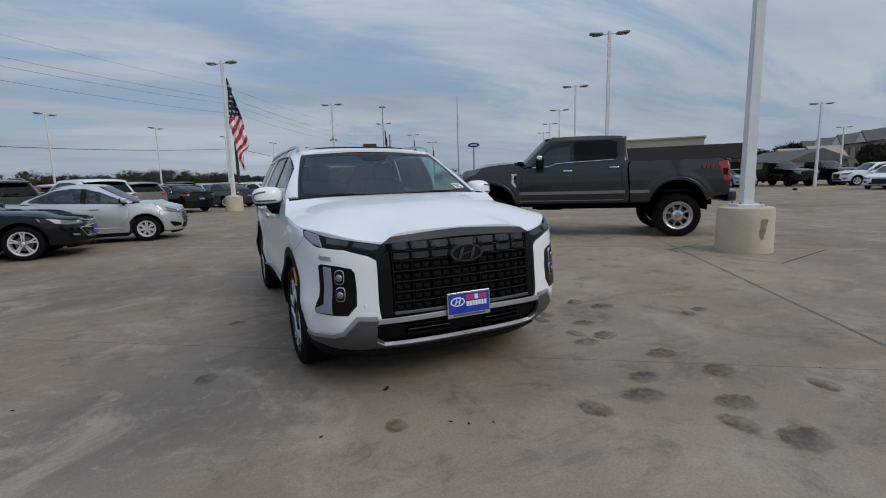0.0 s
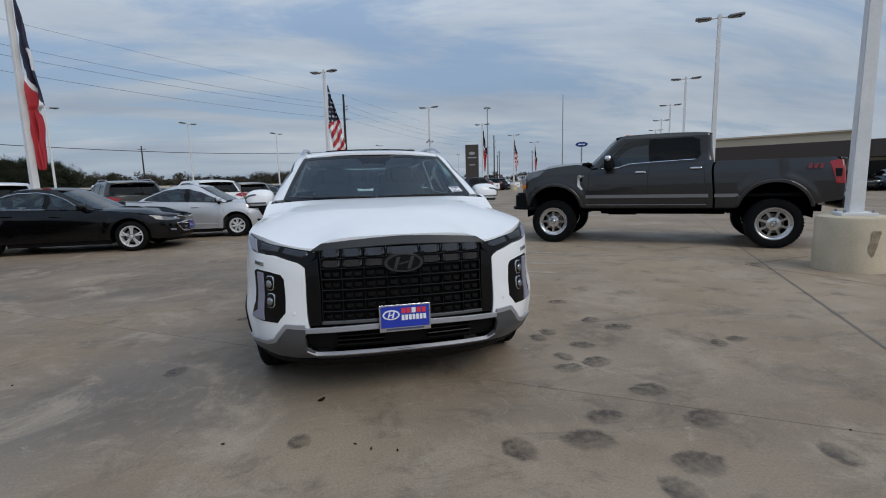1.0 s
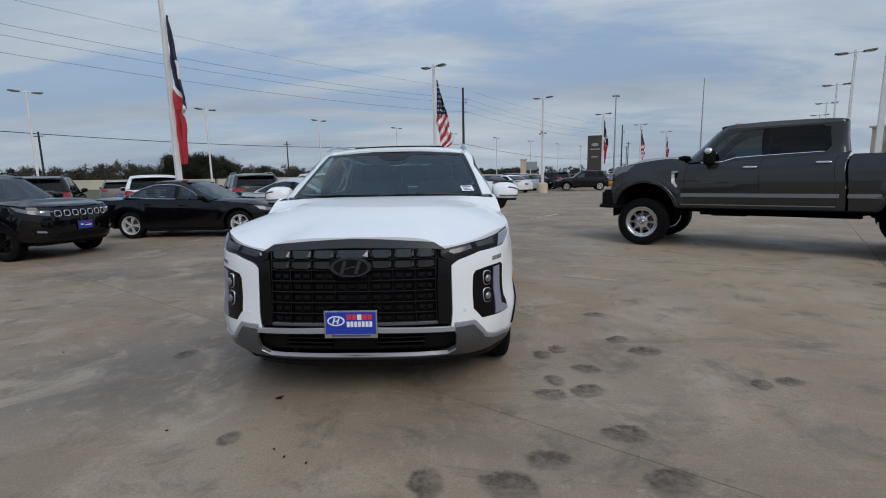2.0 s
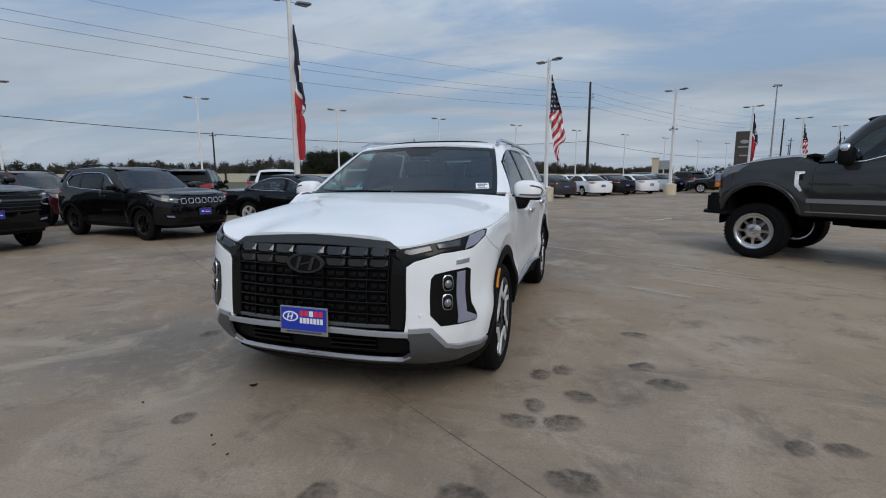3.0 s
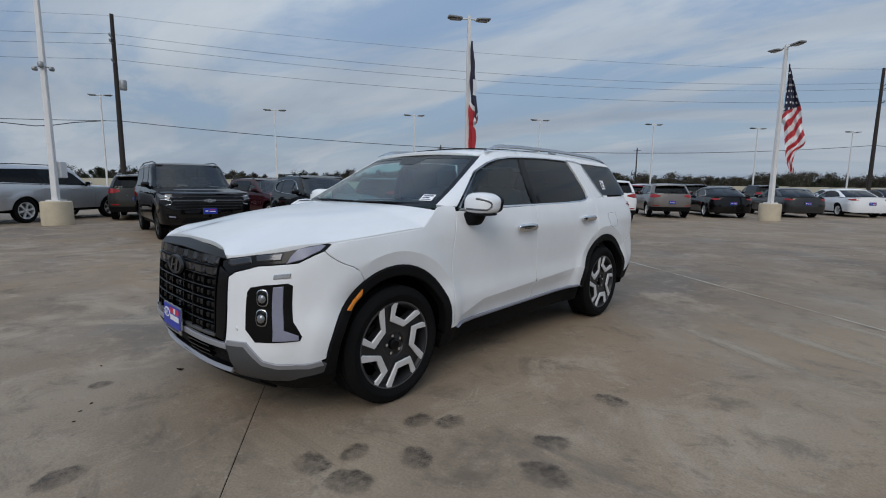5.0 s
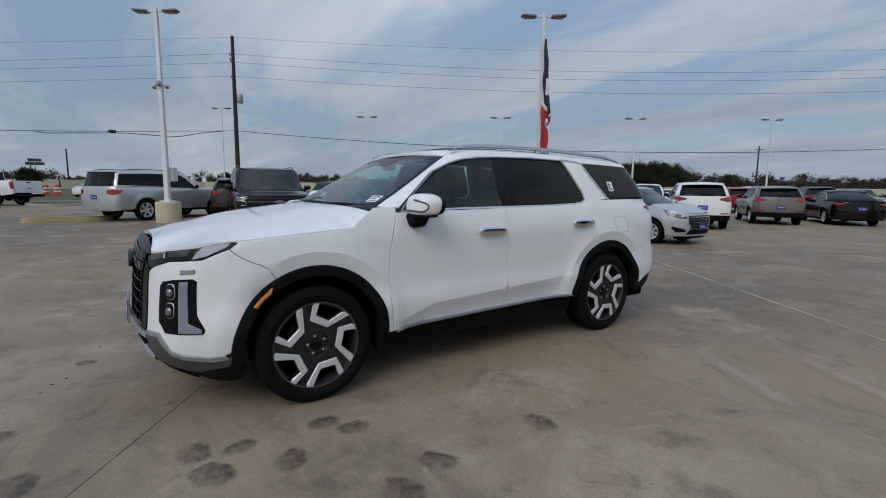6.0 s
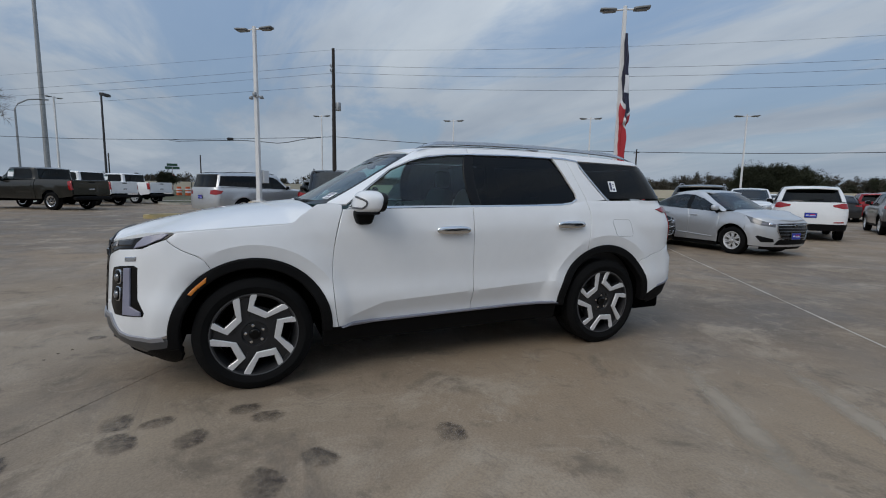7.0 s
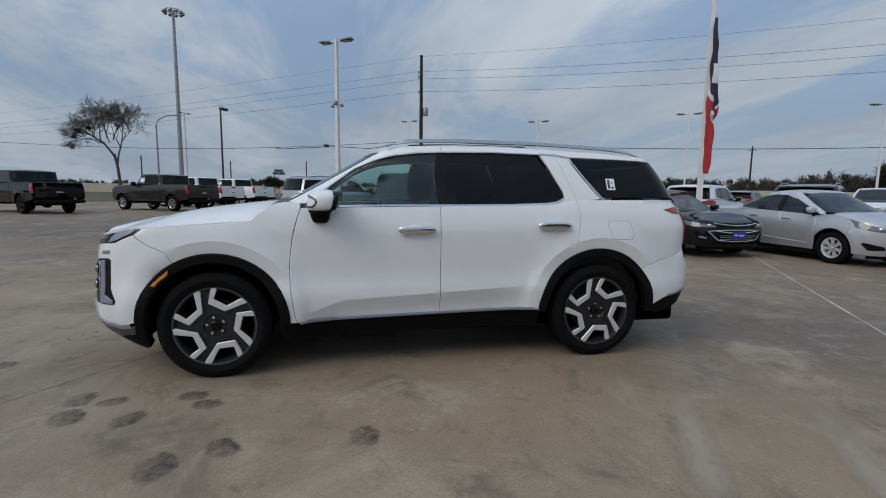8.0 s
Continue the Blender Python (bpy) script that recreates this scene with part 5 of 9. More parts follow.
    # labels on the glass
    def sticker(sh, c, w, h, off, bars):
        p0 = sh.at(*c)
        n = sh.normal(*c)
        m = Matrix.Translation(p0 + n * off) @ n.to_track_quat("Z", "Y").to_matrix().to_4x4()
        bm = bmesh.new()
        box(bm, -w / 2, w / 2, -h / 2, h / 2, 0, 0.0012, m=m)
        st = part("window_label", bm, "paper", car, "white printed paper label")
        for x, y, a, b in bars:
            bm = bmesh.new()
            box(bm, x - a / 2, x + a / 2, y - b / 2, y + b / 2, 0.001, 0.002, m=m)
            part("label_print", bm, "ink", st)

    sticker(top, f(0.70, 1.295), 0.105, 0.088, -0.003, [(0, 0.024, 0.080, 0.016), (-0.01, -0.002, 0.06, 0.012), (0.0, -0.026, 0.075, 0.010)])
    sticker(top, s(1.585, 1.405), 0.075, 0.10, 0.001, [(-0.016, 0.0, 0.022, 0.075), (0.014, -0.03, 0.02, 0.02), (0.014, 0.005, 0.02, 0.006), (0.014, 0.02, 0.02, 0.006)])
    # cabin
    bm = bmesh.new()
    superbox(bm, (0, -0.72, 1.03), (0.80, 0.30, 0.17), 5, 24, 10)
    superbox(bm, (0.38, -0.58, 1.17), (0.20, 0.12, 0.06), 4, 16, 8)
    part("dashboard", bm, "cabin", car, smooth=50)
    bm = bmesh.new()
    c, q = Vector((0.38, -0.34, 1.06)), Matrix.Rotation(radians(65), 3, "X")
    pts = [c + q @ Vector((0.185 * math.cos(a), 0.185 * math.sin(a), 0)) for a in (2 * math.pi * i / 28 for i in range(29))]
    tube(bm, pts, 0.015, 8, cap=False)
    superbox(bm, c, (0.07, 0.06, 0.03), 3, 12, 8)
    tube(bm, [c + q @ Vector((-0.18, 0, 0)), c, c + q @ Vector((0.18, 0, 0))], 0.018, 6)
    tube(bm, [c, c + Vector((0, -0.30, -0.10))], 0.03, 8)
    part("steering_wheel", bm, "cabin", car, smooth=50)
    seat_row(car, (-0.38, 0.38), 0.02, 0.72, 0.52)
    seat_row(car, (-0.40, 0.40), 0.95, 0.74, 0.52)
    seat_row(car, (-0.36, 0.36), 1.70, 0.80, 0.45, 0.5)
    bm = bmesh.new()
    box(bm, -0.86, 0.86, -1.0, 2.2, 0.40, 0.46)
    box(bm, -0.86, -0.82, -0.95, 2.2, 0.40, 1.15)
    box(bm, 0.82, 0.86, -0.95, 2.2, 0.40, 1.15)
    part("cabin_floor", bm, "cabin", car)
    bm = bmesh.new()
    box(bm, -0.60, 0.60, -0.25, 2.0, 1.635, 1.645)
    part("headlining", bm, "headliner", car)
    bm = bmesh.new()
    superbox(bm, (0, -0.42, 1.555), (0.115, 0.022, 0.034), 3, 16, 8)
    part("inner_mirror", bm, "trim_black", car, smooth=50)
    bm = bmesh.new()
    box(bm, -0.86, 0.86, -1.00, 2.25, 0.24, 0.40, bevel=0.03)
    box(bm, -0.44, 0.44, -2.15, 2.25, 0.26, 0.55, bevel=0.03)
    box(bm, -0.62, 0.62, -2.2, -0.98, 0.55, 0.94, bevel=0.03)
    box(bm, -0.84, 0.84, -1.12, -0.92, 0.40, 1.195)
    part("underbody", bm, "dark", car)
    for y in (FY, RY):
        for sd in (1, -1):
            add_wheel(car, (sd * 0.860, y, HZ), sd, 0.377, 0.262, 0.274, "u", "alloy_face", 5, 65 if y < 0 else 55)
    return car


HERO = hero()

# ---- other vehicles, built from one set of rules ----


SHELLS = {}


def vehicle(name, label, category, color, kind, hw, wb, fo, ro, H, sill, belt, hood, cowl, ws, roof, rear, R=0.33, rim=0.215, hubz=None, arch_r=None, arch_z=None, style="five", face="alloy_face", spokes=5,
            wheel_w=0.22, doors=(), dlo=None, deck=None, tail_z=None, trim="plastic", cladding=False, grille="bars", grille_box=None, lamp=None, tail="side", glass_rear="dark_glass", glass_front="clear_glass", chrome_line=False,
            rails=False, plate_front=False, plate_rear=False, bed=None, grid=0.08, nf=2.6, cf=0.6, cr=0.45, tumble=0.74, group="", bumper=None, wheel_mat=None, lite=False, lh=0.16, fog="lamp", crown=0.0):
    """A parked vehicle with its front to -y, its origin between the axles on the ground. Lengths from there in metres."""
    car = thing(name, label, category, group)
    yF, yR = -wb / 2 - fo, wb / 2 + ro
    FY, RY = -wb / 2, wb / 2
    hubz = hubz or R
    ar = arch_r or R + 0.075
    az = arch_z or hubz
    b0, b1 = belt
    tz = tail_z or b1
    body = Shell(
        Curve((sill - 0.12, hw * 0.92), (sill, hw * 0.955), (sill + 0.25, hw * 0.99), ((sill + b0) / 2 + 0.05, hw), (b0 - 0.12, hw * 0.985), (b0, hw * 0.95), (b0 + 0.1, hw * 0.92)),
        Curve((sill - 0.12, yF + 0.12), (sill, yF + 0.03), (sill + 0.2, yF), (hood - 0.12, yF + 0.02), (hood, yF + 0.07), (hood + 0.08, yF + 0.16), (b0 + 0.1, yF + 0.30)),
        Curve((sill - 0.12, yR - 0.10), (sill, yR - 0.03), (sill + 0.25, yR), (tz - 0.15, yR - 0.03), (tz, yR - 0.06), (tz + 0.1, yR - 0.1)),
        cf=cf, cr=cr, nf=nf, nr=2.8 if kind != "pickup" else 8.0, arches=((FY, az, ar), (RY, az, ar)), flare=0.02)
    wy0, wy1 = ws
    re, rb = roof, rear
    zt = H - 0.055
    top = Shell(
        Curve((b0 - 0.05, hw * 0.962), (b0 + 0.02, hw * 0.945), (b0 + (H - b0) * 0.4, hw * 0.885), (H - 0.12, hw * (tumble + 0.045)), (H - 0.05, hw * tumble), (H, hw * (tumble - 0.12))),
        Curve((b0 - 0.05, wy0 - 0.09), (b0 + 0.02, wy0), ((b0 + zt) / 2, wy0 + (wy1 - wy0) * 0.49), (zt - 0.03, wy1 - 0.05), (zt + 0.02, wy1 + 0.03), (H, wy1 + 0.15)),
        Curve((b0 - 0.05, rb + 0.03), (b1 + 0.02, rb), ((b1 + zt) / 2, rb + (re - rb) * 0.47), (zt - 0.03, re + 0.03), (H, re - 0.08)),
        cf=0.36, cr=0.30, nf=2.6, nr=3.0 if kind != "pickup" else 6.0)
    SHELLS[car.name] = body
    SHELLS[car.name + "_top"] = top
    F, S, Rr = body.F, body.S, body.R
    f, s, r = top.F, top.S, top.R
    hz = Curve((yF + 0.2, hood), (yF + 0.45, hood + (cowl - hood) * 0.25), ((yF + wy0) / 2, hood + (cowl - hood) * 0.55 - 0.02), (wy0 - 0.05, cowl - 0.05), (wy0 + 0.25, b0))
    bz = Curve((wy0 + 0.2, b0), (rb - 0.2, b1)) if kind != "sedan" else Curve((wy0 + 0.2, b0), (rb - 0.45, b1), (rb, b1 - 0.02), (yR - 0.1, tz))

    def arch(yc, a0, a1, n=10, rr=None):
        return arc(body, yc, az, rr or ar, a0, a1, n)

    d0, d1, d2 = doors
    lo = math.degrees(math.asin(max(-1, min(1, (sill - az) / ar))))
    # front end
    sf = FY - ar - 0.02
    seam = 138
    half = [F(0, sill - 0.02), F(0, hood - 0.005), F(hw * 0.55, hood - 0.005), S(yF + 0.42, hz(yF + 0.42) - 0.004), S(FY - ar * 0.60, hz(FY - ar * 0.6) - 0.03)] + arch(FY, seam, 180 - lo, 6) + [F(hw * 0.8, sill - 0.02)]
    pair("front_bumper", body, half, bumper or color, car, grid=grid)
    wing = [S(FY - ar * 0.60, hz(FY - ar * 0.6) - 0.03)] + [S(y, hz(y)) for y in (FY - ar * 0.4, FY, FY + (wy0 - FY) * 0.5, wy0 + 0.02, wy0 + 0.2)] + [S(d0 + 0.06, b0), S(d0, (b0 + sill) / 2 + 0.1), S(d0 + 0.03, sill)] + arch(FY, lo, seam, 14)
    pair("front_wing", body, wing, color, car, grid=grid)
    pair("front_door", body, [S(d0 + 0.03, sill), S(d0, (b0 + sill) / 2 + 0.1), S(d0 + 0.06, b0), S((d0 + d1) / 2, bz((d0 + d1) / 2)), S(d1, bz(d1)), S(d1 - 0.01, sill)], color, car, grid=grid)
    q = max(d1 + 0.1, RY - ar)
    if d2 is not None:
        back = arch(RY, 100, 180 - lo, 8) if d2 > RY - ar + 0.12 else [S(d2, sill)]
        up = [S(d2, (b0 + sill) / 2 + 0.15)] if d2 > RY - ar + 0.12 else []
        pair("rear_door", body, [S(d1 - 0.01, sill), S(d1, bz(d1)), S((d1 + d2) / 2, bz((d1 + d2) / 2)), S(d2, bz(d2))] + up + back, color, car, grid=grid)
        e = d2
    else:
        e, back, up = d1, [], []
    if kind == "pickup":
        cabr, bedt = bed
        e2 = e + 0.05
        pair("cab_corner", body, [S(e, sill), S(e, bz(e)), S(cabr, bz(cabr)), S(cabr, sill)], color, car, grid=grid) if cabr - e > 0.08 else None
        g0 = cabr + 0.03
        pair("bed_side", body, [S(g0, sill), S(g0, bedt), S(yR - 0.25, bedt), Rr(hw * 0.93, bedt), Rr(hw * 0.93, sill + 0.2), S(yR - 0.2, sill + 0.12)] + arch(RY, lo + 6, 180 - lo, 14), color, car, grid=grid)
        bm = bmesh.new()
        box(bm, -hw * 0.915, hw * 0.915, yR - 0.09, yR - 0.012, sill + 0.20, bedt - 0.01, bevel=0.02)
        box(bm, -hw * 0.70, hw * 0.70, yR - 0.03, yR - 0.002, sill + 0.30, bedt - 0.16, bevel=0.012)
        gate = part("tailgate", bm, color, car)
        bm = bmesh.new()
        box(bm, -0.16, 0.16, yR - 0.02, yR + 0.006, bedt - 0.13, bedt - 0.07, bevel=0.01)
        part("handle", bm, "plastic", gate)
        bm = bmesh.new()
        box(bm, -0.14, 0.14, yR - 0.02, yR + 0.010, (sill + bedt) / 2 - 0.02, (sill + bedt) / 2 + 0.05, bevel=0.012)
        part("emblem", bm, "satin_chrome", gate)
        bm = bmesh.new()
        box(bm, -hw * 0.80, hw * 0.80, g0, yR - 0.12, sill + 0.20, sill + 0.26)
        for sd in (1, -1):
            box(bm, sd * hw * 0.80, sd * hw * 0.895, g0, yR - 0.10, bedt - 0.14, bedt - 0.004)
        box(bm, -hw * 0.895, hw * 0.895, g0, g0 + 0.05, sill + 0.2, bedt - 0.01)
        part("bed_liner", bm, "plastic", car)
        bm = bmesh.new()
        lifted = R > 0.42
        superbox(bm, (0, yR + 0.04, sill + 0.10 if lifted else sill + 0.05), (hw * 0.95, 0.11, 0.13 if lifted else 0.085), 6, 30, 10)
        part("rear_bumper", bm, color if lifted else "chrome" if wheel_mat == "chrome" else "plastic", car, smooth=50)
        bm = bmesh.new()
        for sd in (1, -1):
            box(bm, sd * 0.36, sd * 0.46, yF + 0.4, yR - 0.2, sill - 0.10, sill + 0.02)
        box(bm, -0.9, 0.9, FY - 0.05, FY + 0.05, hubz - 0.05, hubz + 0.05)
        box(bm, -0.9, 0.9, RY - 0.05, RY + 0.05, hubz - 0.05, hubz + 0.05)
        for yy in (FY - 0.25, FY + 0.55, RY - 0.6, RY + 0.4):
            box(bm, -0.46, 0.46, yy, yy + 0.09, sill - 0.14, sill)
        for sd in (1, -1):
            tube(bm, [(sd * 0.55, FY, hubz), (sd * 0.50, FY, sill + 0.2)], 0.05, 8)
            tube(bm, [(sd * 0.50, RY + 0.1, hubz), (sd * 0.46, RY + 0.3, sill + 0.1)], 0.04, 8)
        superbox(bm, (0, RY, hubz), (0.17, 0.17, 0.16), 2.4, 14, 10)
        part("chassis", bm, "dark", car)
    else:
        rw = [S(e, bz(e))] + [S(y, bz(y)) for y in (e + (yR - e) * 0.3, e + (yR - e) * 0.55)] + [S(yR - cr * 0.75, bz(yR - 0.3)), Rr(hw * 0.80, tz - 0.02), Rr(hw * 0.82, sill + 0.42), S(RY + ar + 0.10, sill + 0.36)]
        rw += arch(RY, 35, 100, 10) + up if up else arch(RY, 35, 180 - lo, 14) + [S(e, sill)]
        pair("rear_wing", body, rw, color, car, grid=grid)
        hb = [S(RY + ar + 0.10, sill + 0.36), Rr(hw * 0.82, sill + 0.42), (Rr(0, 0.8)[0], sill + 0.42), (Rr(0, 0.8)[0], sill - 0.02), Rr(hw * 0.75, sill - 0.02)] + arch(RY, lo + 4, 35, 5)
        pair("rear_bumper", body, hb, color, car, grid=grid, gap=0.0)
        if cladding:
            pair("rear_valance", body, [S(RY + ar + 0.06, sill + 0.16), Rr(hw * 0.80, sill + 0.16), (Rr(0, 0.8)[0], sill + 0.16), (Rr(0, 0.8)[0], sill - 0.04), Rr(hw * 0.75, sill - 0.04), S(RY + ar + 0.10, sill - 0.02)], trim, car, off=0.008, grid=grid, gap=0.0)
        gate = [Rr(hw * 0.82, sill + 0.42), Rr(hw * 0.80, tz - 0.02), (Rr(0, 0.8)[0], tz - 0.02), (Rr(0, 0.8)[0], sill + 0.42)]
        pair("boot_lid" if kind == "sedan" else "tailgate", body, gate, color, car, grid=grid, gap=0.0)
    # bonnet
    ends = [F(hw * 0.55, hood)] + [S(y, hz(y)) for y in (yF + 0.42, FY - 0.1, FY + (wy0 - FY) * 0.5, wy0 - 0.05, wy0 + 0.16)]
    E = [body.at(*p) for p in ends]
    n = len(E) - 1
    ex, ey, ez = (Curve(*[(i / n, v[k]) for i, v in enumerate(E)]) for k in range(3))
    cz = Curve((yF + 0.03, hood - 0.02), (yF + 0.10, hood + 0.03), (yF + 0.5, hood + (cowl - hood) * 0.42 + 0.025 + crown), ((yF + wy0) / 2 + 0.1 * (crown > 0), hood + (cowl - hood) * 0.72 + 0.03 + crown * 0.6), (wy0 + 0.1, cowl + 0.02))
    rows = []
    for i in range(21):
        t = i / 20
        yc0 = yF + 0.055 + (wy0 - 0.03 - yF - 0.055) * t
        row = []
        for k in range(-10, 11):
            a = abs(k) / 10
            y = yc0 + (ey(t) - yc0) * a ** 2.4
            row.append(Vector((math.copysign(a * ex(t), k) if k else 0.0, y, ez(t) + 0.003 + (cz(y) - ez(t)) * (1 - a ** 4))))
        rows.append(row)
    bm = bmesh.new()
    skirted(bm, rows, 0.03)
    part("bonnet", bm, color, car, smooth=45)
    bm = bmesh.new()
    rows = [[Vector((hw * 0.88 * k / 8, wy0 - 0.06 + 0.13 * (k / 8) ** 2 + d, cowl - 0.02 + h)) for k in range(-8, 9)] for d, h in ((-0.03, 0.0), (0.08, 0.02), (0.16, 0.0))]
    skirted(bm, rows, 0.05)
    part("cowl", bm, "plastic", car)
    # glasshouse
    ez_ = Curve((wy1 - 0.05, zt - 0.02), (wy1 + 0.25, H - 0.045), ((wy1 + re) / 2, H - 0.035), (re - 0.2, H - 0.055), (re, zt - 0.03))
    kx = 0.90
    if dlo is None:
        dlo = []
    zl = [b0 + 0.02 + (zt - 0.02 - b0) * i / 5 for i in range(6)]
    zr = [b1 + 0.02 + (zt - 0.05 - b1) * i / 5 for i in range(6)]
    frame_out = [f(kx * top.w(z), z) for z in zl] + [s(y, ez_(y)) for y in [wy1 + 0.22 + (re - 0.25 - wy1 - 0.22) * i / 6 for i in range(7)]] + [r(0.86 * top.w(z), z) for z in zr[::-1]]
    ring = [s(y, z) for y, z in dlo]
    pair("roof_frame", top, frame_out + ring[::-1], color, car, grid=grid, gap=0.0)
    scr = [f(-kx * top.w(z), z) for z in zl] + [f(0, zt + 0.0)] + [f(kx * top.w(z), z) for z in zl[::-1]] + [f(0, b0 - 0.01)]
    panel("windscreen", top, scr, "screen_glass", car, off=-0.006, depth=0.006, grid=0.10, gap=0.0)
    pair("rear_window", top, [r(0.85 * top.w(z), z) for z in zr] + [(r(0, z)[0], z) for z in (zt - 0.04, b1 + 0.02)], glass_rear, car, off=-0.006, depth=0.006, grid=0.12, gap=0.0)
    # side windows: the opening split at the pillars
    front_pts = [p for p in dlo if p[0] < d1 - 0.06]
    zt1 = max(p[1] for p in dlo)

    def zat(y, upper):
        """Height of the opening's edge at y."""
        best = []
        for a, b in zip(dlo, dlo[1:] + dlo[:1]):
            if (a[0] - y) * (b[0] - y) <= 0 and a[0] != b[0]:
                best.append(a[1] + (b[1] - a[1]) * (y - a[0]) / (b[0] - a[0]))
        return max(best) if upper else min(best)

    cuts = [d1] + ([d2] if (d2 is not None and d2 < max(p[0] for p in dlo) - 0.15 and kind == "suv") else [])
    spans, last = [], -9
    for c in cuts + [9]:
        pts = [p for p in dlo if last + 0.045 < p[0] < c - 0.045]
        a, b = last + 0.04, c - 0.04
        poly = []
        ups = sorted([p for p in pts if p[1] > (zat(p[0], True) + zat(p[0], False)) / 2 - 1e-4 or abs(zat(p[0], True) - zat(p[0], False)) < 0.02])
        dns = sorted([p for p in pts if p not in ups], reverse=True)
        if last > -5:
            poly.append((a, zat(a, True)))
        poly += ups
        if c < 5:
            poly += [(b, zat(b, True)), (b, zat(b, False))]
        poly += dns
        if last > -5:
            poly.append((a, zat(a, False)))
        spans.append(poly)
        last = c
    for i, poly in enumerate(spans):
        if len(poly) >= 3:
            pair("side_window", top, [s(*p) for p in poly], glass_front if i == 0 else glass_rear, car, off=-0.008, depth=0.004, grid=0.12, gap=0.0)
    for c in cuts:
        pair("door_pillar", top, [s(c - 0.045, zat(c - 0.045, False)), s(c - 0.045, zat(c - 0.045, True)), s(c + 0.045, zat(c + 0.045, True)), s(c + 0.045, zat(c + 0.045, False))], "trim_black", car, off=-0.002, grid=0.12, gap=0.0)
    if chrome_line:
        for sd in (1, -1):
            bm = bmesh.new()
            pts = []
            m = len(dlo)
            for i in range(m + (0 if chrome_line == "top" else 1)):
                (a, b), (c, d) = dlo[i % m], dlo[(i + 1) % m]
                for k in range(4):
                    y, z = a + (c - a) * k / 4, b + (d - b) * k / 4
                    if chrome_line == "top" and i == m - 1 and k:
                        continue
                    v = top.at(*s(y, z)) + top.normal(*s(y, z)) * 0.004
                    pts.append((v.x * sd, v.y, v.z))
            tube(bm, pts, 0.010, 6)
            part("window_trim", bm, "chrome", car, smooth=60)
    # roof
    rows = []
    for i in range(21):
        y0 = wy1 - 0.02 + (re + 0.02 - wy1) * i / 20
        ze = ez_(y0)
        ys = min(max(y0, wy1 + 0.2), re - 0.15)
        xe = top.at(*s(ys, ez_(ys))).x
        if y0 < wy1 + 0.2:
            xe *= 0.93 + 0.07 * (y0 - wy1 + 0.02) / 0.22
        rows.append([Vector((math.copysign(abs(k) / 8 * xe, k) if k else 0.0, y0 + (0.05 * (k / 8) ** 2 if i == 0 else 0), ze + 0.038 * (1 - (abs(k) / 8) ** 3) * min(1, i / 3, (20 - i) / 3 + 0.2))) for k in range(-8, 9)])
    bm = bmesh.new()
    skirted(bm, rows, 0.02)
    part("roof", bm, color, car, smooth=45)
    if rails:
        for sd in (1, -1):
            bm = bmesh.new()
            pts = []
            for i in range(15):
                y = wy1 + 0.25 + (re - 0.3 - wy1 - 0.25) * i / 14
                pts.append((sd * (top.at(*s(y, ez_(y))).x - 0.04), y, ez_(y) + 0.02 + 0.04 * min(1, i / 2, (14 - i) / 2)))
            tube(bm, pts, 0.016, 6)
            part("roof_rail", bm, rails, car, smooth=60)
    if kind == "sedan":
        rows = []
        for i in range(9):
            y = rb - 0.10 + (yR - 0.06 - rb + 0.10) * i / 8
            ze = bz(y)
            xe = body.at(*S(min(y, yR - cr * 0.6), ze)).x * (1 - 0.12 * (i / 8) ** 4)
            rows.append([Vector((math.copysign(abs(k) / 6 * xe, k) if k else 0.0, y - 0.05 * (k / 6) ** 2 * (i / 8), ze + 0.03 * (1 - (abs(k) / 6) ** 4))) for k in range(-6, 7)])
        bm = bmesh.new()
        skirted(bm, rows, 0.05)
        part("boot_deck", bm, color, car, smooth=45)
    # lamps, grille, trim
    lm = lamp or [(0.52, hood - lh * 0.8), (0.50, hood - 0.03), (0.82, hood - 0.005)]
    for sd in (1, -1):
        hl = panel("headlamp", body, [F(hw * x, z) for x, z in lm] + [S(yF + 0.60, hz(yF + 0.60) - 0.02), S(yF + 0.44, hood - lh * 0.45), S(yF + 0.26, hood - lh * 0.85)], "clear_lens", car, off=0.006, grid=0.06, side=sd)
        lx, lz = sum(p[0] for p in lm) / 3 + 0.03, sum(p[1] for p in lm) / 3
        c = body.at(*F(hw * lx, lz))
        nn = body.normal(*F(hw * lx, lz))
        bm = bmesh.new()
        superbox(bm, (0, 0, 0.004), (0.045, 0.26 * lh, 0.02), 2.2, 14, 8, Matrix.Translation((c.x * sd, c.y, c.z)) @ Vector((nn.x * sd, nn.y, nn.z)).to_track_quat("Z", "Y").to_matrix().to_4x4())
        part("projector", bm, "chrome", hl, smooth=50)
        if not lite:
            panel("lamp_strip", body, [F(hw * 0.56, hood - lh * 0.72), F(hw * 0.56, hood - lh * 0.60), F(hw * 0.86, hood - lh * 0.50), F(hw * 0.88, hood - lh * 0.64)], "drl_lens", hl, off=0.010, depth=0.01, grid=0.06, side=sd, rnd=0.002)
    gb = grille_box or (0.42, hood - 0.42, hood - 0.06)
    gx, gz0, gz1 = gb[0] * hw, gb[1], gb[2]
    gr = panel("grille", body, [F(-gx * 0.8, gz0), F(-gx, (gz0 + gz1) / 2), F(-gx * 0.96, gz1), F(gx * 0.96, gz1), F(gx, (gz0 + gz1) / 2), F(gx * 0.8, gz0)], "gloss_black", car, off=0.008, depth=0.03, grid=0.08)
    if grille == "bars":
        for i in range(5):
            z = gz0 + (gz1 - gz0) * (i + 0.5) / 5
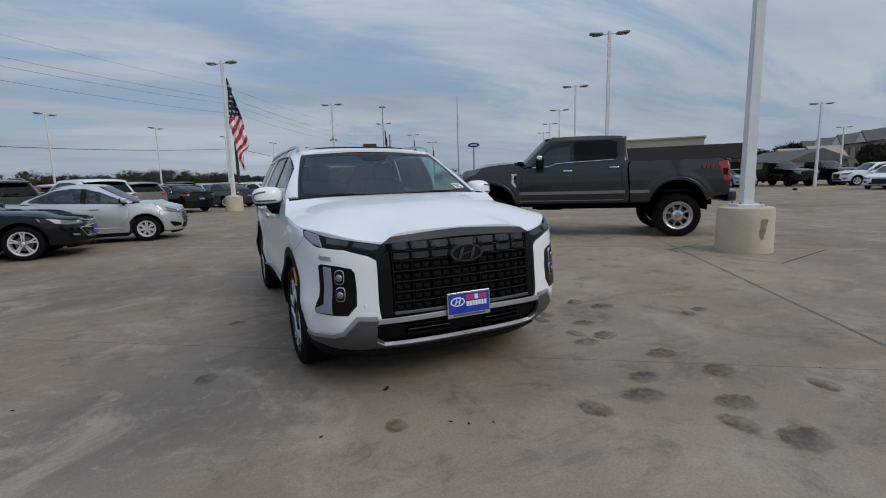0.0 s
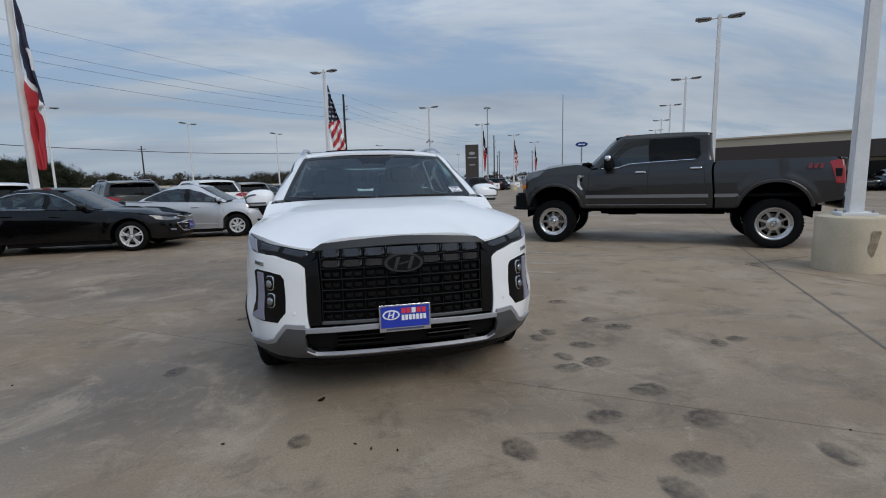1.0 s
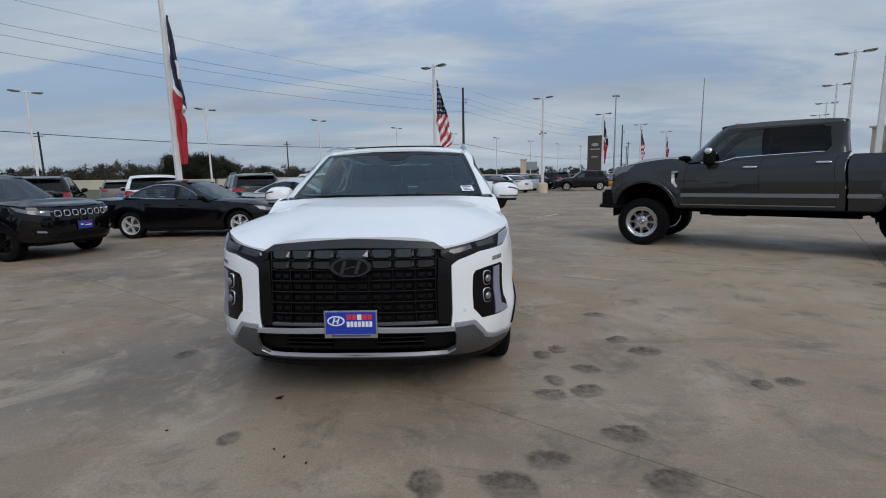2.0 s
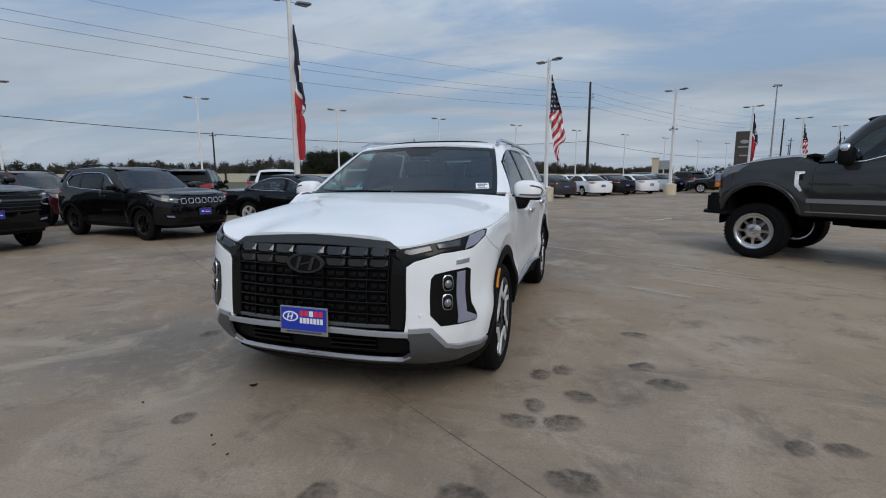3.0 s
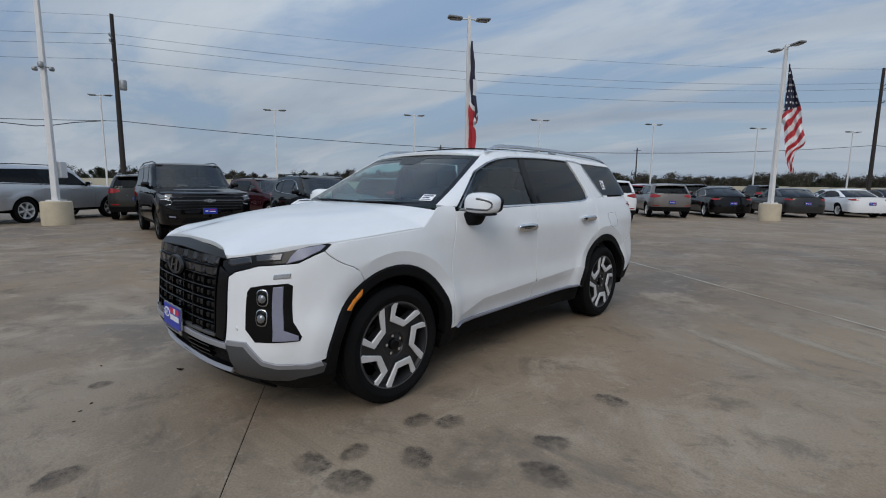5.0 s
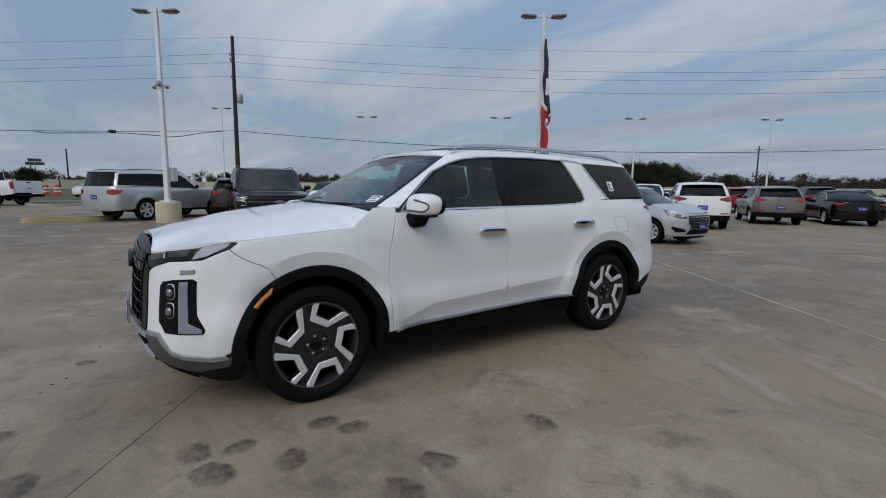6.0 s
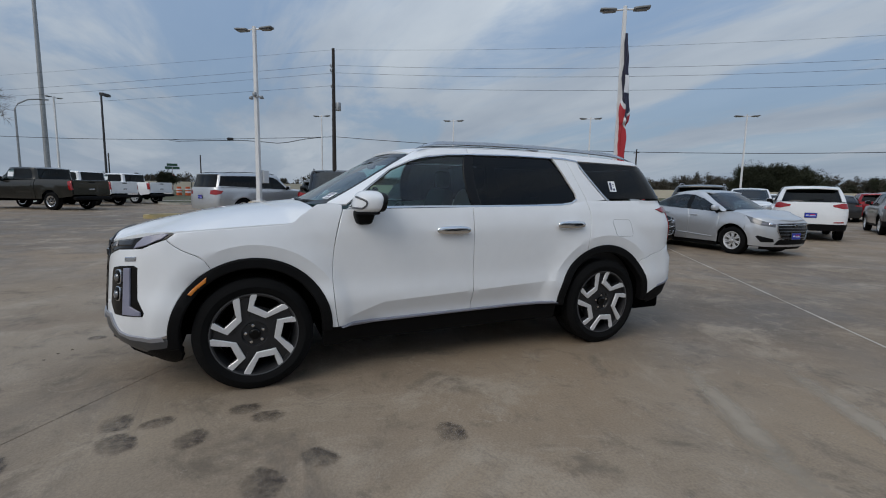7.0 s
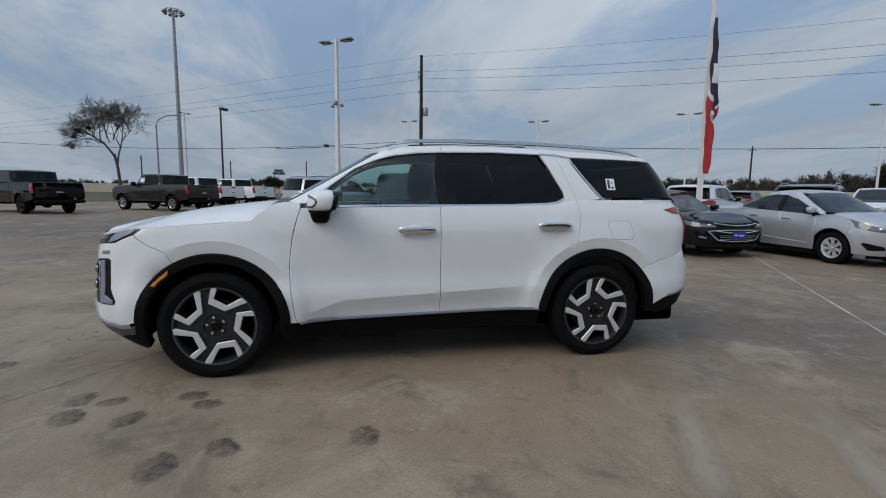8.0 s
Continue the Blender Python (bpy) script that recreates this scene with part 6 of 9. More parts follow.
            panel("grille_bar", body, [F(-gx * 0.93, z - 0.008), F(-gx * 0.93, z + 0.008), F(gx * 0.93, z + 0.008), F(gx * 0.93, z - 0.008)], "satin_dark" if hw > 1.015 else "satin_grey" if i < 4 or hw > 1 else "chrome", gr, off=0.02, depth=0.02, grid=0.10, rnd=0.003)
    elif grille == "seven":
        for i in range(7):
            x = -gx * 0.84 + gx * 1.68 * i / 6
            bm = bmesh.new()
            c, nn = body.at(*F(x, (gz0 + gz1) / 2)), body.normal(*F(x, (gz0 + gz1) / 2))
            m = Matrix.Translation(c) @ nn.to_track_quat("Z", "Y").to_matrix().to_4x4()
            pts = [m @ Vector((0.052 * math.copysign(abs(math.cos(t)) ** 0.5, math.cos(t)), (gz1 - gz0) * 0.42 * math.copysign(abs(math.sin(t)) ** 0.5, math.sin(t)), 0.016)) for t in (2 * math.pi * k / 20 for k in range(21))]
            tube(bm, pts, 0.011, 6, cap=False)
            part("grille_ring", bm, "chrome", gr, smooth=60)
    elif grille == "wing":
        for z, k in ((gz1 - 0.03, 1.0), ((gz0 + gz1) / 2, 0.95)):
            bm = bmesh.new()
            pts = []
            for i in range(13):
                x = (-1 + 2 * i / 12) * gx
                zz = z + 0.05 * (abs(x) / gx) ** 2 * k
                v = body.at(*F(x, zz)) + body.normal(*F(x, zz)) * 0.015
                pts.append(v)
            tube(bm, pts, 0.014, 6)
            part("grille_wing", bm, "chrome", gr, smooth=60)
        for i in range(4):
            z = gz0 + 0.02 + (gz1 - gz0) * 0.4 * i / 4
            panel("grille_bar", body, [F(-gx * 0.8, z - 0.006), F(-gx * 0.8, z + 0.006), F(gx * 0.8, z + 0.006), F(gx * 0.8, z - 0.006)], "satin_chrome", gr, off=0.02, depth=0.02, grid=0.10, rnd=0.003)
    elif grille == "truck":
        for z in (gz0 + 0.08, (gz0 + gz1) / 2, gz1 - 0.07):
            panel("grille_bar", body, [F(-gx * 0.97, z - 0.04), F(-gx * 0.97, z + 0.04), F(gx * 0.97, z + 0.04), F(gx * 0.97, z - 0.04)], "gloss_black", gr, off=0.03, depth=0.03, grid=0.10)
    if kind != "pickup":
        panel("lower_intake", body, [F(-hw * 0.62, sill + 0.03), F(-hw * 0.52, sill + 0.15), F(hw * 0.52, sill + 0.15), F(hw * 0.62, sill + 0.03)], "plastic", car, off=0.006, depth=0.03, grid=0.1)
        if fog == "wedge":
            pair("side_intake", body, [F(hw * 0.62, sill + 0.09), F(hw * 0.66, sill + 0.16), F(hw * 0.92, sill + 0.23), F(hw * 0.94, sill + 0.20), F(hw * 0.86, sill + 0.08)], "plastic", car, off=0.006, depth=0.02, grid=0.06)
        else:
            pair("fog_lamp_recess", body, [F(hw * 0.66, sill + 0.12), F(hw * 0.70, sill + 0.24), F(hw * 0.90, sill + 0.26), F(hw * 0.86, sill + 0.13)], "plastic", car, off=0.006, depth=0.02, grid=0.08)
            pair("fog_lamp", body, [F(hw * 0.70, sill + 0.15), F(hw * 0.72, sill + 0.19), F(hw * 0.84, sill + 0.205), F(hw * 0.83, sill + 0.165)], "drl_lens", car, off=0.014, depth=0.02, grid=0.08)
        panel("front_lip", body, [F(-hw * 0.80, sill - 0.10), F(-hw * 0.85, sill), F(hw * 0.85, sill), F(hw * 0.80, sill - 0.10)], "plastic", car, off=-0.02, depth=0.05, grid=0.1)
        tl = {"side": [S(yR - 0.52, tz - 0.10), S(yR - 0.34, tz - 0.045), Rr(hw * 0.80, tz - 0.04), Rr(hw * 0.54, tz - 0.10), Rr(hw * 0.56, tz - 0.16), Rr(hw * 0.82, tz - 0.215), S(yR - 0.36, tz - 0.19)],
              "low": [S(yR - 0.40, tz - 0.16), Rr(hw * 0.80, tz - 0.12), Rr(hw * 0.60, tz - 0.15), Rr(hw * 0.60, tz - 0.30), Rr(hw * 0.84, tz - 0.34), S(yR - 0.30, tz - 0.28)]}[tail]
        if kind == "sedan":
            tl = [S(yR - 0.42, tz - 0.09), S(yR - 0.32, tz - 0.06), Rr(hw * 0.80, tz - 0.06), Rr(hw * 0.60, tz - 0.085), Rr(hw * 0.62, tz - 0.13), Rr(hw * 0.82, tz - 0.155), S(yR - 0.34, tz - 0.13)]
        pair("tail_lamp", body, tl, "red_lens", car, off=0.008, depth=0.03, grid=0.08)
        if kind == "suv" and H < 1.8:
            # roof spoiler, wiper, plate garnish and bumper reflectors
            rows = [[Vector((hw * 0.70 * k / 6, re + d - 0.10 * (abs(k) / 6) ** 3, H - 0.050 + e - 0.030 * (k / 6) ** 2)) for k in range(-6, 7)] for d, e in ((-0.12, 0.010), (0.04, 0.010), (0.17, -0.010), (0.18, -0.030))]
            bm = bmesh.new()
            skirted(bm, rows, 0.025)
            part("roof_spoiler", bm, color, car, smooth=45)
            bm = bmesh.new()
            v = top.at(r(0, b1 + 0.10)[0], b1 + 0.10)
            tube(bm, [(0.02, v.y + 0.03, b1 + 0.06), (-0.30, v.y + 0.015, b1 + 0.085)], 0.010, 6)
            superbox(bm, (0.02, v.y + 0.03, b1 + 0.055), (0.035, 0.025, 0.025), 3, 10, 6)
            part("rear_wiper", bm, "plastic", car)
            panel("plate_garnish", body, [(body.R(-0.30, tz - 0.26)[0], tz - 0.285), (body.R(-0.30, tz - 0.26)[0], tz - 0.262), (body.R(0.30, tz - 0.26)[0], tz - 0.262), (body.R(0.30, tz - 0.26)[0], tz - 0.285)], "satin_chrome" if rails else color, car, off=0.02, depth=0.02, grid=0.1)
            pair("bumper_reflector", body, [Rr(hw * 0.60, sill + 0.20), Rr(hw * 0.60, sill + 0.235), Rr(hw * 0.86, sill + 0.25), Rr(hw * 0.86, sill + 0.205)], "red_lens", car, off=0.014, depth=0.02, grid=0.08)
        if plate_rear:
            dealer_plate(car, (0, yR + 0.012, tz - 0.30 if kind == "sedan" else tz - 0.42), 180)
    else:
        pair("tail_lamp", body, [S(yR - 0.27, bed[1] - 0.08), Rr(hw * 0.97, bed[1] - 0.05), Rr(hw * 0.925, bed[1] - 0.05), Rr(hw * 0.925, bed[1] - 0.46), Rr(hw * 0.97, bed[1] - 0.46), S(yR - 0.16, bed[1] - 0.46)], "red_lens", car, off=0.008, depth=0.03, grid=0.06)
    if plate_front:
        dealer_plate(car, (0.0, yF - 0.028, plate_front), 0)
    lowr = 0.03 if kind == "pickup" else 0.10
    pair("sill_trim", body, [S(FY + ar + 0.01, sill - lowr), S(FY + ar + 0.01, sill), S(RY - ar - 0.01, sill), S(RY - ar - 0.01, sill - lowr)], "plastic", car, off=-0.02, depth=0.04, grid=0.12)
    if cladding:
        for yc in (FY, RY):
            pair("arch_trim", body, arch(yc, lo - 2, 182 - lo, 20, ar + 0.004) + arch(yc, 182 - lo, lo - 2, 20, ar - 0.05), trim, car, off=0.010, depth=0.06, grid=0.10, rnd=0.008)
    for yc in (FY, RY):
        for sd in (() if lite else (1, -1)):
            well(car, yc, az, ar + 0.005, sd, hw * 0.97, hw * 0.45)
    if d2 is not None:
        handle_y = (d1 - 0.20, d2 - 0.20)
    else:
        handle_y = (d1 - 0.20,)
    for y in (() if lite else handle_y):
        z = bz(y) - 0.13
        for sd in (1, -1):
            x = body.at(*S(y, z)).x
            bm = bmesh.new()
            superbox(bm, (sd * (x + 0.022), y, z), (0.012, 0.105, 0.018), 3.5, 12, 8)
            superbox(bm, (sd * (x + 0.008), y - 0.08, z), (0.018, 0.02, 0.015), 3, 8, 6)
            superbox(bm, (sd * (x + 0.008), y + 0.08, z), (0.018, 0.02, 0.015), 3, 8, 6)
            part("door_handle", bm, "chrome" if kind == "pickup" or chrome_line == "handles" else color, car, smooth=50)
    my = wy0 + (0.58 if R > 0.42 else 0.36)
    for sd in (1, -1):
        mir = new("door_mirror")
        mir.parent = car
        k = 1.25 if kind == "pickup" else 0.92
        bm = bmesh.new()
        superbox(bm, (sd * (hw * 0.97 + 0.10 * k), my, b0 + 0.10), (0.105 * k, 0.07, 0.068 * k * (1.3 if kind == "pickup" else 1)), 3.2, 18, 12)
        if wheel_mat == "chrome":
            for v in bm.verts:
                v.co.z = b0 + 0.205 + (v.co.z - b0 - 0.10) * 0.62
        part("mirror_cap", bm, "chrome" if wheel_mat == "chrome" else color, mir, smooth=50)
        bm = bmesh.new()
        if wheel_mat == "chrome":
            superbox(bm, (sd * (hw * 0.97 + 0.125), my + 0.005, b0 + 0.105), (0.128, 0.090, 0.130), 4.0, 18, 10)
        superbox(bm, (sd * (hw * 0.97 + 0.10 * k), my + 0.05, b0 + 0.09), (0.10 * k, 0.035, 0.068 * k * (1.3 if kind == "pickup" else 1)), 3.5, 18, 10)
        tube(bm, [(sd * hw * 0.93, my + 0.02, b0 - 0.01), (sd * (hw * 0.97 + 0.06), my + 0.01, b0 + 0.05)], 0.035, 8)
        part("mirror_back", bm, "plastic", mir, smooth=50)
    # cabin
    if not lite:
      seat_row(car, (-hw * 0.40, hw * 0.40), (d0 + d1) / 2 + 0.25, b0 - 0.48, 0.48, 0.58)
    if d2 is not None and not lite:
        seat_row(car, (-hw * 0.42, hw * 0.42), d1 + 0.50 if kind != "pickup" else d1 + 0.45, b0 - 0.46, 0.52, 0.55)
    bm = bmesh.new()
    end = (rb - 0.15) if kind != "pickup" else bed[0] - 0.1
    box(bm, -hw * 0.84, hw * 0.84, wy0 + 0.15, end, sill - 0.02, sill + 0.05)
    for sd in (1, -1):
        box(bm, sd * hw * 0.84, sd * hw * 0.87, wy0 + 0.2, end, sill, b0 - 0.03)
    box(bm, -hw * 0.84, hw * 0.84, wy0 + 0.16, wy0 + 0.62, b0 - 0.30, b0 - 0.02, bevel=0.05)
    box(bm, -hw * 0.84, hw * 0.84, end - 0.06, end, sill, b1 - 0.03)
    c = Vector((hw * 0.40, wy0 + 0.78, b0 - 0.10))
    qm = Matrix.Rotation(radians(65), 3, "X")
    tube(bm, [c + qm @ Vector((0.18 * math.cos(a), 0.18 * math.sin(a), 0)) for a in (2 * math.pi * i / 20 for i in range(21))], 0.015, 6, cap=False)
    part("cabin", bm, "cabin", car)
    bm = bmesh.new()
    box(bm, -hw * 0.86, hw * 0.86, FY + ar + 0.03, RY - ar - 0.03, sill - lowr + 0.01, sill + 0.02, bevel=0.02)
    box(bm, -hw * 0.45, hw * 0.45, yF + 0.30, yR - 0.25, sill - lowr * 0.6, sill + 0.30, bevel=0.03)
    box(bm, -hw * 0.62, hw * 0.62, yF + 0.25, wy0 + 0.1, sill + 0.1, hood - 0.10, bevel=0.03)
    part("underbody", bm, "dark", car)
    tw = wheel_w
    for y in (FY, RY):
        for sd in (1, -1):
            add_wheel(car, (sd * (hw - 0.02 - tw / 2 + (0.10 if kind == "pickup" and R > 0.42 else 0)), y, hubz), sd, R, tw, rim, style, face, spokes, 90 if y < 0 else 72, lite=lite)
    return car


def put(car, x, y, ang):
    """Stand a vehicle at x, y, its nose turned ang degrees from -y, anticlockwise."""
    car.matrix_basis = pose(x, y, 0, 0, 0, ang)
    return car


def heading(hx, hy):
    """The turn that points a nose (built to -y) along (hx, hy)."""
    return math.degrees(math.atan2(hx, -hy))


SEDAN = dict(kind="sedan", hw=0.925, wb=2.83, fo=0.98, ro=1.12, H=1.46, sill=0.27, belt=(0.93, 1.00), hood=0.74, cowl=0.965, ws=(-0.92, -0.10), roof=0.95, rear=1.75, doors=(-0.78, 0.22, 1.12), tail_z=1.00,
             dlo=[(-0.52, 0.955), (-0.20, 1.18), (0.08, 1.305), (0.35, 1.350), (0.75, 1.340), (1.10, 1.245), (1.38, 1.085), (1.40, 1.04), (0.9, 1.005), (0.2, 0.985)])
SMALL = dict(kind="sedan", hw=0.865, wb=2.58, fo=0.86, ro=0.95, H=1.47, sill=0.25, belt=(0.95, 1.02), hood=0.81, cowl=1.01, ws=(-1.24, -0.48), roof=0.50, rear=1.26, doors=(-0.94, -0.06, 0.80), tail_z=1.03, crown=0.045,
             dlo=[(-0.98, 0.968), (-0.70, 1.12), (-0.40, 1.265), (-0.12, 1.345), (0.18, 1.362), (0.52, 1.320), (0.82, 1.20), (1.00, 1.095), (0.98, 1.055), (0.6, 1.022), (-0.1, 0.992)])
CROSS = dict(kind="suv", hw=0.925, wb=2.64, fo=0.87, ro=0.90, H=1.60, sill=0.36, belt=(1.06, 1.13), hood=0.92, cowl=1.08, ws=(-0.86, -0.16), roof=1.72, rear=2.02, doors=(-0.74, 0.18, 1.02), R=0.35, rim=0.22, tail_z=1.15,
             dlo=[(-0.48, 1.085), (-0.22, 1.29), (0.02, 1.44), (0.30, 1.495), (1.0, 1.495), (1.42, 1.44), (1.55, 1.30), (1.46, 1.18), (0.9, 1.125), (0.1, 1.095)])
MIDSUV = dict(CROSS, hw=0.94, wb=2.75, fo=0.93, ro=1.02, H=1.69, belt=(1.10, 1.18), hood=0.95, cowl=1.12, ws=(-0.90, -0.20), roof=1.85, rear=2.15, doors=(-0.78, 0.20, 1.08), tail_z=1.20, R=0.365, rim=0.235,
              dlo=[(-0.50, 1.125), (-0.24, 1.34), (0.0, 1.50), (0.30, 1.575), (1.0, 1.58), (1.62, 1.52), (1.76, 1.36), (1.66, 1.23), (0.9, 1.17), (0.1, 1.14)])
FULLSUV = dict(kind="suv", hw=1.02, wb=3.10, fo=0.98, ro=1.25, H=1.93, sill=0.42, belt=(1.24, 1.30), hood=1.12, cowl=1.26, ws=(-1.05, -0.38), roof=2.45, rear=2.68, doors=(-0.90, 0.16, 1.15), R=0.405, rim=0.275, tail_z=1.32, cf=0.42, cr=0.35, tumble=0.80, nf=3.2,
               dlo=[(-0.66, 1.265), (-0.42, 1.48), (-0.22, 1.66), (0.02, 1.78), (0.4, 1.80), (1.2, 1.80), (2.30, 1.74), (2.42, 1.35), (1.2, 1.31), (0.1, 1.28)])

# ---- vehicles in the lot ----


def build_lot_cars():
    # lifted grey pickup beside the white vehicle
    t = vehicle("pickup_truck", "lifted dark grey crew-cab pickup truck on large polished wheels", "truck", "grey_paint", "pickup", hw=1.0, wb=3.98, fo=0.78, ro=1.03, H=2.235, sill=0.74, belt=(1.53, 1.64), hood=1.49, cowl=1.69, ws=(-1.46, -0.80), roof=0.96, rear=1.04,
                R=0.45, rim=0.290, wheel_w=0.32, arch_r=0.585, arch_z=0.64, style="slot", face="polished_alloy", spokes=8, doors=(-1.28, -0.08, 0.90), bed=(1.02, 1.62), tail_z=1.62, cf=0.40, cr=0.12, nf=3.4, tumble=0.84, grille="truck", grille_box=(0.62, 1.02, 1.46),
                dlo=[(-1.06, 1.565), (-0.88, 1.78), (-0.70, 1.96), (-0.53, 2.045), (-0.2, 2.085), (0.64, 2.090), (0.75, 2.045), (0.785, 1.75), (0.72, 1.675), (-0.2, 1.64), (-0.50, 1.622), (-0.70, 1.560)],
                lamp=[(0.66, 1.12), (0.66, 1.42), (0.85, 1.45)], wheel_mat="chrome", grid=0.06, glass_rear="dark_glass", glass_front="tint_glass")
    ang = heading(-0.7975, 0.6033)
    put(t, 5.777 + 0.6033 * 0.99, 3.103 + 0.7975 * 0.99, ang)
    # steel front bumper, side badges, stripes and clearance lamps of that pickup
    bm = bmesh.new()
    prism(bm, [(-0.99, -2.48), (-0.84, -2.86), (-0.45, -3.00), (0.45, -3.00), (0.84, -2.86), (0.99, -2.48), (0.80, -2.42), (-0.80, -2.42)], 0.36, Matrix.Translation((0, 0, 0.70)))
    bmesh.ops.bevel(bm, geom=bm.edges[:], offset=0.05, segments=2, affect="EDGES")
    part("steel_bumper", bm, "plastic", t, "black steel off-road bumper")
    for sd in (1, -1):
        bm = bmesh.new()
        box(bm, sd * 0.992, sd * 1.004, -1.33, 0.93, 0.94, 1.005)
        part("side_stripe", bm, "stripe_grey", t)
        bm = bmesh.new()
        box(bm, sd * 0.99, sd * 1.006, -1.33, 0.90, 0.795, 0.81)
        part("sill_line", bm, "stripe_grey", t)
        bm = bmesh.new()
        box(bm, sd * 0.985, sd * 1.006, 1.03, 1.44, 0.94, 1.005)
        part("side_stripe", bm, "stripe_grey", t)
        bm = bmesh.new()
        prism(bm, [(-1.50, 1.20), (-1.51, 1.42), (-1.38, 1.42), (-1.37, 1.39), (-1.45, 1.375), (-1.445, 1.22), (-1.39, 1.13), (-1.42, 1.11)], 0.02, Matrix(((0, 0, sd, sd * 0.985), (1, 0, 0, 0), (0, 1, 0, 0), (0, 0, 0, 1))))
        part("wing_vent", bm, "chrome", t)
        bm = bmesh.new()
        for y0 in (2.44, 2.52, 2.60):
            prism(bm, [(y0, 1.43), (y0 + 0.055, 1.43), (y0 + 0.075, 1.52), (y0 + 0.02, 1.52)], 0.004, Matrix(((0, 0, sd, sd * 1.004), (1, 0, 0, 0), (0, 1, 0, 0), (0, 0, 0, 1))))
        part("bed_decal", bm, "faded_red", t)
    bm = bmesh.new()
    box(bm, -0.84, 0.84, -1.25, 1.30, 0.66, 0.735, bevel=0.02)
    for x in (-0.62, 0.62):
        box(bm, x - 0.10, x + 0.10, -1.05, 1.25, 0.60, 0.68, bevel=0.02)
    box(bm, -0.30, 0.30, -0.95, -0.35, 0.55, 0.68, bevel=0.03)
    part("running_gear", bm, "dark", t)
    th = SHELLS[t.name + "_top"]
    for sd in (1, -1):
        bm = bmesh.new()
        tube(bm, [Vector(((v.x + 0.006) * sd, v.y, v.z)) for v in (th.at(*th.S(y, z)) for y, z in ((-1.04, 1.548), (-0.80, 1.550), (-0.70, 1.556), (-0.50, 1.618), (-0.20, 1.636), (0.3, 1.655), (0.70, 1.670)))], 0.009, 6)
        part("belt_trim", bm, "chrome", t, smooth=60)
        bm = bmesh.new()
        box(bm, sd * 0.80, sd * 0.985, -2.70, -2.62, 1.25, 1.40, bevel=0.02)
        part("marker_lamp", bm, "drl_lens", t)
        bm = bmesh.new()
        box(bm, sd * 0.80, sd * 0.985, -2.70, -2.62, 1.16, 1.247, bevel=0.02)
        part("turn_lamp", bm, "amber_lens", t)
    body = SHELLS[t.name]
    for sd in (1, -1):
        # dark middle of the tail lamp, inner blade of the wing vent, arch flares
        panel("lamp_centre", body, [body.S(2.83, 1.42), body.S(2.93, 1.42), body.S(2.93, 1.28), body.S(2.85, 1.28)], "gloss_black", t, off=0.016, depth=0.012, grid=0.06, side=sd)
        bm = bmesh.new()
        prism(bm, [(-1.485, 1.215), (-1.49, 1.405), (-1.395, 1.405), (-1.405, 1.24)], 0.012, Matrix(((0, 0, sd, sd * 0.984), (1, 0, 0, 0), (0, 1, 0, 0), (0, 0, 0, 1))))
        part("vent_blade", bm, "gloss_black", t)
        for yc in (-1.99, 1.99):
            panel("arch_flare", body, arc(body, yc, 0.64, 0.625, 12, 168, 22) + arc(body, yc, 0.64, 0.560, 168, 12, 22), "grey_paint", t, off=0.014, depth=0.05, grid=0.08, rnd=0.010, side=sd)
    # shoulder lugs of the mud tyres
    lug = bmesh.new()
    for k in range(46):
        m = Matrix.Rotation(2 * math.pi * k / 46, 4, "X")
        box(lug, 0.098, 0.158, -0.019, 0.019, 0.420, 0.4515, m=m)
        box(lug, -0.158, -0.098, -0.019, 0.019, 0.420, 0.4515, m=m)
        box(lug, -0.08, 0.08, -0.016, 0.016, 0.440, 0.4515, m=m @ Matrix.Rotation(math.pi / 46, 4, "X"))
    block = None
    for w in [c for c in t.children if c.name.startswith("wheel") and not c.name.startswith("wheel_well")]:
        if block is None:
            block = part("tread", lug, "rubber", w)
        else:
            new("tread", block.data).parent = w
    for k in range(-2, 3):
        bm = bmesh.new()
        superbox(bm, (k * 0.26, -0.54, 2.212), (0.04, 0.07, 0.018), 3, 12, 6)
        part("clearance_lamp", bm, "amber_lens", t)

    # row of angled cars facing the white vehicle
    black = vehicle("sedan", "glossy black four-door sedan with bright alloy wheels", "car", color="black_paint", style="multi", spokes=5, R=0.335, rim=0.232, grille="wing", grille_box=(0.56, 0.36, 0.72), chrome_line="top", plate_front=0.50, lh=0.10, glass_rear="screen_glass", glass_front="screen_glass", grid=0.06, group="front row of parked cars", **SEDAN)
    put(black, -6.36, 6.56 + 0.89, heading(1, 0))
    sh = SHELLS[black.name]
    bm = bmesh.new()
    tube(bm, [v + sh.normal(*q) * 0.016 for v, q in ((sh.at(*q), q) for q in (sh.F(x, z) for x, z in ((-0.64, 0.575), (-0.46, 0.40), (-0.2, 0.372), (0.2, 0.372), (0.46, 0.40), (0.64, 0.575), (0.3, 0.600), (-0.3, 0.600), (-0.64, 0.575))))], 0.012, 6, cap=False)
    part("grille_surround", bm, "chrome", black, smooth=60)
    silver = vehicle("sedan", "silver small four-door sedan parked on concrete", "car", color="silver_paint", style="multi", spokes=7, R=0.315, rim=0.20, grille="bars", grille_box=(0.58, 0.40, 0.745), lamp=[(0.62, 0.66), (0.60, 0.735), (0.84, 0.80)], lh=0.13, plate_front=0.47, fog="wedge", glass_rear="screen_glass", glass_front="screen_glass", grid=0.06, group="front row of parked cars", **SMALL)
    put(silver, -4.46, 8.87 + 0.83, heading(1, 0.0))
    sh = SHELLS[silver.name]
